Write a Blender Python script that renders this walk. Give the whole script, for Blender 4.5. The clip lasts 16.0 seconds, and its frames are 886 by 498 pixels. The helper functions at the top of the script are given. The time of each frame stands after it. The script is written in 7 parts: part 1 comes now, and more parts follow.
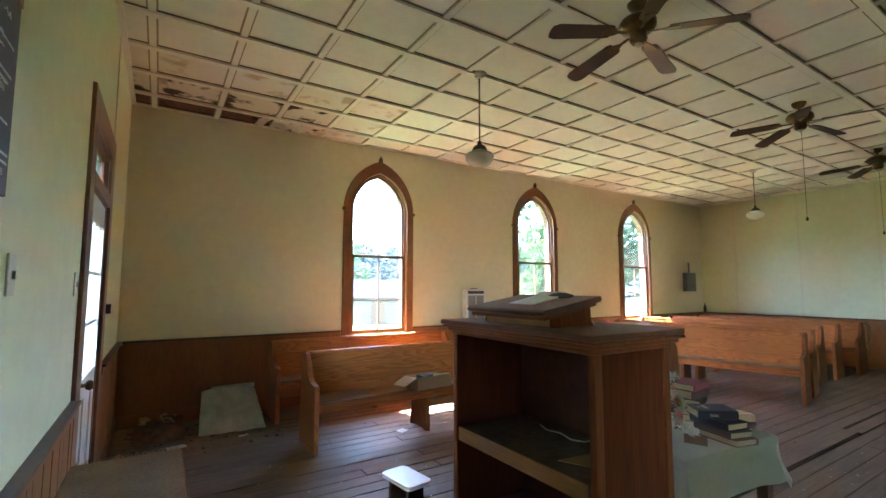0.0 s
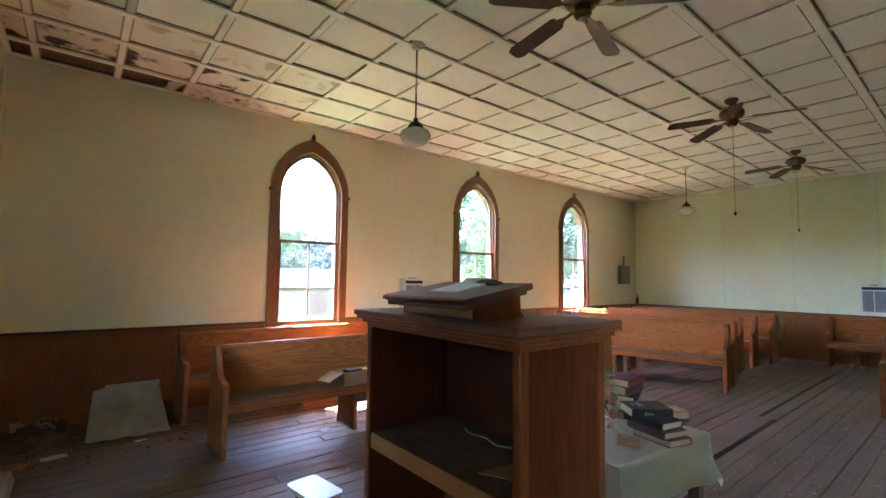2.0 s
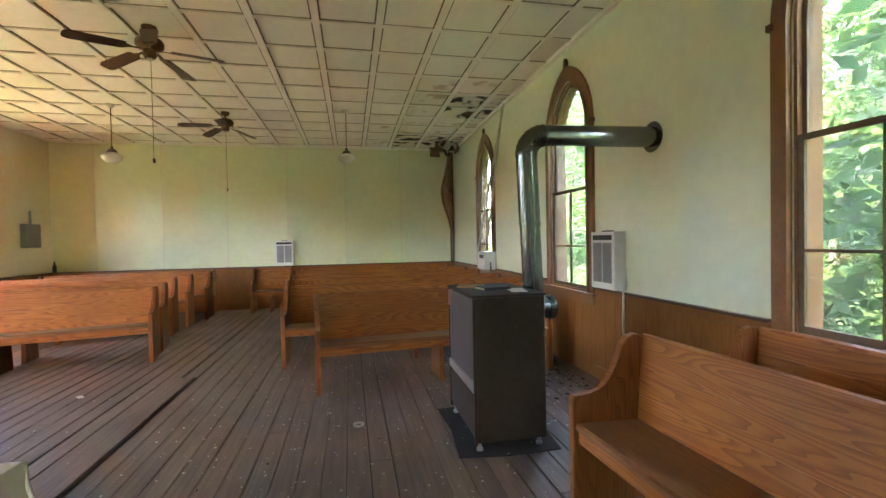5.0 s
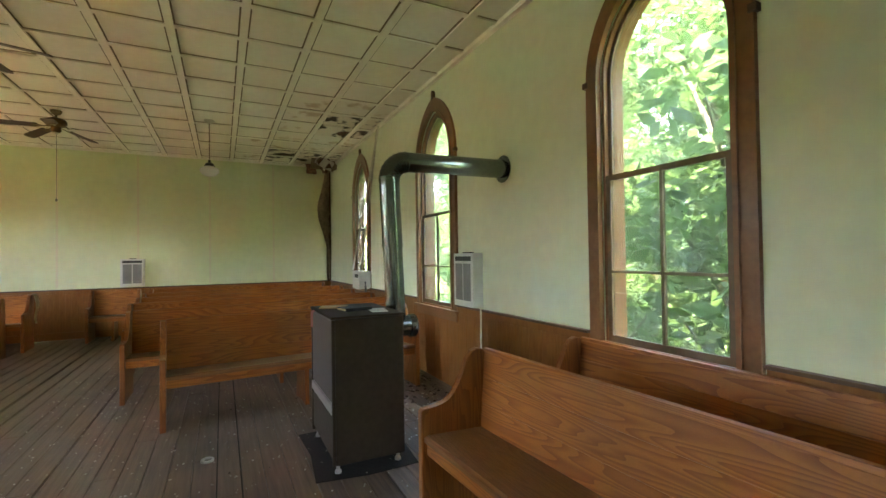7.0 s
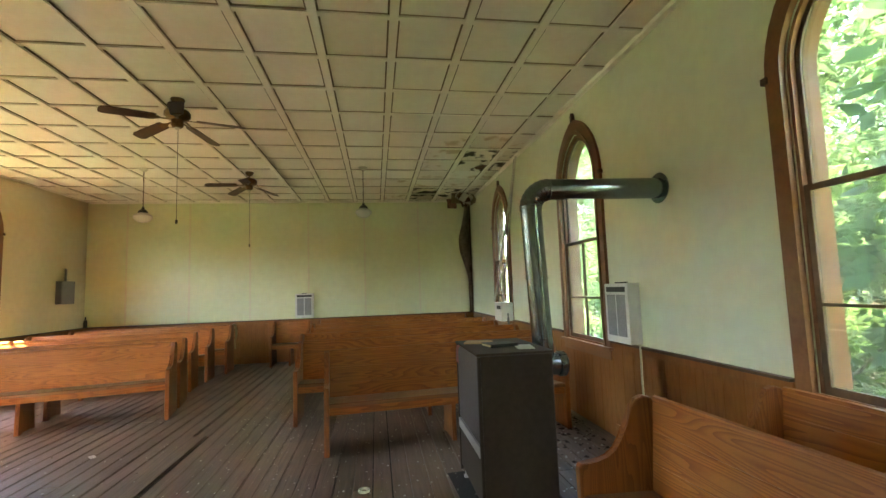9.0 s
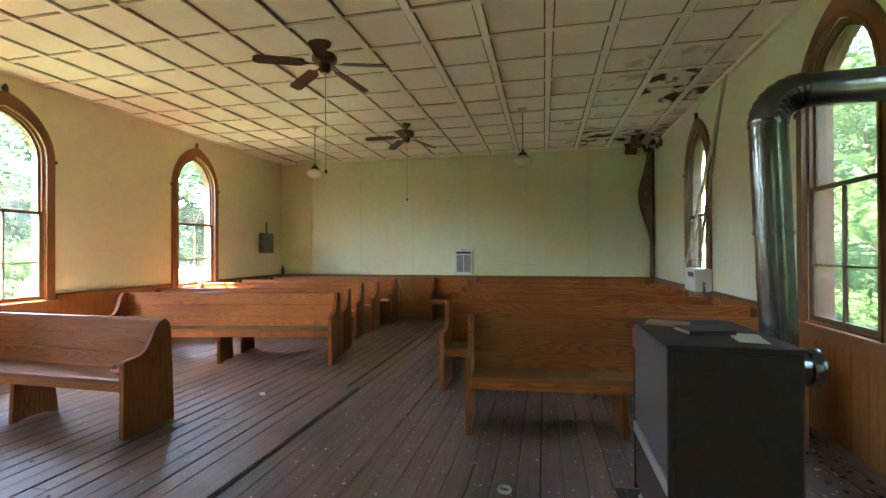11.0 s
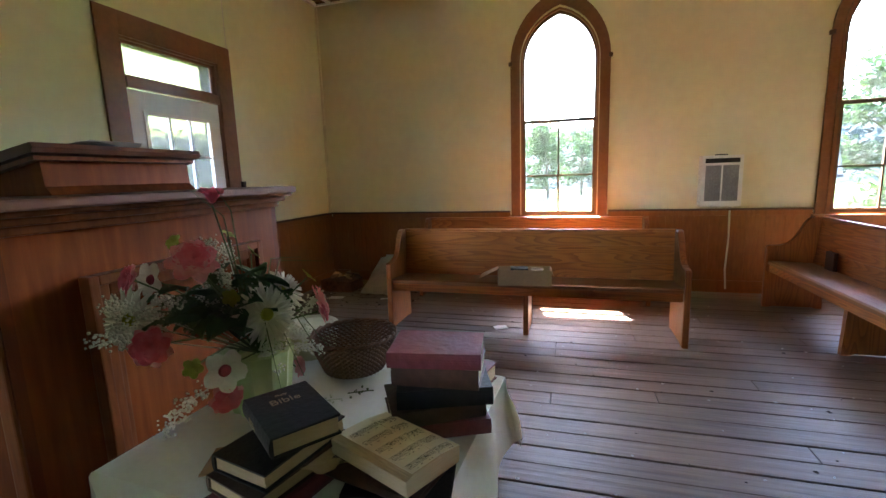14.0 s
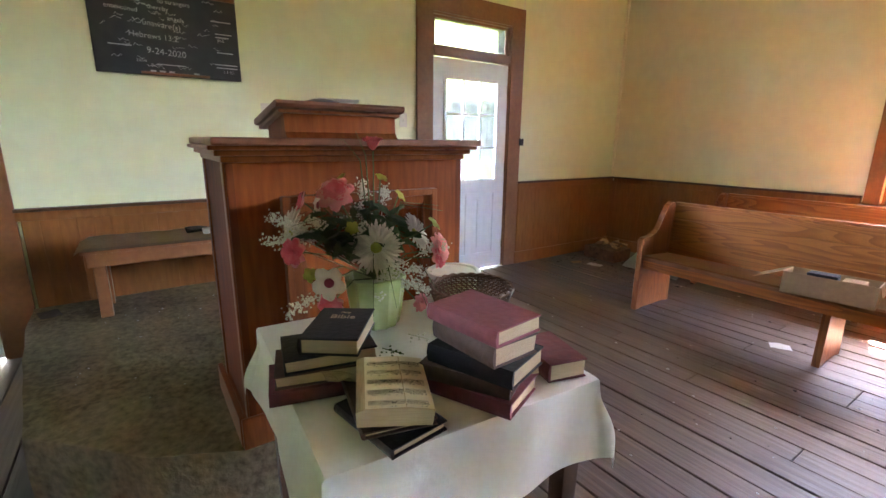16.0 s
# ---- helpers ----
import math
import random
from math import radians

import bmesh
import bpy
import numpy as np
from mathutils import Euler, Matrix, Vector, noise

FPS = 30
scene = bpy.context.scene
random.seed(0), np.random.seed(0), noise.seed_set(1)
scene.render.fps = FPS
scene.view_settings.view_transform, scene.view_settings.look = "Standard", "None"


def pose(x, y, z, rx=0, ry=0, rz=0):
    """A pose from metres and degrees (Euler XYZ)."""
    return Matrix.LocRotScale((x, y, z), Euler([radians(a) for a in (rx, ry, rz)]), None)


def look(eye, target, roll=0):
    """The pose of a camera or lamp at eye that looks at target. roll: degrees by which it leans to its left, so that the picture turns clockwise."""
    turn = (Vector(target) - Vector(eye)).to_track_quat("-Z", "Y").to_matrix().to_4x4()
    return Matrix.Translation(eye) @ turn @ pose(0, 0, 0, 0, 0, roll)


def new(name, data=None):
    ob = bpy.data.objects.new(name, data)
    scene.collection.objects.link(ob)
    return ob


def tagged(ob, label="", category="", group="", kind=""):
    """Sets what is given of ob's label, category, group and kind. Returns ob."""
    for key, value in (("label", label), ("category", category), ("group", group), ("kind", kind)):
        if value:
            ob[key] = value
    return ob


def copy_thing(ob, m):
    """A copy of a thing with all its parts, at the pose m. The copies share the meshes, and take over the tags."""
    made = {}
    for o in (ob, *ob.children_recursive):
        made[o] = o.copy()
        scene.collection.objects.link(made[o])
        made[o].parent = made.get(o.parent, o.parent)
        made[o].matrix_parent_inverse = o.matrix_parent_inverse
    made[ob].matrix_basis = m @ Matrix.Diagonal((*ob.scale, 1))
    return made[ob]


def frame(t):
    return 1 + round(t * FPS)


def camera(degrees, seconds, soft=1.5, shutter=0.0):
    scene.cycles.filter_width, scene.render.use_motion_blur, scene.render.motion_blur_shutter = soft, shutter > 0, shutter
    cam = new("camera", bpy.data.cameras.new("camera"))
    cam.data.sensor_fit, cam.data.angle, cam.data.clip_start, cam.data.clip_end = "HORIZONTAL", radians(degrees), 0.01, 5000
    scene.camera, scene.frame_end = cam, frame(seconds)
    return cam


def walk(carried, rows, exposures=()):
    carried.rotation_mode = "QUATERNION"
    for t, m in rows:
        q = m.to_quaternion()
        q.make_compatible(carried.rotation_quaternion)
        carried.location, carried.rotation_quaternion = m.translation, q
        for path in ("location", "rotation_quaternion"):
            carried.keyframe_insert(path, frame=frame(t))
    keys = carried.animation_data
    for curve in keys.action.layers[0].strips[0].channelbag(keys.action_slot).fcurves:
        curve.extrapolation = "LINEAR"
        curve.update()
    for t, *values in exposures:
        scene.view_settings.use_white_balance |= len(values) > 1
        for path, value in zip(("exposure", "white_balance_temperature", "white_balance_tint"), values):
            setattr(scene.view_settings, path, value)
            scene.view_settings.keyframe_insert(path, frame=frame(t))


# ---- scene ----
cam = camera(89.6, 16.0)
PATH = [
    (0, (1.348, 0.311, 1.468), (2.414, 1.994, 1.64), 0.1),
    (0.5, (1.423, 0.429, 1.497), (2.481, 2.103, 1.777), 1.7),
    (1, (1.506, 0.49, 1.485), (2.611, 2.132, 1.771), 2.1),
    (1.5, (1.592, 0.486, 1.454), (2.778, 2.083, 1.667), 1.5),
    (2, (1.619, 0.48, 1.445), (2.88, 2.026, 1.579), 0.8),
    (2.5, (1.631, 0.49, 1.441), (2.993, 1.954, 1.488), 0.2),
    (3, (1.684, 0.531, 1.416), (3.217, 1.815, 1.4), -0.1),
    (3.5, (1.875, 0.513, 1.386), (3.621, 1.489, 1.357), -0.2),
    (4, (2.103, 0.433, 1.398), (4.032, 0.963, 1.377), -0.5),
    (4.5, (2.27, 0.414, 1.404), (4.269, 0.477, 1.38), -0.9),
    (5, (2.37, 0.373, 1.388), (4.328, -0.03, 1.348), -1.1),
    (5.2, (2.378, 0.351, 1.379), (4.292, -0.227, 1.333), -1.0),
    (7.5, (2.198, 0.242, 1.418), (3.989, -0.648, 1.45), -0.8),
    (8, (2.197, 0.248, 1.422), (4.059, -0.476, 1.507), -0.9),
    (8.5, (2.23, 0.261, 1.44), (4.158, -0.255, 1.571), -1.6),
    (8.7, (2.271, 0.254, 1.442), (4.219, -0.172, 1.594), -1.8),
    (10.8, (3.035, 0.093, 1.429), (5.006, 0.432, 1.483), -0.5),
    (11, (3.12, 0.112, 1.415), (5.07, 0.555, 1.425), -0.2),
    (11.5, (3.24, 0.268, 1.387), (4.945, 1.307, 1.283), 0.1),
    (12, (3.297, 0.422, 1.345), (4.496, 2.012, 1.154), 0.0),
    (12.5, (3.479, 0.519, 1.344), (4.18, 2.374, 1.087), -0.2),
    (13, (3.662, 0.634, 1.312), (3.926, 2.595, 1.016), -1.5),
    (13.5, (3.887, 0.769, 1.315), (3.721, 2.736, 0.994), -1.9),
    (14, (4.107, 0.796, 1.323), (3.553, 2.691, 1.003), -1.9),
    (14.5, (4.284, 0.811, 1.34), (3.36, 2.551, 0.995), -1.4),
    (15, (4.391, 0.923, 1.321), (3.169, 2.459, 0.942), -0.9),
    (15.5, (4.451, 1.023, 1.327), (3.017, 2.348, 0.897), -0.0),
    (16, (4.506, 1.13, 1.301), (2.902, 2.229, 0.834), 0.6),
]
walk(cam, [(t, look(eye, target, roll)) for t, eye, target, roll in PATH],
     [(0.0, 7.88, 6150, 15), (2.0, 7.88, 6000, 23), (3.5, 7.88, 6300, 22), (5.2, 8.43, 7300, 18), (7.4, 8.15, 7900, 11), (8.7, 8.2, 8000, 11), (11.0, 7.87, 7100, 15), (11.5, 7.95, 6900, 14), (12.5, 7.55, 6700, 19),
      (14.0, 7.62, 6700, 20), (14.5, 8.0, 7000, 19), (15.5, 8.17, 7000, 24), (16.0, 8.55, 6900, 27)])

# ---- plan ----
WEST, EAST, SOUTH, NORTH, CEIL = 1.0, 12.48, -1.985, 6.11, 3.48
RAIL = 0.90                      # top of the chair rail
SILL, SPRING = 0.84, 2.54        # glass bottom, spring line of the arches
N_WINDOWS, S_WINDOWS = (3.95, 6.96, 9.83), (3.94, 6.90, 9.98)
OUT = -0.55                      # ground outside

# ---- world and sun ----
SUN_EL, SUN_AZ = radians(60), math.atan2(-0.25, 1.0)      # azimuth from +y towards +x
world = bpy.data.worlds.new("sky")
world.use_nodes = True
scene.world = world
wn = world.node_tree
sky = wn.nodes.new("ShaderNodeTexSky")
sky.sky_type, sky.sun_disc = "NISHITA", False
sky.sun_elevation, sky.sun_rotation = SUN_EL, SUN_AZ
sky.dust_density, sky.air_density, sky.ozone_density = 1.5, 1.0, 1.0
wn.nodes["Background"].inputs[1].default_value = 0.15
wn.links.new(sky.outputs[0], wn.nodes["Background"].inputs[0])
sun = new("sun", bpy.data.lights.new("sun", "SUN"))
sun.data.energy, sun.data.angle, sun.data.color = 2.2, radians(0.6), (1.0, 0.95, 0.86)
sdir = Vector((math.sin(SUN_AZ) * math.cos(SUN_EL), math.cos(SUN_AZ) * math.cos(SUN_EL), math.sin(SUN_EL)))
sun.matrix_world = look(sdir * 40, (0, 0, 0))

# ---- materials ----
def shade(name, col, rough=0.6, metal=0.0, dark=None, big=1.2, fine=25.0, mix=0.5, bump=0.15, stretch=None,
          coat=0.0, spec=0.5, transl=0.0, rand=0.0, rot=0.0, span=(0.32, 0.68), world_run=False):
    """A surface: base colour varied by a broad and a fine noise, fine relief; stretch gives the grain its run."""
    m = bpy.data.materials.new(name)
    m.use_nodes = True
    nt = m.node_tree
    N, L = nt.nodes, nt.links
    p = N["Principled BSDF"]
    tc = N.new("ShaderNodeTexCoord")
    spot = N.new("ShaderNodeNewGeometry").outputs["Position"] if world_run else tc.outputs["Object"]
    mp = N.new("ShaderNodeMapping")
    mp.inputs["Scale"].default_value = stretch or (1, 1, 1)
    mp.inputs["Rotation"].default_value = (0, 0, rot)
    L.new(spot, mp.inputs["Vector"])
    n1, n2 = N.new("ShaderNodeTexNoise"), N.new("ShaderNodeTexNoise")
    n1.inputs["Scale"].default_value, n1.inputs["Detail"].default_value = big, 4
    n2.inputs["Scale"].default_value, n2.inputs["Detail"].default_value = fine, 6
    L.new(spot, n1.inputs["Vector"])
    L.new(mp.outputs[0], n2.inputs["Vector"])
    add = N.new("ShaderNodeMath")
    add.operation = "MULTIPLY_ADD"
    add.inputs[1].default_value = 0.5
    half = N.new("ShaderNodeMath")
    half.operation = "MULTIPLY"
    half.inputs[1].default_value = 0.5
    L.new(n2.outputs[0], half.inputs[0])
    L.new(n1.outputs[0], add.inputs[0])
    L.new(half.outputs[0], add.inputs[2])
    last = add.outputs[0]
    if rand:
        oi = N.new("ShaderNodeObjectInfo")
        ra = N.new("ShaderNodeMath")
        ra.operation = "MULTIPLY_ADD"
        ra.inputs[1].default_value = rand
        L.new(oi.outputs["Random"], ra.inputs[0])
        L.new(last, ra.inputs[2])
        last = ra.outputs[0]
    mr = N.new("ShaderNodeMapRange")
    mr.inputs["From Min"].default_value, mr.inputs["From Max"].default_value = span[0], span[1] + rand
    L.new(last, mr.inputs["Value"])
    mx = N.new("ShaderNodeMix")
    mx.data_type = "RGBA"
    d = dark or tuple(c * (1 - mix) for c in col)
    mx.inputs["A"].default_value = (*d, 1)
    mx.inputs["B"].default_value = (*col, 1)
    L.new(mr.outputs[0], mx.inputs["Factor"])
    L.new(mx.outputs["Result"], p.inputs["Base Color"])
    p.inputs["Roughness"].default_value, p.inputs["Metallic"].default_value = rough, metal
    p.inputs["Specular IOR Level"].default_value = spec
    p.inputs["Coat Weight"].default_value = coat
    p.inputs["Coat Roughness"].default_value = 0.25
    if bump:
        b = N.new("ShaderNodeBump")
        b.inputs["Strength"].default_value, b.inputs["Distance"].default_value = bump, 0.01
        L.new(n2.outputs[0], b.inputs["Height"])
        L.new(b.outputs[0], p.inputs["Normal"])
    if transl:
        tr = N.new("ShaderNodeBsdfTranslucent")
        ms = N.new("ShaderNodeMixShader")
        ms.inputs[0].default_value = transl
        L.new(mx.outputs["Result"], tr.inputs["Color"])
        L.new(p.outputs[0], ms.inputs[1])
        L.new(tr.outputs[0], ms.inputs[2])
        L.new(ms.outputs[0], N["Material Output"].inputs["Surface"])
    return m


def glass_pane(name, gloss=0.03, tint=(0.95, 0.97, 0.96), milk=0.0):
    m = bpy.data.materials.new(name)
    m.use_nodes = True
    N, L = m.node_tree.nodes, m.node_tree.links
    t, g, s = N.new("ShaderNodeBsdfTransparent"), N.new("ShaderNodeBsdfGlossy"), N.new("ShaderNodeMixShader")
    t.inputs[0].default_value = (*tint, 1)
    g.inputs["Roughness"].default_value = 0.03
    s.inputs[0].default_value = gloss
    L.new(t.outputs[0], s.inputs[1])
    L.new(g.outputs[0], s.inputs[2])
    last = s
    if milk:
        d, s2 = N.new("ShaderNodeBsdfTranslucent"), N.new("ShaderNodeMixShader")
        d.inputs[0].default_value = (0.9, 0.93, 0.9, 1)
        nz = N.new("ShaderNodeTexNoise")
        nz.inputs["Scale"].default_value = 3.0
        mrr = N.new("ShaderNodeMapRange")
        mrr.inputs["From Min"].default_value, mrr.inputs["From Max"].default_value = 0.3, 0.75
        mrr.inputs["To Max"].default_value = milk
        L.new(nz.outputs[0], mrr.inputs[0])
        L.new(mrr.outputs[0], s2.inputs[0])
        L.new(s.outputs[0], s2.inputs[1])
        L.new(d.outputs[0], s2.inputs[2])
        last = s2
    L.new(last.outputs[0], N["Material Output"].inputs["Surface"])
    return m


PLASTER = shade("wall_paint", (0.76, 0.72, 0.53), 0.75, dark=(0.67, 0.63, 0.45), big=0.8, fine=9, bump=0.06)
# cream wall paint with green and bluish window light mixed into the colour
GREENLITWALL = shade("green_lit_wall_paint", (0.75, 0.78, 0.54), 0.75, dark=(0.67, 0.70, 0.46), big=0.8, fine=9, bump=0.06)
SOUTHWALL = shade("blue_green_lit_wall_paint", (0.74, 0.775, 0.61), 0.75, dark=(0.66, 0.69, 0.53), big=0.8, fine=9, bump=0.06)
CEILING = shade("ceiling_board", (0.92, 0.89, 0.81), 0.85, dark=(0.85, 0.81, 0.72), big=0.9, fine=14, bump=0.1)
STAIN = shade("water_stain", (0.80, 0.73, 0.64), 0.9, dark=(0.055, 0.038, 0.028), big=3.4, fine=5, bump=0.4, span=(0.435, 0.495))
RING = shade("pale_water_mark", (0.84, 0.79, 0.71), 0.9, dark=(0.60, 0.50, 0.38), big=2.6, fine=5, bump=0.2, span=(0.40, 0.47))
# joints and shadow lines beside the battens, their dark put in as colour
GAPSHADE = shade("dark_gap_shade", (0.24, 0.185, 0.125), 0.95, mix=0.5, big=2, fine=12, bump=0.1)
GAPSHADESOFT = shade("soft_gap_shade", (0.46, 0.38, 0.28), 0.95, mix=0.4, big=2, fine=12, bump=0.1)
ROT = shade("rotten_wood", (0.26, 0.13, 0.075), 0.95, dark=(0.05, 0.025, 0.017), big=4, fine=20, bump=0.6)
WAINSCOT = shade("brown_wainscot_paint", (0.31, 0.125, 0.038), 0.38, dark=(0.20, 0.077, 0.024), big=1.5, fine=40, bump=0.08, stretch=(1, 1, 0.2), spec=0.25)
TRIM = shade("brown_trim_paint", (0.25, 0.105, 0.04), 0.35, dark=(0.17, 0.065, 0.025), big=2.0, fine=30, bump=0.08)
DARKTRIM = shade("dark_brown_trim", (0.10, 0.045, 0.02), 0.4, mix=0.4, big=3, fine=30, bump=0.08)
SASH = shade("sash_paint", (0.17, 0.10, 0.05), 0.5, mix=0.4, big=3, fine=30, bump=0.1)
FLOOR = shade("worn_floor_board", (0.200, 0.130, 0.092), 0.48, dark=(0.052, 0.033, 0.023), big=1.5, fine=18, bump=0.4, stretch=(0.12, 2.2, 1), rand=0.10, world_run=True, spec=0.4)
GAP = shade("floor_underside", (0.03, 0.022, 0.016), 0.95, mix=0.5, bump=0.1)
def oak(name, light, dark, scale, rings=11.0, rough=0.42):
    """Plain-sawn oak: growth rings cut as long contour lines, with fine pores; each board differs."""
    m = shade(name, light, rough, dark=tuple(0.62 * c for c in light), big=1.3, fine=30, bump=0.10, stretch=tuple(4 * s for s in scale), spec=0.28)
    N, L = m.node_tree.nodes, m.node_tree.links
    p = N["Principled BSDF"]
    old = p.inputs["Base Color"].links[0].from_socket
    tc, oi, mp = N.new("ShaderNodeTexCoord"), N.new("ShaderNodeObjectInfo"), N.new("ShaderNodeMapping")
    mp.inputs["Scale"].default_value = scale
    sh = N.new("ShaderNodeMath")
    sh.operation = "MULTIPLY"
    sh.inputs[1].default_value = 37.0
    L.new(oi.outputs["Random"], sh.inputs[0])
    L.new(sh.outputs[0], mp.inputs["Location"])
    L.new(tc.outputs["Object"], mp.inputs["Vector"])
    nz = N.new("ShaderNodeTexNoise")
    nz.inputs["Scale"].default_value, nz.inputs["Detail"].default_value = 1.0, 1.0
    L.new(mp.outputs[0], nz.inputs["Vector"])
    mu, fr = N.new("ShaderNodeMath"), N.new("ShaderNodeMath")
    mu.operation, fr.operation = "MULTIPLY", "FRACT"
    mu.inputs[1].default_value = rings
    L.new(nz.outputs[0], mu.inputs[0])
    L.new(mu.outputs[0], fr.inputs[0])
    mr = N.new("ShaderNodeMapRange")
    mr.inputs["From Min"].default_value, mr.inputs["From Max"].default_value = 0.35, 1.0
    mr.inputs["To Max"].default_value = 0.62
    L.new(fr.outputs[0], mr.inputs["Value"])
    mx = N.new("ShaderNodeMix")
    mx.data_type = "RGBA"
    mx.inputs["B"].default_value = (*dark, 1)
    L.new(mr.outputs[0], mx.inputs["Factor"])
    L.new(old, mx.inputs["A"])
    L.new(mx.outputs["Result"], p.inputs["Base Color"])
    return m


PEW = oak("oak_pew", (0.43, 0.145, 0.033), (0.14, 0.034, 0.009), (0.75, 9.0, 9.0), 17.0)
SEATOAK = oak("dusty_oak_seat", (0.27, 0.115, 0.046), (0.13, 0.048, 0.018), (0.8, 9.0, 9.0), 16.0, 0.40)
PEWEND = oak("oak_pew_end", (0.32, 0.105, 0.026), (0.12, 0.032, 0.009), (8.0, 8.0, 0.8), 17.0)
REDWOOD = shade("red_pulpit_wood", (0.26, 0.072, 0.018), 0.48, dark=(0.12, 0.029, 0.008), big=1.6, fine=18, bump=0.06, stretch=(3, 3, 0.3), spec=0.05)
# darker copy of the pulpit wood, with the shade of the sides put in
PULSIDE = shade("shaded_pulpit_side", (0.18, 0.050, 0.016), 0.52, dark=(0.085, 0.022, 0.008), big=1.6, fine=18, bump=0.06, stretch=(3, 3, 0.3), spec=0.05)
PULTRIM = shade("pulpit_trim_wood", (0.25, 0.078, 0.021), 0.38, dark=(0.11, 0.031, 0.010), big=2, fine=25, bump=0.06, stretch=(3, 3, 0.4), spec=0.15)
PULTOP = shade("dusty_pulpit_top", (0.19, 0.075, 0.035), 0.5, spec=0.3, dark=(0.11, 0.04, 0.02), big=2, fine=25, bump=0.1)
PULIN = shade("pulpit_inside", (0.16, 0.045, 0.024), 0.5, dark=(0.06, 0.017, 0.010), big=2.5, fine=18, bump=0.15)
RAWWOOD = shade("raw_pine_edge", (0.44, 0.19, 0.055), 0.5, mix=0.4, big=3, fine=20, bump=0.1, stretch=(1, 0.4, 4))
DUST = shade("dusty_shelf", (0.19, 0.125, 0.085), 0.8, dark=(0.07, 0.042, 0.028), big=3.5, fine=30, bump=0.15)
CARPET = shade("brown_carpet", (0.29, 0.225, 0.135), 1.0, dark=(0.11, 0.085, 0.05), big=2.2, fine=38, bump=1.0, spec=0.1, span=(0.36, 0.64))
RUG = shade("bench_runner", (0.60, 0.44, 0.31), 1.0, dark=(0.36, 0.25, 0.17), big=4, fine=110, bump=0.9, spec=0.1)
CLOTH = shade("white_tablecloth", (0.90, 0.90, 0.86), 0.9, dark=(0.83, 0.83, 0.77), big=3, fine=60, bump=0.12, spec=0.2, transl=0.15)
WHITE = shade("white_enamel", (0.76, 0.76, 0.73), 0.4, mix=0.12, big=3, fine=20, bump=0.03)
DOORW = shade("white_door_paint", (0.72, 0.75, 0.76), 0.45, mix=0.12, big=2, fine=15, bump=0.04)
GRILLE = shade("grey_grille", (0.31, 0.31, 0.32), 0.5, mix=0.4, big=6, fine=60, bump=0.2)
BLACK = shade("black_plastic", (0.02, 0.02, 0.02), 0.45, mix=0.3, bump=0.05)
STEEL = shade("galvanised_pipe", (0.25, 0.28, 0.285), 0.22, metal=1.0, mix=0.35, big=5, fine=30, bump=0.04)
PANELGREY = shade("grey_panel_box", (0.22, 0.24, 0.25), 0.5, metal=0.4, mix=0.25, bump=0.05)
STOVE = shade("brown_stove_enamel", (0.050, 0.033, 0.021), 0.62, mix=0.4, spec=0.2, big=2.5, fine=25, bump=0.05)
MAT = shade("black_floor_mat", (0.022, 0.018, 0.015), 0.9, mix=0.5, big=4, fine=40, bump=0.3)
STOVEMESH = shade("stove_front_mesh", (0.12, 0.10, 0.095), 0.45, metal=0.3, mix=0.35, big=2.5, fine=120, bump=0.3)
STOVEBAR = shade("stove_chrome_bar", (0.5, 0.48, 0.5), 0.4, metal=0.6, mix=0.2, bump=0.05)
BRONZE = shade("dark_brass", (0.20, 0.13, 0.06), 0.3, metal=1.0, mix=0.5, big=8, fine=40, bump=0.1)
BLADE = shade("dark_walnut_blade", (0.075, 0.035, 0.018), 0.4, mix=0.45, big=6, fine=30, bump=0.1, stretch=(1, 6, 1))
OPAL = shade("opal_glass", (0.85, 0.84, 0.80), 0.12, mix=0.05, big=3, fine=20, bump=0.0, transl=0.35)
PORCELAIN = shade("aged_porcelain", (0.66, 0.64, 0.56), 0.35, mix=0.2, big=8, fine=30, bump=0.05)
BOARD = shade("blackboard_slate", (0.022, 0.024, 0.024), 0.7, dark=(0.045, 0.047, 0.046), big=3, fine=12, bump=0.05)
CHALK = shade("chalk", (0.62, 0.63, 0.62), 0.95, mix=0.5, big=8, fine=40, bump=0.0)
PAGES = shade("old_pages", (0.56, 0.44, 0.27), 0.9, dark=(0.40, 0.30, 0.17), big=5, fine=150, bump=0.4, stretch=(0.2, 0.2, 6))
PAPER = shade("aged_paper", (0.78, 0.71, 0.52), 0.9, dark=(0.68, 0.59, 0.41), big=6, fine=30, bump=0.05)
WHITEPAPER = shade("loose_paper", (0.72, 0.72, 0.70), 0.9, mix=0.15, big=6, fine=30, bump=0.05)
INK = shade("print_ink", (0.10, 0.085, 0.06), 0.9, mix=0.3, bump=0.0)
LEATHER = shade("black_book_cover", (0.020, 0.019, 0.019), 0.55, spec=0.3, mix=0.4, big=6, fine=80, bump=0.2)
MAROON = shade("maroon_book_cover", (0.20, 0.035, 0.04), 0.5, dark=(0.11, 0.02, 0.025), big=6, fine=60, bump=0.2)
MAUVE = shade("faded_maroon_cover", (0.29, 0.072, 0.085), 0.6, spec=0.3, dark=(0.19, 0.045, 0.055), big=6, fine=60, bump=0.2)
BROWNBOOK = shade("brown_book_cover", (0.085, 0.035, 0.02), 0.5, mix=0.45, big=6, fine=60, bump=0.2)
GOLD = shade("gold_lettering", (0.42, 0.34, 0.22), 0.5, metal=0.3, mix=0.2, bump=0.0)
CARDBOARD = shade("cardboard", (0.43, 0.26, 0.135), 0.85, mix=0.25, big=4, fine=40, bump=0.1)
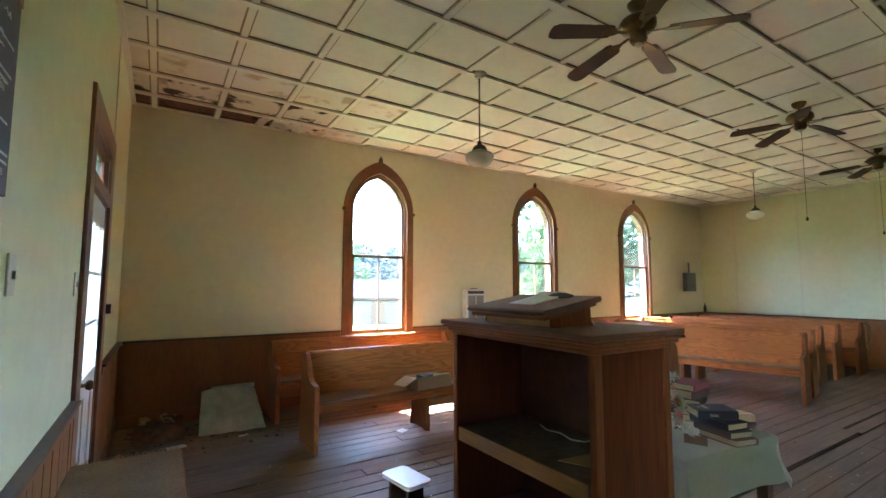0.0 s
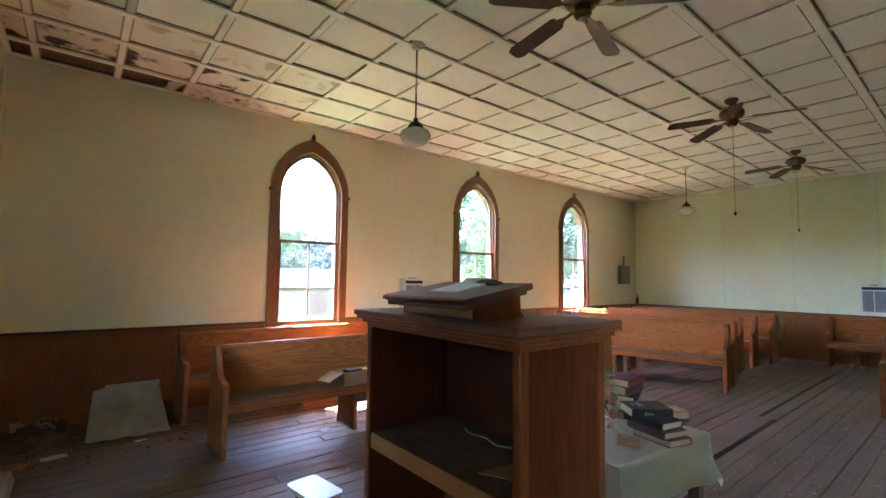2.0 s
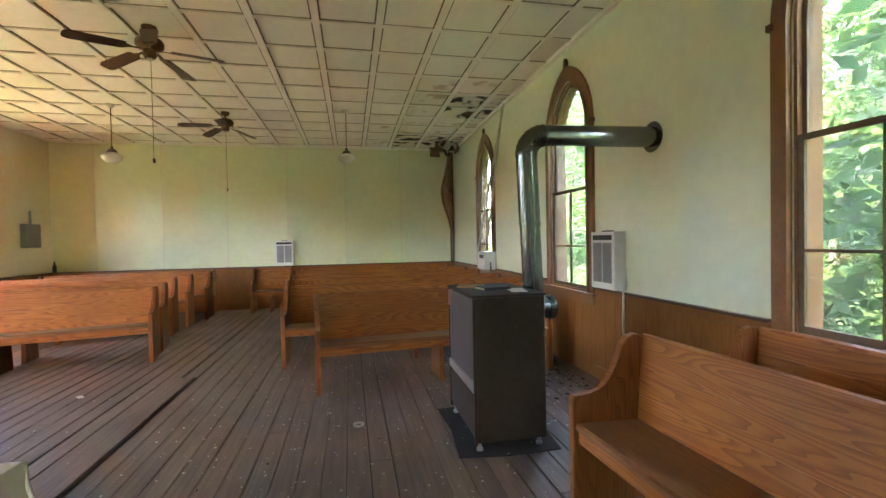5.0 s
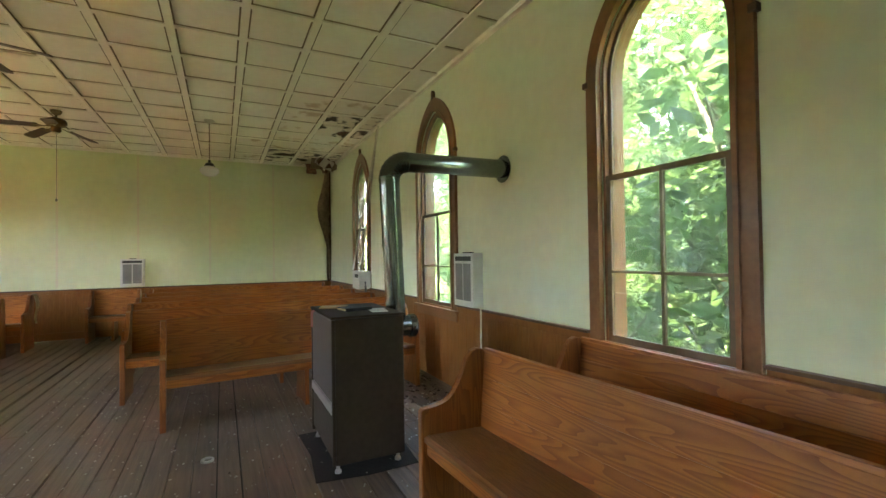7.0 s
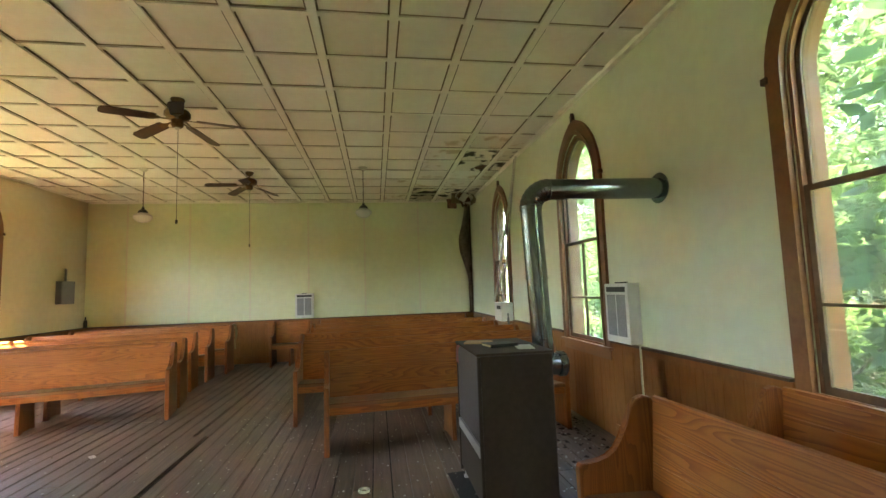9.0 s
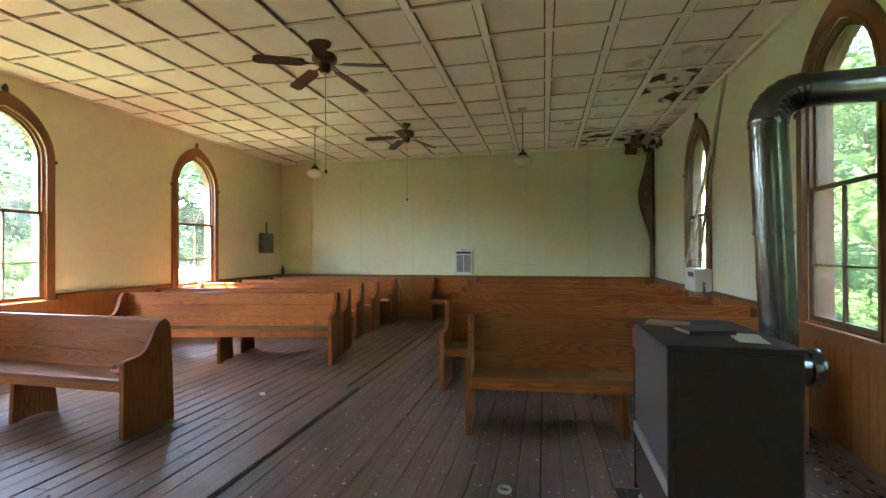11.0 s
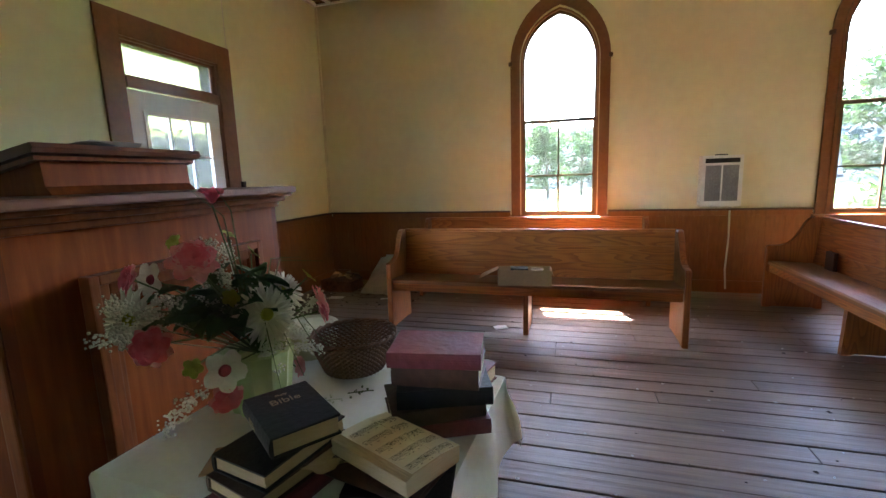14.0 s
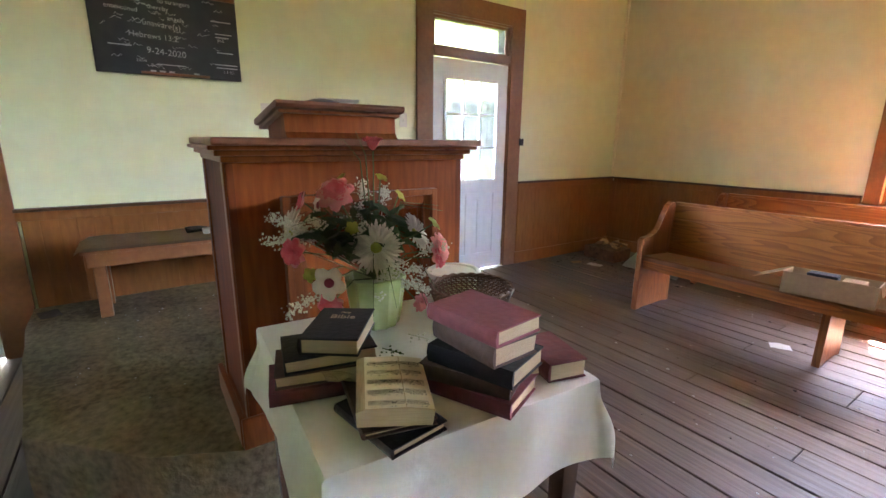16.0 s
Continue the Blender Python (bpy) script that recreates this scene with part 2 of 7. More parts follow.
WICKER = shade("brown_wicker", (0.20, 0.10, 0.05), 0.6, mix=0.5, big=8, fine=50, bump=0.3)
VASE = shade("pale_green_ceramic", (0.45, 0.55, 0.28), 0.3, dark=(0.33, 0.44, 0.18), big=6, fine=30, bump=0.05)
TUB = shade("pale_green_tub", (0.55, 0.60, 0.36), 0.4, mix=0.15, big=5, fine=30, bump=0.03)
TUBWHITE = shade("tub_lid_white", (0.70, 0.71, 0.62), 0.4, mix=0.15, big=5, fine=30, bump=0.03)
PETAL = shade("pink_silk_petal", (0.88, 0.27, 0.32), 0.7, dark=(0.80, 0.12, 0.18), big=18, fine=60, bump=0.1, transl=0.08)
PETALPALE = shade("pale_pink_petal", (0.90, 0.50, 0.49), 0.7, dark=(0.87, 0.30, 0.33), big=18, fine=60, bump=0.1, transl=0.08)
PETALWHITE = shade("cream_petal", (0.78, 0.75, 0.62), 0.7, mix=0.15, big=12, fine=60, bump=0.1, transl=0.08)
YELLOW = shade("yellow_green_petal", (0.52, 0.56, 0.12), 0.7, mix=0.3, big=12, fine=60, bump=0.1, transl=0.3)
CRIMSON = shade("crimson_centre", (0.30, 0.02, 0.04), 0.7, mix=0.4, big=20, fine=60, bump=0.1)
SILKLEAF = shade("silk_leaf", (0.085, 0.16, 0.06), 0.6, dark=(0.03, 0.07, 0.026), big=10, fine=50, bump=0.1, transl=0.15)
SPRIG = shade("white_sprig", (0.66, 0.69, 0.55), 0.8, mix=0.2, big=12, fine=60, bump=0.1)
STEM = shade("green_stem", (0.10, 0.15, 0.05), 0.7, mix=0.4, big=12, fine=60, bump=0.1)
ALU = shade("crumpled_sheet_metal", (0.62, 0.65, 0.63), 0.35, metal=0.35, dark=(0.40, 0.43, 0.42), big=4, fine=12, bump=0.5)
PEELED = shade("peeled_wallboard", (0.42, 0.33, 0.22), 0.9, dark=(0.16, 0.11, 0.07), big=3, fine=15, bump=0.4)
FIBRE = shade("cream_fabric", (0.62, 0.50, 0.30), 0.95, mix=0.4, big=8, fine=60, bump=0.4)
PINKRAG = shade("pink_rag", (0.55, 0.20, 0.18), 0.95, mix=0.3, big=8, fine=60, bump=0.3)
DEBRIS = shade("plaster_crumbs", (0.55, 0.53, 0.48), 0.95, mix=0.4, big=8, fine=40, bump=0.3)
LITTER = shade("dark_litter", (0.07, 0.05, 0.04), 0.95, mix=0.5, big=8, fine=40, bump=0.3)
GRASS = shade("meadow", (0.10, 0.14, 0.048), 0.95, dark=(0.07, 0.10, 0.034), big=0.25, fine=6, bump=0.6, spec=0.1)
HILL = shade("far_woods", (0.030, 0.046, 0.042), 0.95, dark=(0.018, 0.028, 0.026), big=0.06, fine=0.6, bump=0.6, spec=0.1)
LEAF = shade("leaf", (0.050, 0.092, 0.030), 0.6, spec=0.25, dark=(0.028, 0.052, 0.018), big=0.6, fine=6, bump=0.0, transl=0.5)
LEAFLIGHT = shade("young_leaf", (0.066, 0.120, 0.034), 0.6, spec=0.25, dark=(0.036, 0.070, 0.024), big=0.6, fine=6, bump=0.0, transl=0.55)
BARK = shade("bark", (0.13, 0.10, 0.075), 0.95, mix=0.5, big=3, fine=20, bump=0.8, stretch=(3, 3, 0.5))
SIDING = shade("exterior_boards", (0.55, 0.55, 0.52), 0.8, mix=0.25, big=1, fine=12, bump=0.2)
ROOFING = shade("dark_roofing", (0.022, 0.027, 0.035), 0.95, mix=0.3, big=1, fine=12, bump=0.2, spec=0.05)
BARNWOOD = shade("weathered_barn_boards", (0.16, 0.14, 0.12), 0.9, mix=0.4, big=1, fine=10, bump=0.3, stretch=(3, 3, 0.4))
# panes are tinted dark so that the bright outdoors looks dimmer through them
PANE, HAZY, MILKY = glass_pane("dimmed_window_glass", tint=(0.44, 0.47, 0.49), milk=0.003), glass_pane("dimmed_hazy_window_glass", tint=(0.48, 0.50, 0.48), milk=0.02), glass_pane("dimmed_dusty_door_glass", tint=(0.115, 0.125, 0.075), milk=0.04)

# ---- mesh tools ----
def box(bm, x0, x1, y0, y1, z0, z1, bevel=0.0):
    v = [bm.verts.new((x, y, z)) for z in (z0, z1) for y in (y0, y1) for x in (x0, x1)]
    fs = [bm.faces.new([v[i] for i in f]) for f in
          ((0, 2, 3, 1), (4, 5, 7, 6), (0, 1, 5, 4), (1, 3, 7, 5), (3, 2, 6, 7), (2, 0, 4, 6))]
    if bevel:
        es = list({e for f in fs for e in f.edges})
        bmesh.ops.bevel(bm, geom=es, offset=bevel, segments=2, affect="EDGES", profile=0.6)
    return bm


def extrude(bm, pts, a, b, axis="x"):
    """A solid with the outline pts, spread from a to b along an axis. x: pts are (y, z); y: (x, z); z: (x, y)."""
    put = {"x": lambda p, t: (t, p[0], p[1]), "y": lambda p, t: (p[0], t, p[1]), "z": lambda p, t: (p[0], p[1], t)}[axis]
    lo = [bm.verts.new(put(p, a)) for p in pts]
    hi = [bm.verts.new(put(p, b)) for p in pts]
    n = len(pts)
    bm.faces.new(lo)
    bm.faces.new(hi[::-1])
    for i in range(n):
        bm.faces.new((lo[i], hi[i], hi[(i + 1) % n], lo[(i + 1) % n]))
    return bm


def lathe(bm, prof, seg=24, cx=0.0, cy=0.0, flute=0.0):
    """A turned solid from (radius, z) pairs."""
    rings = []
    for r, z in prof:
        ring = []
        for i in range(seg):
            a = 2 * math.pi * i / seg
            rr = r * (1 + flute * (0.5 + 0.5 * math.cos(a * seg / 4)))
            ring.append(bm.verts.new((cx + rr * math.cos(a), cy + rr * math.sin(a), z)))
        rings.append(ring)
    for a, b in zip(rings, rings[1:]):
        for i in range(seg):
            bm.faces.new((a[i], a[(i + 1) % seg], b[(i + 1) % seg], b[i]))
    if prof[0][0] > 1e-4:
        bm.faces.new(rings[0][::-1])
    if prof[-1][0] > 1e-4:
        bm.faces.new(rings[-1])
    return bm


def tube(bm, pts, r, seg=8, r1=None):
    """A round rod through the points, tapering from r to r1."""
    pts = [Vector(p) for p in pts]
    r1 = r if r1 is None else r1
    rings = []
    for i, p in enumerate(pts):
        d = (pts[min(i + 1, len(pts) - 1)] - pts[max(i - 1, 0)]).normalized()
        up = Vector((0, 0, 1)) if abs(d.z) < 0.9 else Vector((1, 0, 0))
        u = d.cross(up).normalized()
        w = d.cross(u)
        rr = r + (r1 - r) * i / max(1, len(pts) - 1)
        rings.append([bm.verts.new(p + rr * (math.cos(2 * math.pi * k / seg) * u + math.sin(2 * math.pi * k / seg) * w)) for k in range(seg)])
    for a, b in zip(rings, rings[1:]):
        for k in range(seg):
            bm.faces.new((a[k], b[k], b[(k + 1) % seg], a[(k + 1) % seg]))
    bm.faces.new(rings[0])
    bm.faces.new(rings[-1][::-1])
    return bm


def mesh_of(name, bm, material, smooth=False, m=None):
    if m is not None:
        bm.transform(m)
    bmesh.ops.recalc_face_normals(bm, faces=bm.faces)
    me = bpy.data.meshes.new(name)
    bm.to_mesh(me)
    bm.free()
    for mt in (material if isinstance(material, (list, tuple)) else [material]):
        me.materials.append(mt)
    if smooth:
        me.polygons.foreach_set("use_smooth", [True] * len(me.polygons))
        me.set_sharp_from_angle(angle=radians(40))
    return me


def part(name, bm, material, parent, label="", smooth=False):
    """One mesh under a thing or a part."""
    ob = new(name, mesh_of(name, bm, material, smooth))
    ob.parent = parent
    return tagged(ob, label)


def solid(name, bm, material, label, category, group="", kind="", smooth=False):
    """A thing of one mesh."""
    return tagged(new(name, mesh_of(name, bm, material, smooth)), label, category, group, kind)


def thing(name, label, category, group="", m=None, kind=""):
    ob = new(name)
    ob.empty_display_size = 0.1
    if m is not None:
        ob.matrix_basis = m
    return tagged(ob, label, category, group, kind)


def B():
    return bmesh.new()


def arch(half, rise, base, n=10):
    """Points of a pointed arch from its left foot over the apex to its right foot."""
    c = (rise * rise - half * half) / (2 * half)
    r = half + c
    top = math.acos(c / r)
    left = [(c - r * math.cos(top * i / n), base + r * math.sin(top * i / n)) for i in range(n + 1)]
    return left + [(-x, z) for x, z in left[-2::-1]]

# ---- shell ----
T = 0.18     # wall thickness
HALF, RISE = 0.42, 0.545     # clear opening of a window in the wall


def wall_sheet(bm, axis, face, out, a, b, centres, z0=0.0, z1=CEIL + 0.15):
    """A wall with pointed openings; face and out are its inner and outer planes."""
    lo, hi = min(face, out), max(face, out)
    u = a
    for c in centres:
        extrude(bm, [(u, z0), (c - HALF, z0), (c - HALF, z1), (u, z1)], lo, hi, axis)
        extrude(bm, [(c - HALF, z0), (c + HALF, z0), (c + HALF, SILL - 0.03), (c - HALF, SILL - 0.03)], lo, hi, axis)
        pts = arch(HALF, RISE, SPRING)
        mid = len(pts) // 2
        extrude(bm, [(c + p[0], p[1]) for p in pts[:mid + 1]] + [(c, z1), (c - HALF, z1)], lo, hi, axis)
        extrude(bm, [(c + p[0], p[1]) for p in pts[mid:]] + [(c + HALF, z1), (c, z1)], lo, hi, axis)
        u = c + HALF
    extrude(bm, [(u, z0), (b, z0), (b, z1), (u, z1)], lo, hi, axis)


bm = B()
wall_sheet(bm, "y", NORTH, NORTH + T, WEST - T, EAST + T, N_WINDOWS)
wall_n = solid("wall_north", bm, PLASTER, "pale cream-green painted plaster wall with three pointed windows", "wall", kind="structure")
bm = B()
wall_sheet(bm, "y", SOUTH, SOUTH - T, WEST - T, EAST + T, S_WINDOWS)
wall_s = solid("wall_south", bm, SOUTHWALL, "painted plaster wall with three pointed windows, tinted with window light", "wall", kind="structure")
bm = B()
box(bm, EAST, EAST + T, SOUTH, NORTH, 0, CEIL + 0.15)
wall_e = solid("wall_east", bm, GREENLITWALL, "plain painted wall at the end of the hall, tinted with leaf light", "wall", kind="structure")
D0, D1, DTOP, DHEAD = 3.385, 4.32, 2.03, 2.40        # door opening, leaf top, transom top
E0, E1 = -0.56, 0.375                               # second door
bm = B()
for a, b in ((SOUTH, E0), (E1, D0), (D1, NORTH)):
    box(bm, WEST - T, WEST, a, b, 0, CEIL + 0.15)
box(bm, WEST - T, WEST, D0, D1, DHEAD, CEIL + 0.15)
box(bm, WEST - T, WEST, E0, E1, DHEAD, CEIL + 0.15)
wall_w = solid("wall_west", bm, GREENLITWALL, "painted wall behind the pulpit with two doors, tinted with green light", "wall", kind="structure")

# beaded boards below the chair rail, in one sheet a wall
def beadboard(parent, axis, plane, inward, a, b):
    bm = B()
    n = max(1, round((b - a) / 0.085))
    w = (b - a) / n
    for i in range(n):
        u = a + i * w
        t = plane + inward * (0.016 + 0.0015 * math.sin(i * 2.7))
        g = plane + inward * 0.0140
        pts = [(u, plane), (u, g), (u + 0.003, t), (u + w - 0.003, t), (u + w, g), (u + w, plane)]
        if axis == "y":
            extrude(bm, pts, 0.0, RAIL - 0.05, "z")
        else:
            extrude(bm, [(q, p) for p, q in pts], 0.0, RAIL - 0.05, "z")
    return tagged(part("wainscot", bm, WAINSCOT, parent, "brown painted beaded boards"), kind="stuff")


def rails(parent, axis, plane, inward, a, b):
    bm, cap = B(), B()
    for d, z0, z1, tgt in ((0.026, RAIL - 0.075, RAIL - 0.02, bm), (0.045, RAIL - 0.02, RAIL, cap)):
        lo, hi = min(plane, plane + inward * d), max(plane, plane + inward * d)
        if axis == "y":
            box(tgt, a, b, lo, hi, z0, z1, 0.005)
        else:
            box(tgt, lo, hi, a, b, z0, z1, 0.005)
    r = part("chair_rail", bm, WAINSCOT, parent, "brown moulded chair rail")
    part("rail_cap", cap, DARKTRIM, r)
    bs = B()
    lo, hi = min(plane, plane + inward * 0.03), max(plane, plane + inward * 0.03)
    if axis == "y":
        box(bs, a, b, lo, hi, 0.0, 0.13, 0.004)
    else:
        box(bs, lo, hi, a, b, 0.0, 0.13, 0.004)
    part("baseboard", bs, WAINSCOT, parent)


def runs(centres, a, b, clear=0.545):
    u = a
    for c in centres:
        yield u, c - clear
        u = c + clear
    yield u, b


for par, pl, inw, cs in ((wall_n, NORTH, -1, N_WINDOWS), (wall_s, SOUTH, 1, S_WINDOWS)):
    beadboard(par, "y", pl, inw, WEST, EAST)
    for a, b in runs(cs, WEST + 0.05, EAST - 0.05):
        rails(par, "y", pl, inw, a, b)
beadboard(wall_e, "x", EAST, -1, SOUTH + 0.02, NORTH - 0.02)
rails(wall_e, "x", EAST, -1, SOUTH, NORTH)
for a, b in ((SOUTH, E0 - 0.15), (E1 + 0.15, D0 - 0.15), (D1 + 0.15, NORTH)):
    beadboard(wall_w, "x", WEST, 1, a + 0.02, b)
    rails(wall_w, "x", WEST, 1, a, b)

# ceiling: square boards between battens, open where the rain has rotted it
PX, X0 = 0.616, 3.057
bm = B()
xs = [X0 + PX * k for k in range(-5, 18)]
ys = [-1.68, -1.10, -0.51, 0.06, 0.65, 1.24, 1.85, 2.43, 3.01, 3.57, 4.08, 4.63, 5.17, 5.72]
xs = [WEST] + [x for x in xs if WEST + 0.1 < x < EAST - 0.1] + [EAST]
ys = [SOUTH] + [y for y in ys if SOUTH + 0.1 < y < NORTH - 0.1] + [NORTH]
rnd = random.Random(4)
BW = 0.033
NW_HOLE, SE_HOLE = (WEST, 2.45, 5.72, NORTH), (8.95, 9.85, -1.72, -1.05)


def inside(x, y, r):
    return r[0] < x < r[1] and r[2] < y < r[3]


stained = []
for i in range(len(xs) - 1):
    for j in range(len(ys) - 1):
        cx, cy = (xs[i] + xs[i + 1]) / 2, (ys[j] + ys[j + 1]) / 2
        if inside(cx, cy, NW_HOLE):
            continue
        if inside(cx, cy, SE_HOLE):      # broken board, its edge left
            n0 = len(bm.faces)
            extrude(bm, [(xs[i] + 0.02, ys[j + 1] - 0.02), (xs[i] + 0.02, ys[j] + 0.03), (xs[i] + 0.20, ys[j] + 0.05), (xs[i] + 0.25, ys[j] + 0.19), (xs[i] + 0.41, ys[j] + 0.24), (xs[i + 1] - 0.06, ys[j] + 0.15), (xs[i + 1] - 0.02, ys[j] + 0.05), (xs[i + 1] - 0.02, ys[j + 1] - 0.02)], CEIL - 0.012, CEIL + 0.008, "z")
            bm.faces.ensure_lookup_table()
            for f in bm.faces[n0:]:
                f.material_index = 1
            continue
        sag = rnd.uniform(0, 0.006)
        n0 = len(bm.faces)
        gy, gx = rnd.uniform(0.006, 0.011), rnd.uniform(0.003, 0.007)
        box(bm, xs[i] + BW * 0.7 + gx, xs[i + 1] - BW * 0.6, ys[j] + BW + gy, ys[j + 1] - BW * 0.8, CEIL - sag, CEIL + 0.02)
        bm.faces.ensure_lookup_table()
        wet = (cx < 3.1 and cy > 5.17) or (8.9 < cx < 9.9 and cy < -1.0) or (cx > 11.2 and cy < -0.6)
        damp = (cx < 3.7 and cy > 4.6) or (8.2 < cx < 10.6 and cy < -0.5) or (cx > 10.6 and cy < 0.1)
        for f in bm.faces[n0:]:
            f.material_index = 1 if wet else 4 if damp else 0
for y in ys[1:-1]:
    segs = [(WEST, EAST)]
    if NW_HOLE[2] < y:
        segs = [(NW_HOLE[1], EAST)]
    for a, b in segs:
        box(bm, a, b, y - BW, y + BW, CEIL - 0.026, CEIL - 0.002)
        # strips along both batten edges carry the painted shade
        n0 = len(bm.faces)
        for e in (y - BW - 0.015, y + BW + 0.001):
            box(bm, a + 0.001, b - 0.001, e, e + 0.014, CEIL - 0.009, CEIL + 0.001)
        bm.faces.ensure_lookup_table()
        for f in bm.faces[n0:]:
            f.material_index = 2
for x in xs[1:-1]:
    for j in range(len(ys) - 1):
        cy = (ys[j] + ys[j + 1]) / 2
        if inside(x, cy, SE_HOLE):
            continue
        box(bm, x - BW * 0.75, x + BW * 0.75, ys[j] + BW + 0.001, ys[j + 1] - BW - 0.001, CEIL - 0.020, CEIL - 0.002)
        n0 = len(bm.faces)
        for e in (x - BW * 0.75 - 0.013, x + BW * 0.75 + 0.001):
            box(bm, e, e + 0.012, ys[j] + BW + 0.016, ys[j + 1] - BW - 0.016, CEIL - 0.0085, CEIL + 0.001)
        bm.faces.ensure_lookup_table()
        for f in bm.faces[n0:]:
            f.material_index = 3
for a, b, c, d in ((WEST, EAST, NORTH - 0.03, NORTH), (WEST, EAST, SOUTH, SOUTH + 0.05)):
    box(bm, a, b, c, d, CEIL - (0.022 if c > 0 else 0.045), CEIL - 0.003)
box(bm, WEST, WEST + 0.04, SOUTH + 0.05, NORTH - 0.05, CEIL - 0.04, CEIL - 0.003)
box(bm, EAST - 0.05, EAST, SOUTH + 0.05, NORTH - 0.05, CEIL - 0.04, CEIL - 0.003)
solid("ceiling", bm, [CEILING, STAIN, GAPSHADE, GAPSHADESOFT, RING], "off-white square-boarded ceiling with battens, water-stained in corners", "ceiling", kind="structure")
bm = B()
for k in range(60):
    y = SOUTH - T + k * 0.14
    if y < NORTH + T - 0.14:
        box(bm, WEST - T, EAST + T, y, y + 0.13, CEIL + 0.07, CEIL + 0.10)
box(bm, WEST - T, EAST + T, SOUTH - T, NORTH + T, CEIL + 0.105, CEIL + 0.13)
for k in range(3):       # sheathing over the fallen boards
    box(bm, WEST + 0.02, 2.40 - 0.2 * (k % 2), 5.74 + 0.12 * k, 5.84 + 0.12 * k + 0.015, CEIL + 0.022, CEIL + 0.04)
box(bm, WEST, 2.42, NORTH - 0.006, NORTH, CEIL - 0.002, CEIL + 0.10)
solid("attic_boards", bm, ROT, "dark rotten roof boards above the broken ceiling", "roof boards", kind="structure")
bm = B()
box(bm, WEST, WEST + 0.024, NORTH - 0.024, NORTH, RAIL, CEIL - 0.045, 0.003)
solid("trim", bm, PLASTER, "painted corner strip", "trim", kind="structure")
bm = B()     # unseen roof; its eaves are sized to keep high sun off the windows
for s, yy in ((1, NORTH + T), (-1, SOUTH - T)):
    mid = (NORTH + SOUTH) / 2
    e = yy + s * 0.62
    extrude(bm, [(e, 3.52), (mid, 6.6), (mid, 6.7), (e, 3.60)], WEST - 0.6, EAST + 0.6, "x")
extrude(bm, [(NORTH + T, 3.65), (SOUTH - T, 3.65), ((NORTH + SOUTH) / 2, 6.5)], WEST - T, WEST - 0.02, "x")
extrude(bm, [(NORTH + T, 3.65), (SOUTH - T, 3.65), ((NORTH + SOUTH) / 2, 6.5)], EAST + 0.02, EAST + T, "x")
solid("roof", bm, ROOFING, "unseen dark pitched roof with eaves sized to cut high sun", "roof", kind="structure")

# subfloor below the boards
bm = B()
box(bm, WEST - T, EAST + T, SOUTH - T, NORTH + T, -0.30, -0.028)
floor = solid("floor", bm, GAP, "worn grey-brown wooden floor of long boards", "floor", kind="structure")


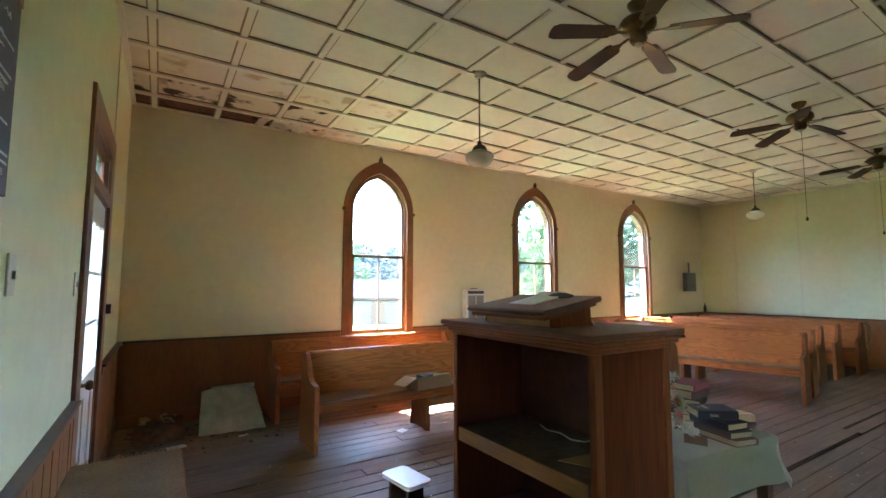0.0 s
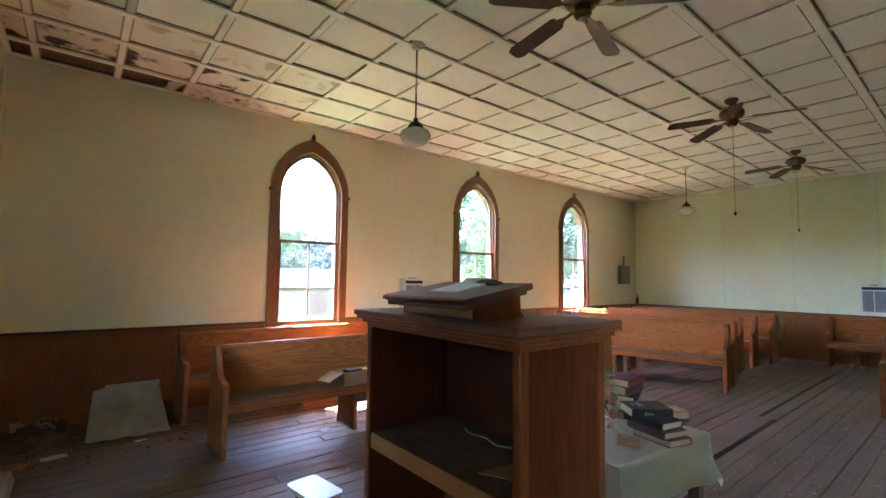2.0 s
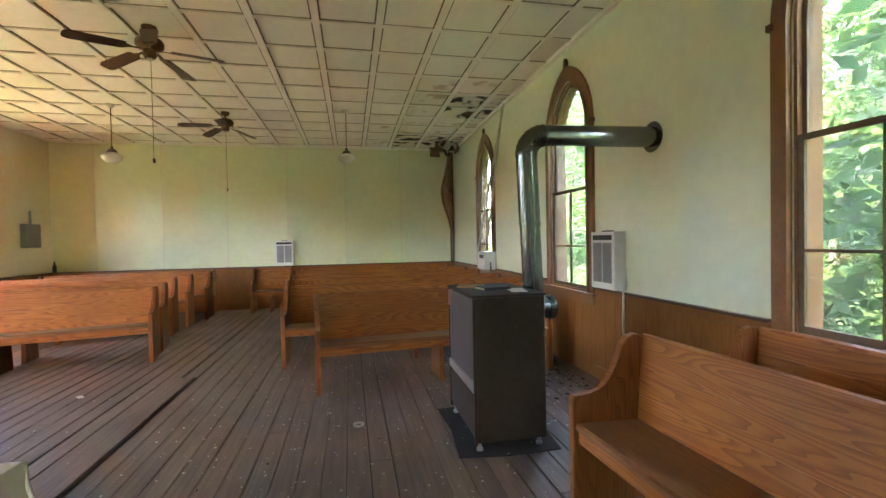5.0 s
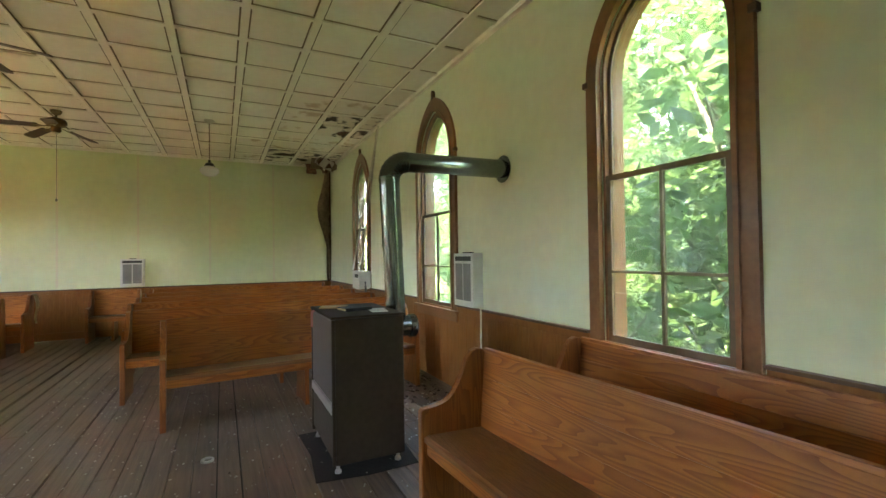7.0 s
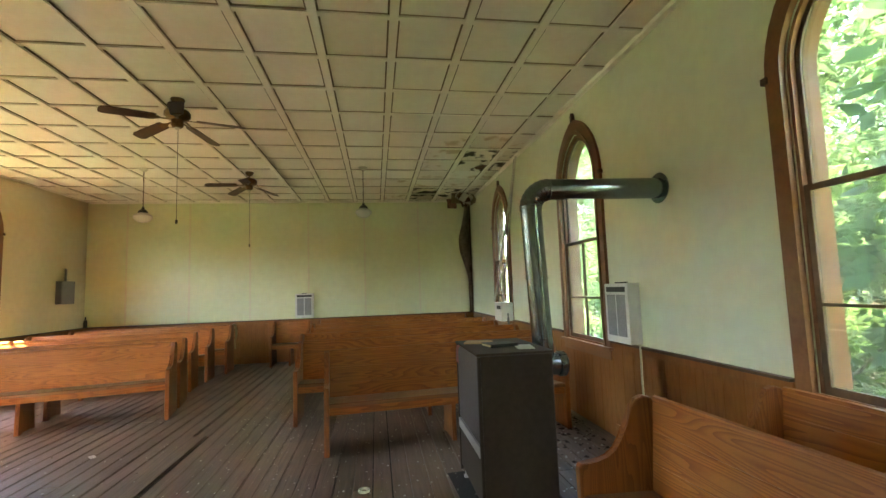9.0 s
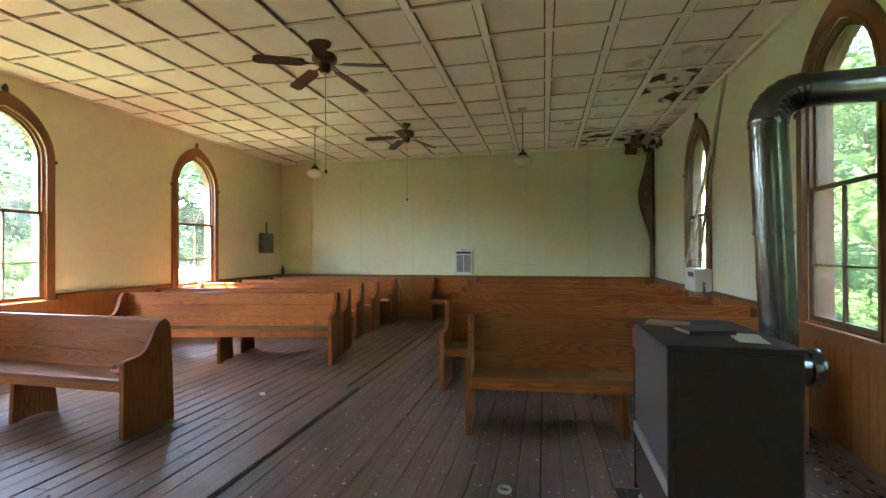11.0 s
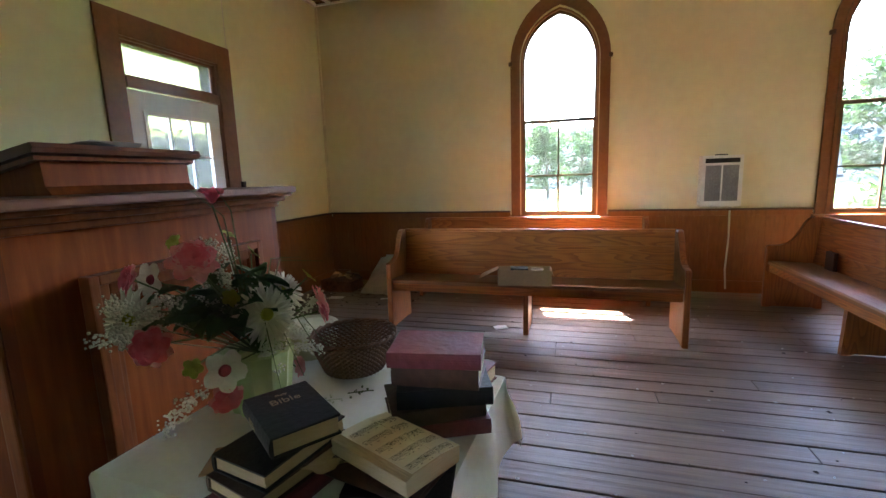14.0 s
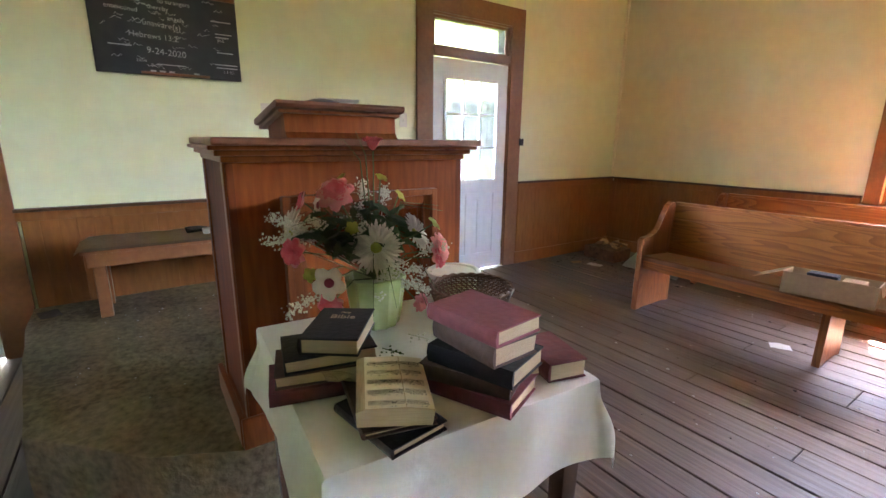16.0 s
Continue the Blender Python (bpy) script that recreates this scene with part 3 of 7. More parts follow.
# ---- windows ----
def window(name, cx, plane, inward, label):
    """A tall pointed sash window. inward: +1 where the room lies towards +y."""
    w = thing(name, label, "window", kind="structure")
    s = inward

    def ring(bm, o_half, o_rise, i_half, i_rise, bottom, d0, d1, base=SPRING):
        a, b = arch(o_half, o_rise, base), arch(i_half, i_rise, base)
        a = [(-o_half, bottom)] + a + [(o_half, bottom)]
        b = [(-i_half, bottom)] + b + [(i_half, bottom)]
        y0, y1 = plane + s * d0, plane + s * d1
        for k in range(len(a) - 1):
            extrude(bm, [(cx + p[0], p[1]) for p in (a[k], a[k + 1], b[k + 1], b[k])], min(y0, y1), max(y0, y1), "y")
        bmesh.ops.remove_doubles(bm, verts=bm.verts, dist=1e-5)
        return bm

    bm = ring(B(), 0.53, 0.725, 0.43, 0.565, SILL - 0.03, 0.0, 0.03)
    fr = part("window_frame", bm, TRIM, w, "brown painted pointed casing")
    part("inner_bead", ring(B(), 0.45, 0.60, 0.425, 0.555, SILL - 0.03, 0.031, 0.045), TRIM, fr)
    bm = B()
    for sx in (-1, 1):
        box(bm, cx + sx * 0.53 - 0.02, cx + sx * 0.53 + 0.02, min(plane, plane + s * 0.042), max(plane, plane + s * 0.042), SPRING - 0.02, SPRING + 0.02, 0.004)
    extrude(bm, [(cx - 0.02, SPRING + 0.70), (cx + 0.02, SPRING + 0.70), (cx + 0.022, SPRING + 0.76), (cx, SPRING + 0.80), (cx - 0.022, SPRING + 0.76)],
            min(plane, plane + s * 0.04), max(plane, plane + s * 0.04), "y")
    part("finial", bm, DARKTRIM, fr)
    part("jamb", ring(B(), 0.419, 0.543, 0.40, 0.52, SILL - 0.03, -0.17, 0.0), TRIM, w)
    bm = B()
    box(bm, cx - 0.56, cx + 0.56, min(plane - s * 0.17, plane + s * 0.06), max(plane - s * 0.17, plane + s * 0.06), SILL - 0.035, SILL - 0.008, 0.006)
    part("window_sill", bm, TRIM, w)
    bm = B()
    box(bm, cx - 0.53, cx + 0.53, min(plane, plane + s * 0.028), max(plane, plane + s * 0.028), SILL - 0.13, SILL - 0.036, 0.005)
    part("apron", bm, TRIM, w)
    rail = 1.90
    up = part("upper_sash", ring(B(), 0.40, 0.52, 0.375, 0.49, rail - 0.01, -0.060, -0.034), SASH, w, "dark arched sash frame")
    bm = B()
    box(bm, cx - 0.375, cx + 0.375, min(plane - s * 0.060, plane - s * 0.035), max(plane - s * 0.060, plane - s * 0.035), rail - 0.012, rail + 0.02)
    part("meeting_rail", bm, SASH, up)
    bm = B()
    pts = [(-0.376, rail)] + arch(0.376, 0.491, SPRING) + [(0.376, rail)]
    y0 = plane - s * 0.047
    extrude(bm, [(cx + p[0], p[1]) for p in pts], y0 - 0.0015, y0 + 0.0015, "y")
    pane = part("pane", bm, PANE if s < 0 else HAZY, up, "old glass tinted dark to dim the view" if s < 0 else "hazy old glass tinted dark to dim the view")
    pane.visible_shadow = False
    lowd = (min(plane - s * 0.033, plane - s * 0.005), max(plane - s * 0.033, plane - s * 0.005))
    bm = B()
    for a, b in ((-0.40, -0.368), (0.368, 0.40)):
        box(bm, cx + a, cx + b, *lowd, SILL, rail + 0.015)
    box(bm, cx - 0.368, cx + 0.368, *lowd, SILL, SILL + 0.05)
    box(bm, cx - 0.368, cx + 0.368, *lowd, rail - 0.018, rail + 0.015)
    lo = part("lower_sash", bm, SASH, w, "dark sash frame with four panes")
    bm = B()
    box(bm, cx - 0.009, cx + 0.009, *lowd, SILL + 0.05, rail - 0.018)
    part("muntin", bm, SASH, lo)
    bm = B()
    box(bm, cx - 0.368, cx - 0.009, *lowd, 1.288, 1.304)
    box(bm, cx + 0.009, cx + 0.368, *lowd, 1.288, 1.304)
    part("muntin", bm, SASH, lo)
    ym = (lowd[0] + lowd[1]) / 2
    for a, b in ((-0.368, -0.009), (0.009, 0.368)):
        for c, d in ((SILL + 0.05, 1.288), (1.304, rail - 0.018)):
            bm = B()
            box(bm, cx + a, cx + b, ym - 0.0015, ym + 0.0015, c, d)
            pane = part("pane", bm, PANE if s < 0 else HAZY, lo)
            pane.visible_shadow = False
    return w


for k, c in enumerate(N_WINDOWS):
    window("window_%d" % (k + 1), c, NORTH, -1, "tall pointed sash window with brown casing over the meadow")
for k, c in enumerate(S_WINDOWS):
    window("window_%d" % (k + 4), c, SOUTH, 1, "tall pointed sash window with brown casing before dense leaves")


# ---- doors ----
def door(name, a, b, label, knob_side):
    d = thing(name, label, "door", kind="structure")
    bm = B()
    for u0, u1 in ((a - 0.155, a + 0.01), (b - 0.01, b + 0.155)):
        box(bm, WEST, WEST + 0.020, u0, u1, 0.0, 2.555, 0.004)
    box(bm, WEST, WEST + 0.0205, a + 0.01, b - 0.01, DHEAD - 0.01, 2.555, 0.004)
    fr = part("door_frame", bm, TRIM, d, "brown painted casing")
    bm = B()
    for u0, u1 in ((a, a + 0.025), (b - 0.025, b)):
        box(bm, WEST - T, WEST - 0.001, u0, u1, 0.0, DHEAD)
    box(bm, WEST - T, WEST - 0.001, a + 0.025, b - 0.025, DHEAD - 0.025, DHEAD)
    box(bm, WEST - T, WEST + 0.02, a + 0.025, b - 0.025, DTOP + 0.005, DTOP + 0.085, 0.004)
    part("jamb", bm, TRIM, d)
    bm = B()
    z0, z1 = DTOP + 0.085, DHEAD - 0.025
    for c in ((a + 0.025, a + 0.055, z0, z1), (b - 0.055, b - 0.025, z0, z1), (a + 0.055, b - 0.055, z0, z0 + 0.02), (a + 0.055, b - 0.055, z1 - 0.02, z1)):
        box(bm, WEST - 0.06, WEST - 0.03, *c)
    tr = part("transom", bm, TRIM, d)
    bm = B()
    box(bm, WEST - 0.047, WEST - 0.044, a + 0.055, b - 0.055, z0 + 0.02, z1 - 0.02)
    g = part("pane", bm, MILKY, tr, "dusty transom glass tinted dark to dim daylight")
    g.visible_shadow = False
    # leaf with nine lights above two sunk panels
    g0, g1, h0, h1 = a + 0.165, b - 0.165, 0.94, 1.86
    x0, x1 = WEST - 0.046, WEST - 0.006
    bm = B()
    box(bm, x0, x1, a + 0.028, g0, 0.012, DTOP, 0.002)
    box(bm, x0, x1, g1, b - 0.028, 0.012, DTOP, 0.002)
    box(bm, x0, x1, g0, g1, h1, DTOP)
    box(bm, x0, x1, g0, g1, 0.80, h0)
    box(bm, x0, x1, g0, g1, 0.012, 0.18)
    mid = (g0 + g1) / 2
    box(bm, x0, x1, mid - 0.05, mid + 0.05, 0.18, 0.80)
    leaf = part("door_leaf", bm, DOORW, d, "white painted door with nine small panes")
    for u0, u1 in ((g0, mid - 0.05), (mid + 0.05, g1)):
        bm = B()
        box(bm, x0 + 0.008, x1 - 0.008, u0, u1, 0.18, 0.80)
        box(bm, x0 + 0.004, x1 - 0.003, u0 + 0.05, u1 - 0.05, 0.24, 0.74, 0.006)
        part("panel", bm, DOORW, leaf)
    bm = B()
    fw = 0.03
    for c in ((g0 - fw, g0, h0 - fw, h1 + fw), (g1, g1 + fw, h0 - fw, h1 + fw), (g0, g1, h0 - fw, h0), (g0, g1, h1, h1 + fw)):
        box(bm, x1, x1 + 0.012, *c, 0.003)
    part("glazing_frame", bm, WHITE, leaf)
    bm = B()
    n = 3
    cw, ch = (g1 - g0) / 3, (h1 - h0) / 3
    for i in (1, 2):
        box(bm, x1 - 0.02, x1 + 0.004, g0 + i * cw - 0.009, g0 + i * cw + 0.009, h0, h1)
    for i in (1, 2):
        for j in range(3):
            box(bm, x1 - 0.02, x1 + 0.004, g0 + j * cw + (0.009 if j else 0), g0 + (j + 1) * cw - (0.009 if j < 2 else 0), h0 + i * ch - 0.009, h0 + i * ch + 0.009)
    part("muntin", bm, WHITE, leaf)
    for i in range(3):
        for j in range(3):
            bm = B()
            box(bm, x1 - 0.024, x1 - 0.021, g0 + j * cw, g0 + (j + 1) * cw, h0 + i * ch, h0 + (i + 1) * ch)
            g = part("pane", bm, MILKY, leaf)
            g.visible_shadow = False
    ky = a + 0.085 if knob_side < 0 else b - 0.085
    bm = B()
    lathe(bm, [(0.028, 0), (0.028, 0.008), (0.012, 0.012), (0.011, 0.035), (0.024, 0.042), (0.029, 0.058), (0.02, 0.072), (0.0, 0.075)], 16)
    bm.transform(pose(x1, ky, 0.93, 0, 90, 0))
    part("knob", bm, BRONZE, leaf, "brass door knob", smooth=True)
    for hz in (0.25, 1.05, 1.8):
        bm = B()
        tube(bm, [(x1 + 0.004, (b if knob_side < 0 else a) + (-0.028 if knob_side < 0 else 0.028), hz - 0.045),
                  (x1 + 0.004, (b if knob_side < 0 else a) + (-0.028 if knob_side < 0 else 0.028), hz + 0.045)], 0.007)
        part("hinge", bm, BRONZE, leaf)
    return d


door("door_1", D0, D1, "closed white door with nine dusty panes under a transom", -1)
door("door_2", E0, E1, "closed white door with brown casing and transom", 1)
bm = B()
box(bm, WEST + 0.0205, WEST + 0.05, 4.455, 4.495, 1.27, 1.34, 0.004)
solid("door_latch", bm, BLACK, "small black latch case on the door casing", "latch")


# ---- pews ----
def pew(L, mids=1, back_h=0.86):
    """A pew facing -y, its front feet at y = 0, from x = 0 to L."""
    p = thing("pew", "varnished oak church pew with curved ends, dusty", "pew", "church pews")
    h = back_h
    prof = [(0.0, 0.0), (0.0, 0.575), (0.012, 0.59), (0.10, 0.595), (0.155, 0.605), (0.20, 0.635), (0.235, 0.685), (0.262, 0.745), (0.292, h - 0.05),
            (0.325, h - 0.014), (0.365, h), (0.405, h - 0.010), (0.43, h - 0.045), (0.438, h - 0.10), (0.455, 0.45), (0.475, 0.0),
            (0.425, 0.0), (0.39, 0.018), (0.085, 0.018), (0.05, 0.0)]
    for x0 in (0.0, L - 0.045):
        bm = B()
        extrude(bm, prof, x0, x0 + 0.045, "x")
        bmesh.ops.bevel(bm, geom=[e for e in bm.edges if abs(e.verts[0].co.x - e.verts[1].co.x) < 1e-6], offset=0.005, segments=1, affect="EDGES")
        part("end_panel", bm, PEWEND, p)
    bm = B()
    extrude(bm, [(0.015, 0.415), (0.015, 0.44), (0.03, 0.449), (0.38, 0.43), (0.40, 0.40), (0.03, 0.418)], 0.046, L - 0.046, "x")
    part("seat", bm, SEATOAK, p, "dusty worn seat board")
    bm = B()
    box(bm, 0.046, L - 0.046, 0.03, 0.055, 0.345, 0.412, 0.004)
    part("seat_rail", bm, PEW, p)
    # back of three boards, leaning
    zs = (0.40, 0.56, 0.71, h - 0.025)
    lean = lambda z: 0.375 + 0.035 * (z - 0.40) / 0.45
    for k in range(3):
        z0, z1 = zs[k] + 0.0001, zs[k + 1] - 0.0001
        bm = B()
        q = [(lean(z0), z0 + 0.003), (lean(z1), z1 - 0.003), (lean(z1) + 0.003, z1), (lean(z1) + 0.021, z1), (lean(z1) + 0.024, z1 - 0.003), (lean(z0) + 0.024, z0 + 0.003), (lean(z0) + 0.021, z0), (lean(z0) + 0.003, z0)]
        extrude(bm, q, 0.046, L - 0.046, "x")
        part("back_board", bm, PEW, p)
    bm = B()
    extrude(bm, [(lean(h) - 0.006, h - 0.024), (lean(h) - 0.002, h - 0.006), (lean(h) + 0.013, h - 0.001), (lean(h) + 0.030, h - 0.008), (lean(h) + 0.032, h - 0.024)], 0.046, L - 0.046, "x")
    part("cap_rail", bm, PEW, p)
    for k in range(mids):
        xm = L * (k + 1) / (mids + 1)
        bm = B()
        extrude(bm, [(0.06, 0.0), (0.075, 0.40), (0.375, 0.395), (0.42, 0.0), (0.37, 0.0), (0.34, 0.015), (0.14, 0.015), (0.11, 0.0)], xm - 0.02, xm + 0.02, "x")
        part("centre_leg", bm, PEWEND, p)
    return p


def seated(L, x, y, turn, label="", mids=1, h=0.86):
    """A pew whose near front corner (local origin) is at x, y; turn in degrees about z."""
    ob = pew(L, mids, h)
    ob.matrix_basis = pose(x, y, 0, 0, 0, turn)
    return tagged(ob, label)


seated(2.40, 2.55, 4.32, 0, "varnished oak pew by the windows, carton on its seat", h=0.85)
seated(2.40, 2.46, 5.42, 0, "varnished oak pew against the wainscot under the window", h=0.85)
seated(2.42, 5.86, 5.62, -90, "varnished oak pew beside the aisle with a worn seat", h=0.86)
# fan of pews north of the aisle (front feet of the aisle end given)
for k, (fx, fy, turn) in enumerate(((8.23, 2.70, 12), (8.81, 2.81, 11), (9.82, 3.06, 8), (10.55, 3.08, 5), (11.3, 3.0, 2))):
    a = radians(-90 + turn)
    Lk = 2.9 if k < 3 else 2.8
    seated(Lk, fx - Lk * math.cos(a), fy - Lk * math.sin(a), -90 + turn, "varnished oak pew in the rows beside the aisle", 1, 0.88)
# rows south of the aisle
for k, (fx, fy, turn, Lk) in enumerate(((6.51, 0.71, 5, 2.40), (7.52, 1.15, 0, 3.0), (8.50, 1.30, -2, 3.1), (9.45, 1.35, -2, 3.1), (10.4, 1.40, -1, 3.2), (11.75, 2.35, 0, 0.75), (11.75, 1.45, 0, 3.2))):
    seated(Lk, fx, fy, -90 + turn, "varnished oak pew in the rows across the aisle", 1, 0.88)
seated(2.40, 4.47, -0.70, 183, "varnished oak front pew facing the aisle, knotty grain", h=0.88)
seated(2.40, 4.55, -1.50, 180, "varnished oak pew against the south wainscot", h=0.86)

# ---- platform and bench ----
PLAT = 0.30
bm = B()
outline = [(WEST + 0.03, 0.52), (1.5, 0.55), (2.60, 0.70), (2.95, 1.05), (3.09, 1.33), (3.09, 2.30), (2.85, 2.47), (2.30, 2.52), (2.00, 2.80), (WEST + 0.03, 2.95)]
extrude(bm, outline, 0.0, PLAT, "z")
bmesh.ops.triangulate(bm, faces=[f for f in bm.faces if len(f.verts) > 4])
bmesh.ops.subdivide_edges(bm, edges=bm.edges[:], cuts=5, use_grid_fill=True)
for v in bm.verts:
    e = noise.noise(v.co * 5) * 0.010
    v.co += Vector((e, noise.noise(v.co * 4 + Vector((9, 0, 0))) * 0.012, e if v.co.z > 0.05 else 0))
solid("platform", bm, CARPET, "low pulpit platform covered in matted brown carpet", "platform", kind="structure", smooth=True)

bn = thing("bench", "narrow brown bench along the wall with a runner on top", "bench")
for y in (0.90, 2.70):
    for x in (1.14, 1.41):
        bm = B()
        box(bm, x - 0.035, x + 0.035, y - 0.03, y + 0.03, PLAT - 0.01, 0.66, 0.004)
        part("leg", bm, TRIM, bn)
bm = B()
box(bm, 1.09, 1.45, 0.85, 2.76, 0.60, 0.68, 0.004)
part("apron", bm, TRIM, bn)
bm = B()
box(bm, 1.06, 1.48, 0.83, 2.78, 0.68, 0.70, 0.004)
part("seat", bm, TRIM, bn)
bm = B()
nx, ny = 8, 40
g = [[bm.verts.new((1.07 + 0.40 * i / nx + 0.006 * noise.noise(Vector((i, j * 0.7, 3))), 0.80 + 2.0 * j / ny, 0.713 + 0.006 * noise.noise(Vector((i * 0.8, j * 0.5, 0))) - (0.03 if j in (0,) else 0))) for i in range(nx + 1)] for j in range(ny + 1)]
for j in range(ny):
    for i in range(nx):
        bm.faces.new((g[j][i], g[j][i + 1], g[j + 1][i + 1], g[j + 1][i]))
bmesh.ops.solidify(bm, geom=bm.faces[:], thickness=0.010)
rr = random.Random(8)
for k in range(70):      # frayed end
    x = 1.08 + 0.38 * rr.random()
    tube(bm, [(x, 2.79, 0.715), (x + rr.uniform(-0.01, 0.01), 2.80 + rr.uniform(0.005, 0.035), 0.712 + rr.uniform(-0.012, 0.012))], 0.0015, 4)
solid("bench_runner", bm, RUG, "tan woven carpet runner with a frayed end on the bench", "runner", smooth=True)

# ---- pulpit ----
pu = thing("pulpit", "reddish-brown wooden pulpit with open shelves and a sloping desk", "pulpit")
px0, px1, py0, py1, pz = 2.620, 3.06, 1.347, 2.200, PLAT
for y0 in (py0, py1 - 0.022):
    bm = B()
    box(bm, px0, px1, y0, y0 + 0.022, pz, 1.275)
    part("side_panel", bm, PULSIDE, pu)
bm = B()
box(bm, px1 - 0.02, px1, py0 + 0.022, py1 - 0.022, pz, 1.275)
part("front_panel", bm, REDWOOD, pu)
for c in ((px1 + 0.010, px1 + 0.028, py0 - 0.03, py1 + 0.03), (px0 - 0.008, px1 + 0.0095, py0 - 0.034, py0 - 0.0145), (px0 - 0.008, px1 + 0.0095, py1 + 0.0145, py1 + 0.034)):
    bm = B()
    box(bm, *c, pz, pz + 0.11, 0.006)
    part("plinth", bm, PULTRIM, pu)
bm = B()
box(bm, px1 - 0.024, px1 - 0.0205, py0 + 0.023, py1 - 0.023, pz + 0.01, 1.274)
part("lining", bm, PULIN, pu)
for x0 in (px0 - 0.008, px1 - 0.045):
    for y0 in (py0 - 0.01, py1 - 0.033):
        bm = B()
        box(bm, x0, x0 + 0.040, y0 + (0.004 if y0 < py0 else 0.012), y0 + (0.034 if y0 < py0 else 0.042), pz, 1.235, 0.005)
        part("corner_post", bm, PULTRIM, pu)
for z, nm in ((0.79, "shelf"), (0.38, "shelf")):
    bm = B()
    box(bm, px0 + 0.004, px1 - 0.025, py0 + 0.024, py1 - 0.024, z - 0.02, z)
    sh = part(nm, bm, DUST, pu, "dusty shelf board")
    bm = B()
    box(bm, px0 - 0.006, px0 + 0.003, py0 + 0.037, py1 - 0.034, z - 0.06, z + 0.005, 0.003)
    part("shelf_edge", bm, RAWWOOD, sh, "raw pine edge strip")
for d, z0, z1 in ((0.0, 1.235, 1.255), (0.018, 1.255, 1.272), (0.036, 1.272, 1.285)):
    bm = B()
    box(bm, px0 - 0.01 - d, px1 + 0.01 + d, py0 - 0.01 - d, py1 + 0.01 + d, z0, z1, 0.005)
    part("cornice", bm, PULTRIM, pu)
bm = B()
box(bm, 2.566, 3.120, 1.310, 2.256, 1.285, 1.308, 0.006)
part("top", bm, PULTOP, pu, "dusty worn top board")
bm = B()
box(bm, px0 + 0.06, px1 + 0.012, py0 - 0.016, py1 + 0.016, pz, pz + 0.09, 0.006)
part("plinth", bm, PULTRIM, pu)
# framed panel on the front
fy0, fy1, fz0, fz1 = 1.495, 2.070, 0.50, 1.13
bm = B()
for d, w, t in ((0.0, 0.024, 0.034), (0.024, 0.03, 0.020), (0.054, 0.018, 0.010)):
    for c in ((fy0 + d, fy0 + d + w, fz0 + d, fz1 - d), (fy1 - d - w, fy1 - d, fz0 + d, fz1 - d),
              (fy0 + d + w, fy1 - d - w, fz0 + d, fz0 + d + w), (fy0 + d + w, fy1 - d - w, fz1 - d - w, fz1 - d)):
        box(bm, px1 + 0.0005, px1 + t, *c, 0.004)
part("panel_moulding", bm, PULTRIM, pu)
# desk
bm = B()
extrude(bm, [(2.66, 1.309), (2.905, 1.309), (2.885, 1.33), (2.88, 1.405), (2.66, 1.360)], 1.575, 2.005, "y")
dk = part("desk", bm, REDWOOD, pu)
bm = B()
box(bm, 2.655, 2.66, 1.59, 1.99, 1.312, 1.350, 0.001)
part("front_lip", bm, RAWWOOD, dk)
bm = B()
extrude(bm, [(2.575, 1.364), (2.575, 1.374), (2.587, 1.381), (2.91, 1.433), (2.916, 1.422), (2.91, 1.410), (2.60, 1.356)], 1.543, 2.032, "y")
part("desk_top", bm, PULTOP, dk)
bm = B()
extrude(bm, [(2.593, 1.342), (2.593, 1.356), (2.62, 1.358), (2.895, 1.404), (2.895, 1.394), (2.63, 1.346)], 1.555, 2.02, "y")
part("desk_moulding", bm, PULTRIM, dk)
bm = B()
extrude(bm, [(2.68, 1.3965), (2.84, 1.4225), (2.875, 1.450), (2.85, 1.434), (2.76, 1.4155), (2.68, 1.400)], 1.70, 1.86, "y")
solid("curled_sheet", bm, WHITEPAPER, "curled white paper sheet on the pulpit desk", "paper")
bm = B()
lathe(bm, [(0.055, 0.0), (0.056, 0.006), (0.03, 0.016), (0.0, 0.018)], 20)
bm.transform(Matrix.Translation((2.86, 1.72, 1.4275)) @ pose(0, 0, 0, 0, -11, 0) @ Matrix.Diagonal((0.6, 1.3, 1, 1)))
solid("eyeglass_case", bm, BLACK, "small black soft case on the pulpit desk", "case", smooth=True)

ls = thing("lamp_socket", "small white lamp socket on a thin cord on the pulpit shelf", "lamp socket")
AT = pose(2.98, 1.62, 0.8115, 0, 90, 118)
bm = B()
lathe(bm, [(0.010, -0.03), (0.016, -0.026), (0.019, 0.0), (0.019, 0.012), (0.015, 0.014), (0.0, 0.014)], 16)
bm.transform(AT)
part("socket", bm, WHITE, ls, smooth=True)
bm = B()
lathe(bm, [(0.0195, -0.004), (0.0205, 0.0), (0.0205, 0.008), (0.0195, 0.011)], 16)
bm.transform(AT)
part("collar", bm, PANELGREY, ls, "blue-grey collar", smooth=True)
bm = B()
tube(bm, [(2.965, 1.65, 0.811), (2.95, 1.68, 0.797), (2.93, 1.74, 0.794), (2.95, 1.82, 0.797), (2.94, 1.90, 0.794), (2.97, 1.97, 0.794)], 0.0035, 6)
part("cord", bm, PORCELAIN, ls, smooth=True)
bm = B()
extrude(bm, [(2.70, 1.60), (2.80, 1.40), (2.99, 1.41), (2.99, 1.52), (2.86, 1.58)], 0.791, 0.795, "z")
solid("cardboard_scrap", bm, CARDBOARD, "flat brown cardboard piece on the pulpit shelf", "cardboard")

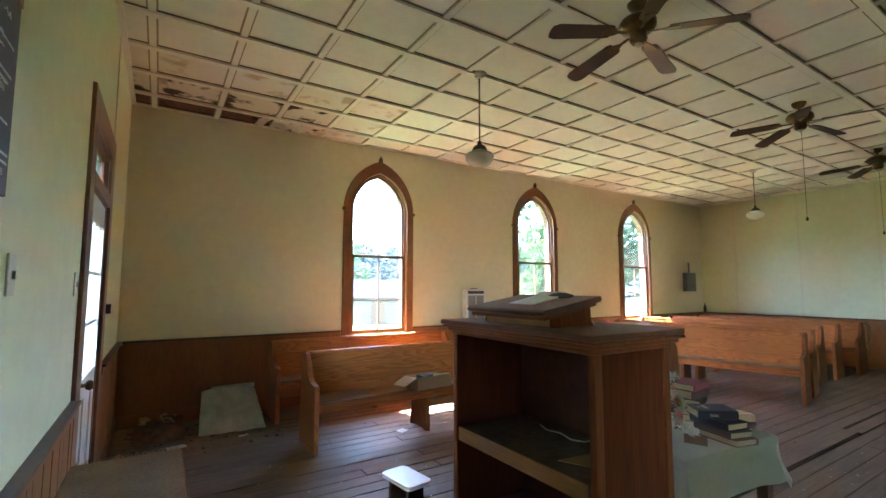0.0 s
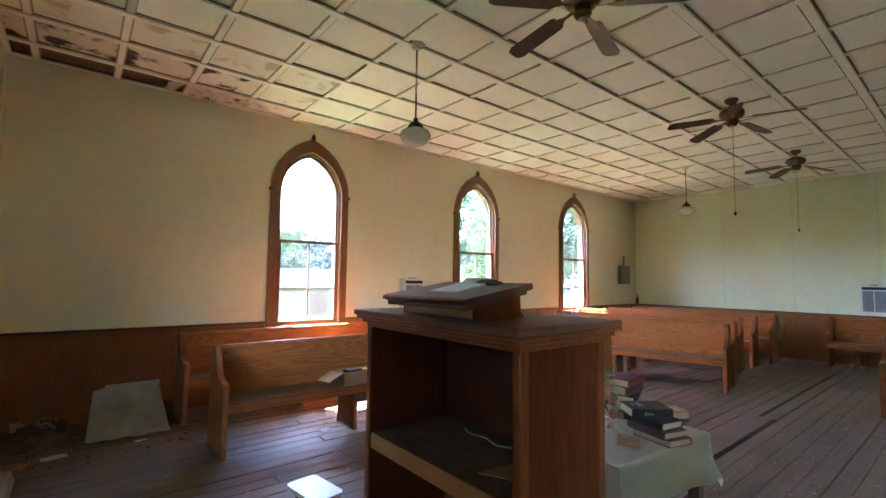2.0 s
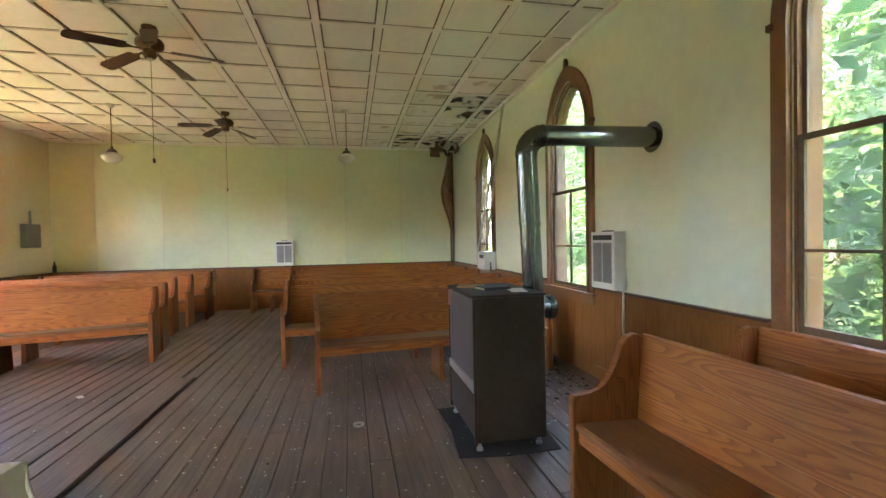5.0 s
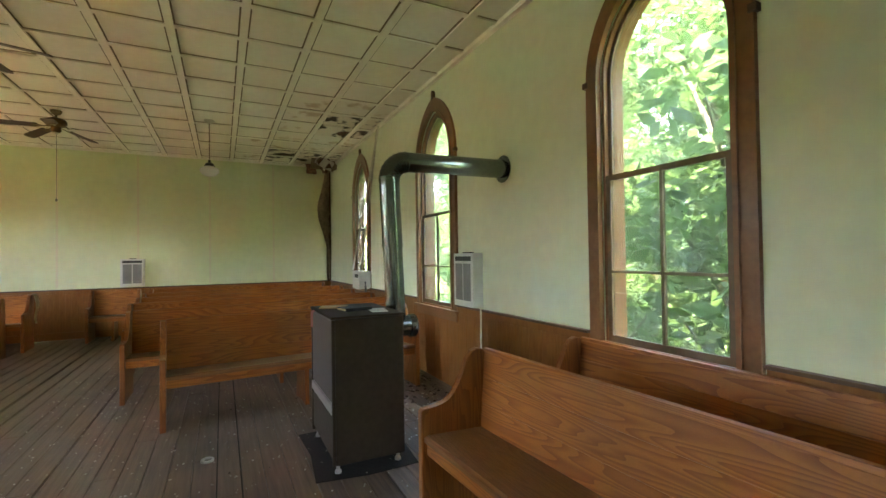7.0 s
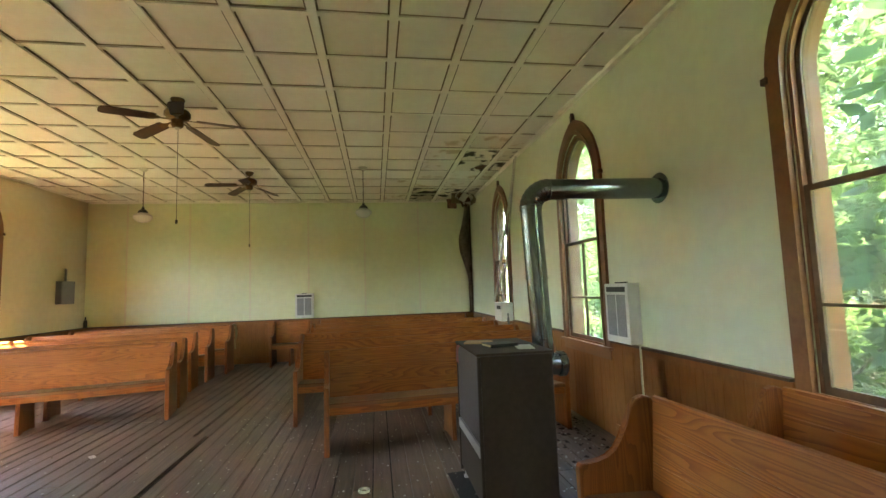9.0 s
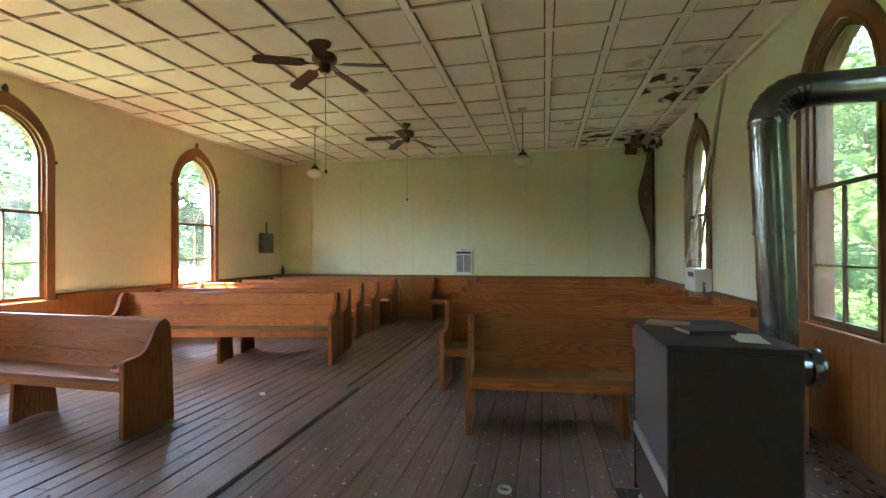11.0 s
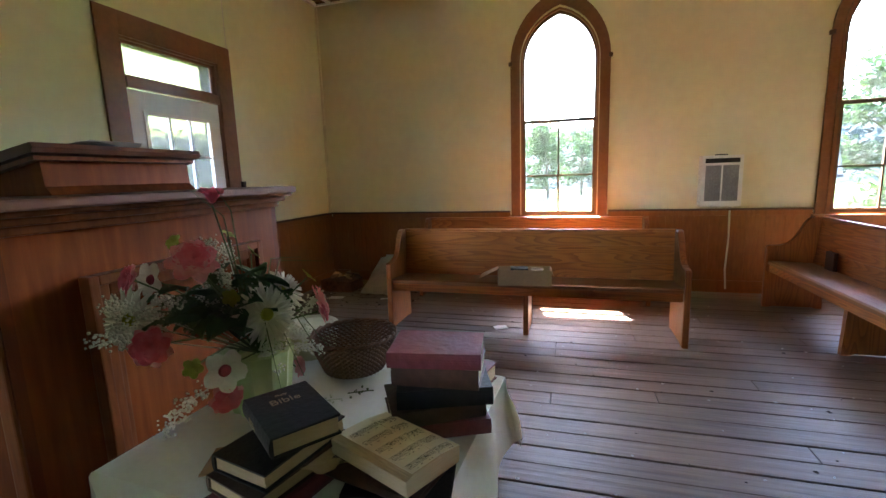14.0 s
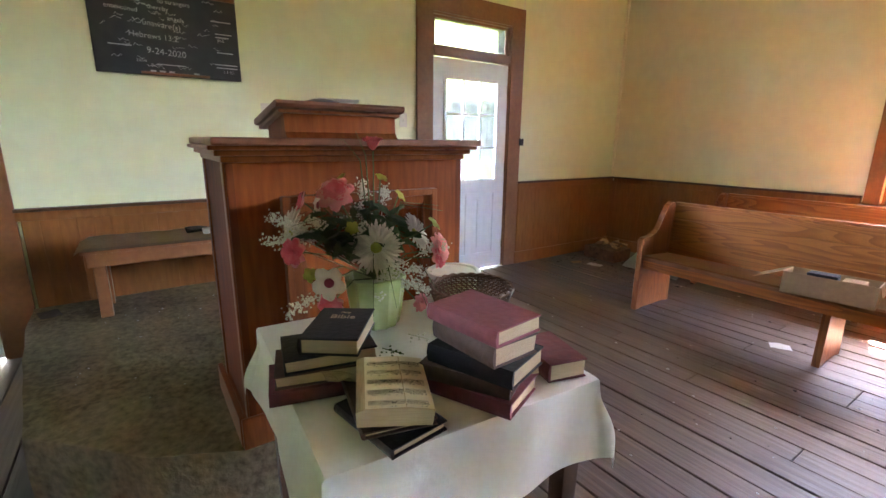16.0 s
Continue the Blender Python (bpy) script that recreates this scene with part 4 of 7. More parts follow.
# ---- table and cloth ----
tx0, tx1, ty0, ty1, tz = 3.2175, 3.9075, 1.346, 1.996, 0.765
TURN = Matrix.Translation((3.5625, 1.671, 0)) @ pose(0, 0, 0, 0, 0, -4) @ Matrix.Translation((-3.5625, -1.671, 0))
tb = thing("small_table", "small square table with tapering dark legs under a cloth", "table", m=TURN)
for x in (tx0 + 0.045, tx1 - 0.045):
    for y in (ty0 + 0.04, ty1 - 0.04):
        bm = B()
        for a, b, z0, z1 in ((0.024, 0.016, 0, 0),):
            v = [bm.verts.new((x + sx * r, y + sy * r, z)) for z, r in ((0.0, 0.016), (0.60, 0.026), (0.742, 0.026)) for sx, sy in ((-1, -1), (1, -1), (1, 1), (-1, 1))]
            for k in (0, 4):
                for i in range(4):
                    bm.faces.new((v[k + i], v[k + (i + 1) % 4], v[k + 4 + (i + 1) % 4], v[k + 4 + i]))
            bm.faces.new(v[:4][::-1])
            bm.faces.new(v[8:])
        part("leg", bm, DARKTRIM, tb)
bm = B()
box(bm, tx0 + 0.03, tx1 - 0.03, ty0 + 0.03, ty1 - 0.03, 0.66, 0.742)
part("apron", bm, DARKTRIM, tb)
bm = B()
box(bm, tx0, tx1, ty0, ty1, 0.742, tz - 0.004, 0.003)
part("tabletop", bm, DARKTRIM, tb)


def tablecloth():
    bm = B()
    cx, cy, hw, hd = (tx0 + tx1) / 2, (ty0 + ty1) / 2, (tx1 - tx0) / 2 + 0.004, (ty1 - ty0) / 2 + 0.004
    n, over = 72, 0.20
    S = hw + over
    grid = []
    for j in range(n + 1):
        row = []
        for i in range(n + 1):
            u, v = -S + 2 * S * i / n, -(hd + over) + 2 * (hd + over) * j / n
            du, dv = max(0.0, abs(u) - hw), max(0.0, abs(v) - hd)
            x, y, z = max(-hw, min(hw, u)), max(-hd, min(hd, v)), tz
            drop = math.hypot(du, dv)
            if drop > 0:
                ang = math.atan2(dv, du)
                corner = math.sin(2 * ang)
                w = 0.014 * math.sin(9 * (u + 2 * v) + 2) + 0.010 * noise.noise(Vector((u * 6, v * 6, 1)))
                flare = drop * (0.08 + 0.12 * corner) + w * min(1, drop / 0.08)
                x += math.copysign(1, u) * math.cos(ang) * flare if du else 0
                y += math.copysign(1, v) * math.sin(ang) * flare if dv else 0
                z -= drop * (0.985 - 0.15 * corner)
                z += 0.012 * noise.noise(Vector((u * 4, v * 4, 7))) * min(1, drop / 0.1)
            else:
                z += 0.0025 * (0.5 + 0.5 * noise.noise(Vector((u * 5, v * 5, 3))))
            row.append(bm.verts.new((cx + x, cy + y, z)))
        grid.append(row)
    for j in range(n):
        for i in range(n):
            bm.faces.new((grid[j][i], grid[j][i + 1], grid[j + 1][i + 1], grid[j + 1][i]))
    return bm


solid("tablecloth", tablecloth(), CLOTH, "crumpled white tablecloth hanging over the small table", "tablecloth", smooth=True).matrix_basis = TURN


# ---- stove ----
st = thing("gas_stove", "tall dark brown cabinet heater with a mesh front", "heater")
sx0, sx1, sy0, sy1 = 5.13, 5.88, -0.88, -0.385
bm = B()
box(bm, sx0, sx1, sy0, sy1 - 0.02, 0.06, 1.008, 0.012)
part("body", bm, STOVE, st)
bm = B()
box(bm, sx0 - 0.008, sx1 + 0.008, sy0 - 0.008, sy1 + 0.006, 1.009, 1.025, 0.005)
part("top", bm, STOVE, st)
bm = B()
box(bm, sx0 + 0.03, sx1 - 0.03, sy1 - 0.02, sy1 - 0.004, 0.46, 0.993, 0.004)
part("mesh_panel", bm, STOVEMESH, st, "grey mesh panel")
bm = B()
box(bm, sx0 + 0.02, sx1 - 0.02, sy1 - 0.02, sy1 + 0.004, 0.385, 0.45, 0.006)
part("front_bar", bm, STOVEBAR, st, "dull metal bar")
bm = B()
box(bm, sx0 + 0.03, sx1 - 0.03, sy1 - 0.02, sy1 - 0.006, 0.10, 0.38, 0.004)
part("lower_panel", bm, STOVE, st)
for x0, x1 in ((sx0, sx0 + 0.028), (sx1 - 0.028, sx1)):
    bm = B()
    box(bm, x0, x1, sy1 - 0.02, sy1, 0.06, 1.003, 0.005)
    part("front_stile", bm, STOVE, st)
for x in (sx0 + 0.04, sx1 - 0.04):
    for y in (sy0 + 0.04, sy1 - 0.04):
        bm = B()
        lathe(bm, [(0.022, 0.004), (0.022, 0.02), (0.012, 0.03), (0.014, 0.065)], 12, x, y)
        part("foot", bm, STOVEBAR, st)
bm = B()
v = [(5.06, -0.95), (5.50, -0.99), (5.93, -0.96), (5.96, -0.62), (5.94, -0.29), (5.52, -0.31), (5.10, -0.27), (5.05, -0.6)]
extrude(bm, v, 0.001, 0.005, "z")
solid("stove_mat", bm, MAT, "worn dark floor mat under the heater", "mat")

# ---- stove pipe ----
sp = thing("stove_pipe", "bright galvanised stove pipe rising from heater to the wall", "stove pipe")
PXc, PYc, R = 5.56, -0.94, 0.080
LEAN = lambda z: PYc - 0.045 * (2.02 - z) / 1.16      # the pipe leans
bm = B()
tube(bm, [(PXc, -0.875, 0.86), (PXc, -1.09, 0.86)], R, 28)
part("collar_pipe", bm, STEEL, sp, smooth=True)
bm = B()
lathe(bm, [(R + 0.004, 0), (R + 0.012, 0.01), (R + 0.012, 0.05), (R + 0.002, 0.06), (0, 0.06)], 28)
bm.transform(pose(PXc, -1.085, 0.86, 90, 0, 0))
part("end_cap", bm, STEEL, sp, smooth=True)
for z0, z1 in ((0.90, 1.50), (1.495, 2.02)):
    bm = B()
    tube(bm, [(PXc, LEAN(z0), z0), (PXc, LEAN(z1), z1)], R + (0.0 if z0 > 1 else -0.003), 28)
    part("pipe_length", bm, STEEL, sp, smooth=True)
    bm = B()
    tube(bm, [(PXc, LEAN(z1), z1 - 0.012), (PXc, LEAN(z1), z1 + 0.006)], R + 0.004, 28)
    part("seam_ring", bm, STEEL, sp)
bm = B()      # crimped elbow
eb = 0.15
rings = []
for k in range(17):
    a = radians(90 * k / 16)
    c = Vector((PXc, PYc - eb + eb * math.cos(a), 2.02 + eb * math.sin(a)))
    w1, w2 = Vector((1, 0, 0)), Vector((0, math.cos(a), math.sin(a)))
    r = R + (0.006 if k % 2 else 0.0)
    rings.append([bm.verts.new(c + r * (math.cos(2 * math.pi * i / 28) * w1 + math.sin(2 * math.pi * i / 28) * w2)) for i in range(28)])
for a, b in zip(rings, rings[1:]):
    for i in range(28):
        bm.faces.new((a[i], a[(i + 1) % 28], b[(i + 1) % 28], b[i]))
part("elbow", bm, STEEL, sp, "crimped elbow", smooth=True)
bm = B()
tube(bm, [(PXc, PYc - eb, 2.17), (PXc - 0.06, SOUTH + 0.012, 2.17)], R, 28)
part("horizontal_pipe", bm, STEEL, sp, smooth=True)
bm = B()
lathe(bm, [(R + 0.002, 0), (R + 0.035, 0.002), (R + 0.04, 0.012), (R + 0.002, 0.02)], 28)
bm.transform(pose(PXc - 0.06, SOUTH + 0.001, 2.17, -90, 0, 0))
part("wall_flange", bm, STEEL, sp, smooth=True)


# ---- ceiling fans and pendant lamps ----
def fan():
    f = thing("ceiling_fan", "five-bladed dark brass ceiling fan with walnut blades", "ceiling fan", "ceiling fans")
    bm = B()
    lathe(bm, [(0.0, 0.0), (0.065, -0.002), (0.068, -0.015), (0.05, -0.05), (0.02, -0.065)], 24)
    part("canopy", bm, BRONZE, f, smooth=True)
    bm = B()
    tube(bm, [(0, 0, -0.05), (0, 0, -0.12)], 0.012, 12)
    part("rod", bm, BRONZE, f, smooth=True)
    bm = B()
    lathe(bm, [(0.02, -0.17), (0.05, -0.180), (0.105, -0.202), (0.122, -0.225), (0.122, -0.262), (0.10, -0.29), (0.06, -0.302), (0.055, -0.33), (0.06, -0.35), (0.045, -0.375), (0.0, -0.385)], 32)
    bm.transform(pose(0, 0, 0.075))
    part("motor", bm, BRONZE, f, "dark brass motor housing", smooth=True)
    bm = B()
    lathe(bm, [(0.02, -0.375), (0.028, -0.385), (0.012, -0.402), (0.0, -0.404)], 16)
    bm.transform(pose(0, 0, 0.075))
    part("switch_cap", bm, PORCELAIN, f, smooth=True)
    for k in range(5):
        rot = pose(0, 0, 0, 0, 0, 72 * k)
        bm = B()
        out = [(0.20, -0.050), (0.23, -0.060), (0.61, -0.068), (0.652, -0.050), (0.660, -0.02), (0.660, 0.02), (0.652, 0.050), (0.61, 0.068), (0.23, 0.060), (0.20, 0.050)]
        extrude(bm, out, -0.003, 0.003, "z")
        bm.transform(rot @ pose(0, 0, -0.215, 0, 6, 0) @ pose(0, 0, 0, 11, 0, 0))
        bl = part("blade", bm, BLADE, f)
        bm = B()
        extrude(bm, [(0.075, -0.012), (0.15, -0.010), (0.20, -0.035), (0.26, -0.04), (0.27, 0.0), (0.26, 0.04), (0.20, 0.035), (0.15, 0.010), (0.075, 0.012)], -0.009, -0.0035, "z")
        bm.transform(rot @ pose(0, 0, -0.215, 0, 6, 0) @ pose(0, 0, 0, 11, 0, 0))
        part("blade_iron", bm, BRONZE, bl)
    return f


fan_a = fan()
FANS = ((4.11, 2.11, 13.5), (7.14, 2.215, 57), (10.02, 2.28, 42))
fan_a.matrix_basis = pose(FANS[0][0], FANS[0][1], CEIL, 0, 0, FANS[0][2])
for x, y, a in FANS[1:]:
    fb = copy_thing(fan_a, pose(x, y, CEIL, 0, 0, a))
for (x, y, a), zb in zip(FANS[1:], (2.20, 2.25)):
    bm = B()
    tube(bm, [(x + 0.02, y, CEIL - 0.26), (x + 0.02, y, zb + 0.03)], 0.0022, 5)
    lathe(bm, [(0.0, zb - 0.02), (0.012, zb - 0.01), (0.012, zb + 0.02), (0.003, zb + 0.03)], 10, x + 0.02, y)
    solid("pull_chain", bm, BLACK, "long thin pull chain with a dark weight hanging from a fan", "pull chain", "pull chains")


def pendant(zb):
    """zb: how far the globe's foot hangs below the ceiling."""
    p = thing("pendant_lamp", "white opal schoolhouse lamp on a thin chain, unlit", "pendant lamp", "pendant lamps")
    bm = B()
    lathe(bm, [(0.0, 0.0), (0.07, -0.002), (0.072, -0.015), (0.04, -0.03), (0.03, -0.05), (0.0, -0.05)], 24)
    part("canopy", bm, PORCELAIN, p, smooth=True)
    bm = B()
    top = -(zb - 0.24)
    n = int((-0.05 - top) / 0.022)
    for k in range(n):
        z = -0.05 - (k + 0.5) * (-0.05 - top) / n
        dx, dy = (0.006, 0.0) if k % 2 else (0.0, 0.006)
        tube(bm, [(dx, dy, z - 0.012), (dx, dy, z + 0.012)], 0.0030, 4)
        tube(bm, [(-dx, -dy, z - 0.012), (-dx, -dy, z + 0.012)], 0.0030, 4)
    tube(bm, [(0.0, 0.004, -0.04), (0.003, -0.004, top * 0.5), (0, 0.004, top)], 0.0025, 5)
    part("chain", bm, DARKTRIM, p)
    bm = B()
    lathe(bm, [(0.0, top + 0.01), (0.018, top), (0.022, top - 0.03), (0.05, top - 0.045), (0.068, top - 0.075), (0.07, top - 0.09), (0.0, top - 0.09)], 24)
    part("fitter", bm, BLACK, p, "black fitter cap", smooth=True)
    bm = B()
    g = top - 0.085
    lathe(bm, [(0.062, g), (0.066, g - 0.012), (0.115, g - 0.03), (0.132, g - 0.055), (0.128, g - 0.09), (0.10, g - 0.125), (0.06, g - 0.148), (0.0, g - 0.156)], 32)
    part("globe", bm, OPAL, p, "white opal glass globe", smooth=True)
    return p


for x, y, zb in ((3.80, 3.55, 0.90), (9.83, 3.80, 0.86), (9.68, 0.41, 0.84)):
    pendant(zb).matrix_basis = pose(x, y, CEIL)


# ---- wall heaters ----
def wall_heater(m, label):
    """Faces -y in its own frame; back at y = 0."""
    w = thing("wall_heater", label, "heater", "white wall heaters", m)
    bm = B()
    box(bm, -0.19, 0.19, -0.115, 0, 0.0, 0.52, 0.008)
    part("case", bm, WHITE, w)
    bm = B()
    box(bm, -0.155, 0.155, -0.118, -0.114, 0.445, 0.49, 0.001)
    part("top_vent", bm, BLACK, w, "black outlet slot")
    for a, b in ((-0.15, -0.008), (0.008, 0.15)):
        bm = B()
        box(bm, a, b, -0.118, -0.114, 0.06, 0.42, 0.001)
        gr = part("grille", bm, GRILLE, w, "grey grille")
        for k in range(6):
            bm = B()
            x = a + (b - a) * (k + 0.5) / 6
            box(bm, x - 0.003, x + 0.003, -0.122, -0.118, 0.065, 0.415)
            part("grille_bar", bm, GRILLE, gr)
    bm = B()
    box(bm, -0.05, 0.05, -0.09, -0.02, 0.521, 0.532, 0.003)
    part("vent_cap", bm, BLACK, w)
    return w


wall_heater(pose(5.565, NORTH, 0.925), "white gas wall heater hung between two windows")
wall_heater(pose(6.065, SOUTH, 0.915, 0, 0, 180), "white gas wall heater beside the stove pipe")
wall_heater(pose(EAST, 1.77, 0.915, 0, 0, -90), "white gas wall heater on the far end wall")


# ---- books ----
def book(w, l, h, cover, m, label, open_pages=False, lean=0.0):
    """A closed book lying flat: width w (spine at x = 0), length l, thickness h."""
    b = thing("book", label, "book", "books on the table", m)
    bm = B()
    box(bm, 0.004, w - 0.004, 0.004, l - 0.004, 0.004, h - 0.004)
    rr = random.Random(int(w * 10000 + l * 333 + h * 77))
    for v in bm.verts:
        v.co.x += rr.uniform(-0.002, 0.0015) if v.co.x > w / 2 else 0
        v.co.y += rr.uniform(-0.002, 0.002)
    part("page_block", bm, PAGES, b, "yellowed pages")
    for z0, z1 in ((0.0, 0.0035), (h - 0.0035, h)):
        bm = B()
        box(bm, 0.0, w, 0.0, l, z0, z1, 0.0012)
        for v in bm.verts:
            if v.co.x > w * 0.5:
                v.co.z += lean * (v.co.y / l - 0.5) + (rr.uniform(0, 0.002) if z0 > 0 else 0)
        part("cover_board", bm, cover, b)
    bm = B()
    n = 6
    pts = [(-0.004 * math.sin(math.pi * k / n) - 0.0005, h * k / n) for k in range(n + 1)]
    pts += [(0.0035, h * (n - k) / n) for k in range(n + 1)]
    extrude(bm, [(x, z) for x, z in pts], 0.0, l, "y")
    part("spine", bm, cover, b)
    return b


def lettering(name, text, size, m, material, parent=None, label="", depth=0.0004):
    cu = bpy.data.curves.new(name, "FONT")
    cu.body, cu.size, cu.extrude, cu.align_x = text, size, depth, "CENTER"
    ob = bpy.data.objects.new(name, cu)
    scene.collection.objects.link(ob)
    me = bpy.data.meshes.new_from_object(ob)
    bpy.data.objects.remove(ob)
    me.transform(m)
    me.materials.clear()
    me.materials.append(material)
    t = new(name, me)
    if parent:
        t.parent = parent
    return tagged(t, label)


TZ = tz + 0.004
# stack with the black bible on top
z = TZ
for (w, l, h, c, a, x, y, lab) in ((0.13, 0.195, 0.029, MAROON, 166, 3.602, 1.408, "worn maroon hymnal at the foot of a stack"),
                                   (0.13, 0.195, 0.030, BROWNBOOK, -16, 3.597, 1.424, "brown clothbound book in a stack"),
                                   (0.13, 0.195, 0.032, LEATHER, -12, 3.598, 1.441, "thick black book in a stack")):
    m = Matrix.Translation((x, y, z)) @ pose(0, 0, 0, 0, 0, a) @ Matrix.Translation((-w / 2, -l / 2, 0))
    book(w, l, h, c, m, lab, lean=0.003)
    z += h + 0.001
w, l, h = 0.125, 0.178, 0.038
m = Matrix.Translation((3.597, 1.471, z)) @ pose(0, 0, 0, 0, 0, 53) @ Matrix.Translation((-w / 2, -l / 2, 0))
bible = book(w, l, h, LEATHER, m, "black leather bible with worn gold title on a stack")
lettering("title", "Bible", 0.030, pose(w * 0.5, l * 0.62, h + 0.0018), GOLD, bible, "faded gold title")
lettering("small_title", "Holy", 0.012, pose(w * 0.5, l * 0.80, h + 0.0018), GOLD, bible)
lettering("spine_title", "Bible", 0.020, Matrix.Translation((-0.0046, l * 0.6, h * 0.3)) @ pose(0, 0, 0, 90, 0, -90), GOLD, bible)
bm = B()      # torn brown wrapper hanging from the stack
g = [[bm.verts.new((3.655 + 0.06 * i / 5, 1.40 + 0.10 * j / 5, TZ + 0.060 - 0.045 * (j / 5) ** 2 + 0.012 * noise.noise(Vector((i * 0.9, j * 0.9, 5))))) for i in range(6)] for j in range(6)]
for j in range(5):
    for i in range(5):
        bm.faces.new((g[j][i], g[j][i + 1], g[j + 1][i + 1], g[j + 1][i]))
bmesh.ops.solidify(bm, geom=bm.faces[:], thickness=0.0015)
solid("torn_wrapper", bm, PAGES, "torn brown paper wrapper sticking out of a stack", "paper", smooth=True)

# stack of maroon books
z = TZ
for (w, l, h, c, a, dx, dy, lab) in ((0.14, 0.205, 0.034, MAROON, 24, 0.0, 0.0, "dark maroon hymnal at the foot of a stack"),
                                     (0.14, 0.205, 0.034, BROWNBOOK, 30, -0.014, -0.006, "dark brown book in a stack"),
                                     (0.14, 0.205, 0.040, LEATHER, 20, 0.008, 0.004, "black book askew in a stack"),
                                     (0.125, 0.19, 0.044, BROWNBOOK, 4, 0.004, 0.002, "thick book with bare yellow pages in a stack"),
                                     (0.135, 0.20, 0.034, MAUVE, 8, 0.0, 0.0, "faded maroon hymnal with torn edges on top")):
    m = Matrix.Translation((3.822 + dx, 1.703 + dy, z)) @ pose(0, 0, 0, 0, 0, a + 90) @ Matrix.Translation((-w / 2, -l / 2, 0))
    book(w, l, h, c, m, lab, lean=0.004)
    z += h + 0.001
book(0.10, 0.16, 0.045, MAROON, Matrix.Translation((3.888, 1.850, TZ)) @ pose(0, 0, 0, 0, 0, 75), "small maroon book beside the stack")
book(0.11, 0.16, 0.030, MAROON, Matrix.Translation((3.83, 1.80, TZ)) @ pose(0, 0, 0, 0, 0, 70), "small worn red book behind the stack")
# open hymnal on two battered covers
book(0.13, 0.19, 0.020, LEATHER, Matrix.Translation((3.812, 1.484, TZ)) @ pose(0, 0, 0, 0, 0, 99) @ Matrix.Translation((-0.065, -0.095, 0)), "battered black book lying flat", lean=0.006)
book(0.14, 0.20, 0.014, BROWNBOOK, Matrix.Translation((3.785, 1.492, TZ + 0.022)) @ pose(0, 0, 0, 0, 0, 78) @ Matrix.Translation((-0.07, -0.10, 0)), "loose brown book cover under the hymnal", lean=0.008)
hy = thing("open_hymnal", "coverless hymnal open at a yellowed music page", "book", m=Matrix.Translation((3.795, 1.497, TZ + 0.040)) @ pose(0, 0, 0, 0, 4, 66) @ Matrix.Diagonal((0.9, 0.86, 1, 1)))
bm = B()
extrude(bm, [(-0.075, 0.0), (0.075, 0.0), (0.078, 0.030), (0.02, 0.036), (-0.06, 0.034), (-0.078, 0.028)], -0.115, 0.115, "y")
part("page_block", bm, PAGES, hy)
bm = B()
for a, b, c, d in ((-0.0605, 0.0345, 0.019, 0.0365), (0.021, 0.0365, 0.077, 0.0308)):
    extrude(bm, [(a, b), (c, d), (c, d + 0.0006), (a, b + 0.0006)], -0.113, 0.113, "y")
pg = part("page", bm, PAPER, hy, "yellowed page")
for s in range(5):
    bm = B()
    for k in range(5):
        y = 0.085 - s * 0.043 - k * 0.0035
        extrude(bm, [(-0.055, 0.0353), (0.018, 0.0373), (0.018, 0.0375), (-0.055, 0.0355)], y - 0.0004, y + 0.0004, "y")
        extrude(bm, [(0.023, 0.0373), (0.068, 0.0325), (0.068, 0.0327), (0.023, 0.0375)], y - 0.0004, y + 0.0004, "y")
    rr = random.Random(s)
    for k in range(34):
        u = rr.uniform(-0.05, 0.065)
        zz = 0.0354 + (u + 0.055) * 0.0274 if u < 0.018 else 0.0375 - (u - 0.021) * 0.1
        y = 0.085 - s * 0.043 - rr.choice((0.002, 0.005, 0.009, 0.019, 0.022))
        box(bm, u, u + rr.uniform(0.001, 0.004), y - 0.0009, y + 0.0009, zz, zz + 0.0004)
    part("stave", bm, INK, pg, "printed line of music")

# ---- basket, tub, letter and leaves on the table ----
bk = thing("wicker_basket", "small round brown wicker basket on the table", "basket", m=pose(3.49, 1.93, TZ))
bm = B()
prof = [(0.085, 0.004), (0.10, 0.03), (0.115, 0.07), (0.122, 0.10)]
NW = 40
for k in range(15):
    zz = 0.008 + 0.092 * k / 14
    rad = 0.086 + 0.036 * (k / 14)
    pts = []
    for i in range(NW * 2 + 1):
        a = 2 * math.pi * i / (NW * 2)
        r = rad + (0.0035 if (i + k) % 2 else -0.0035)
        pts.append((r * math.cos(a), r * math.sin(a), zz))
    tube(bm, pts, 0.0032, 4)
part("weave", bm, WICKER, bk)
bm = B()
for i in range(NW):
    a = 2 * math.pi * (i + 0.5) / NW
    tube(bm, [(0.085 * math.cos(a), 0.085 * math.sin(a), 0.002), (0.122 * math.cos(a), 0.122 * math.sin(a), 0.104)], 0.0025, 4)
tagged(part("stakes", bm, WICKER, bk), kind="stuff")
bm = B()
for ph in (0, math.pi):
    tube(bm, [((0.123 + 0.004 * math.cos(12 * a + ph)) * math.cos(a), (0.123 + 0.004 * math.cos(12 * a + ph)) * math.sin(a), 0.106 + 0.004 * math.sin(12 * a + ph)) for a in [2 * math.pi * i / 96 for i in range(97)]], 0.0045, 5)
part("rim", bm, WICKER, bk, "plaited rim")
bm = B()
lathe(bm, [(0.0, 0.003), (0.086, 0.003), (0.086, 0.006), (0.0, 0.007)], 24)
part("base", bm, WICKER, bk)

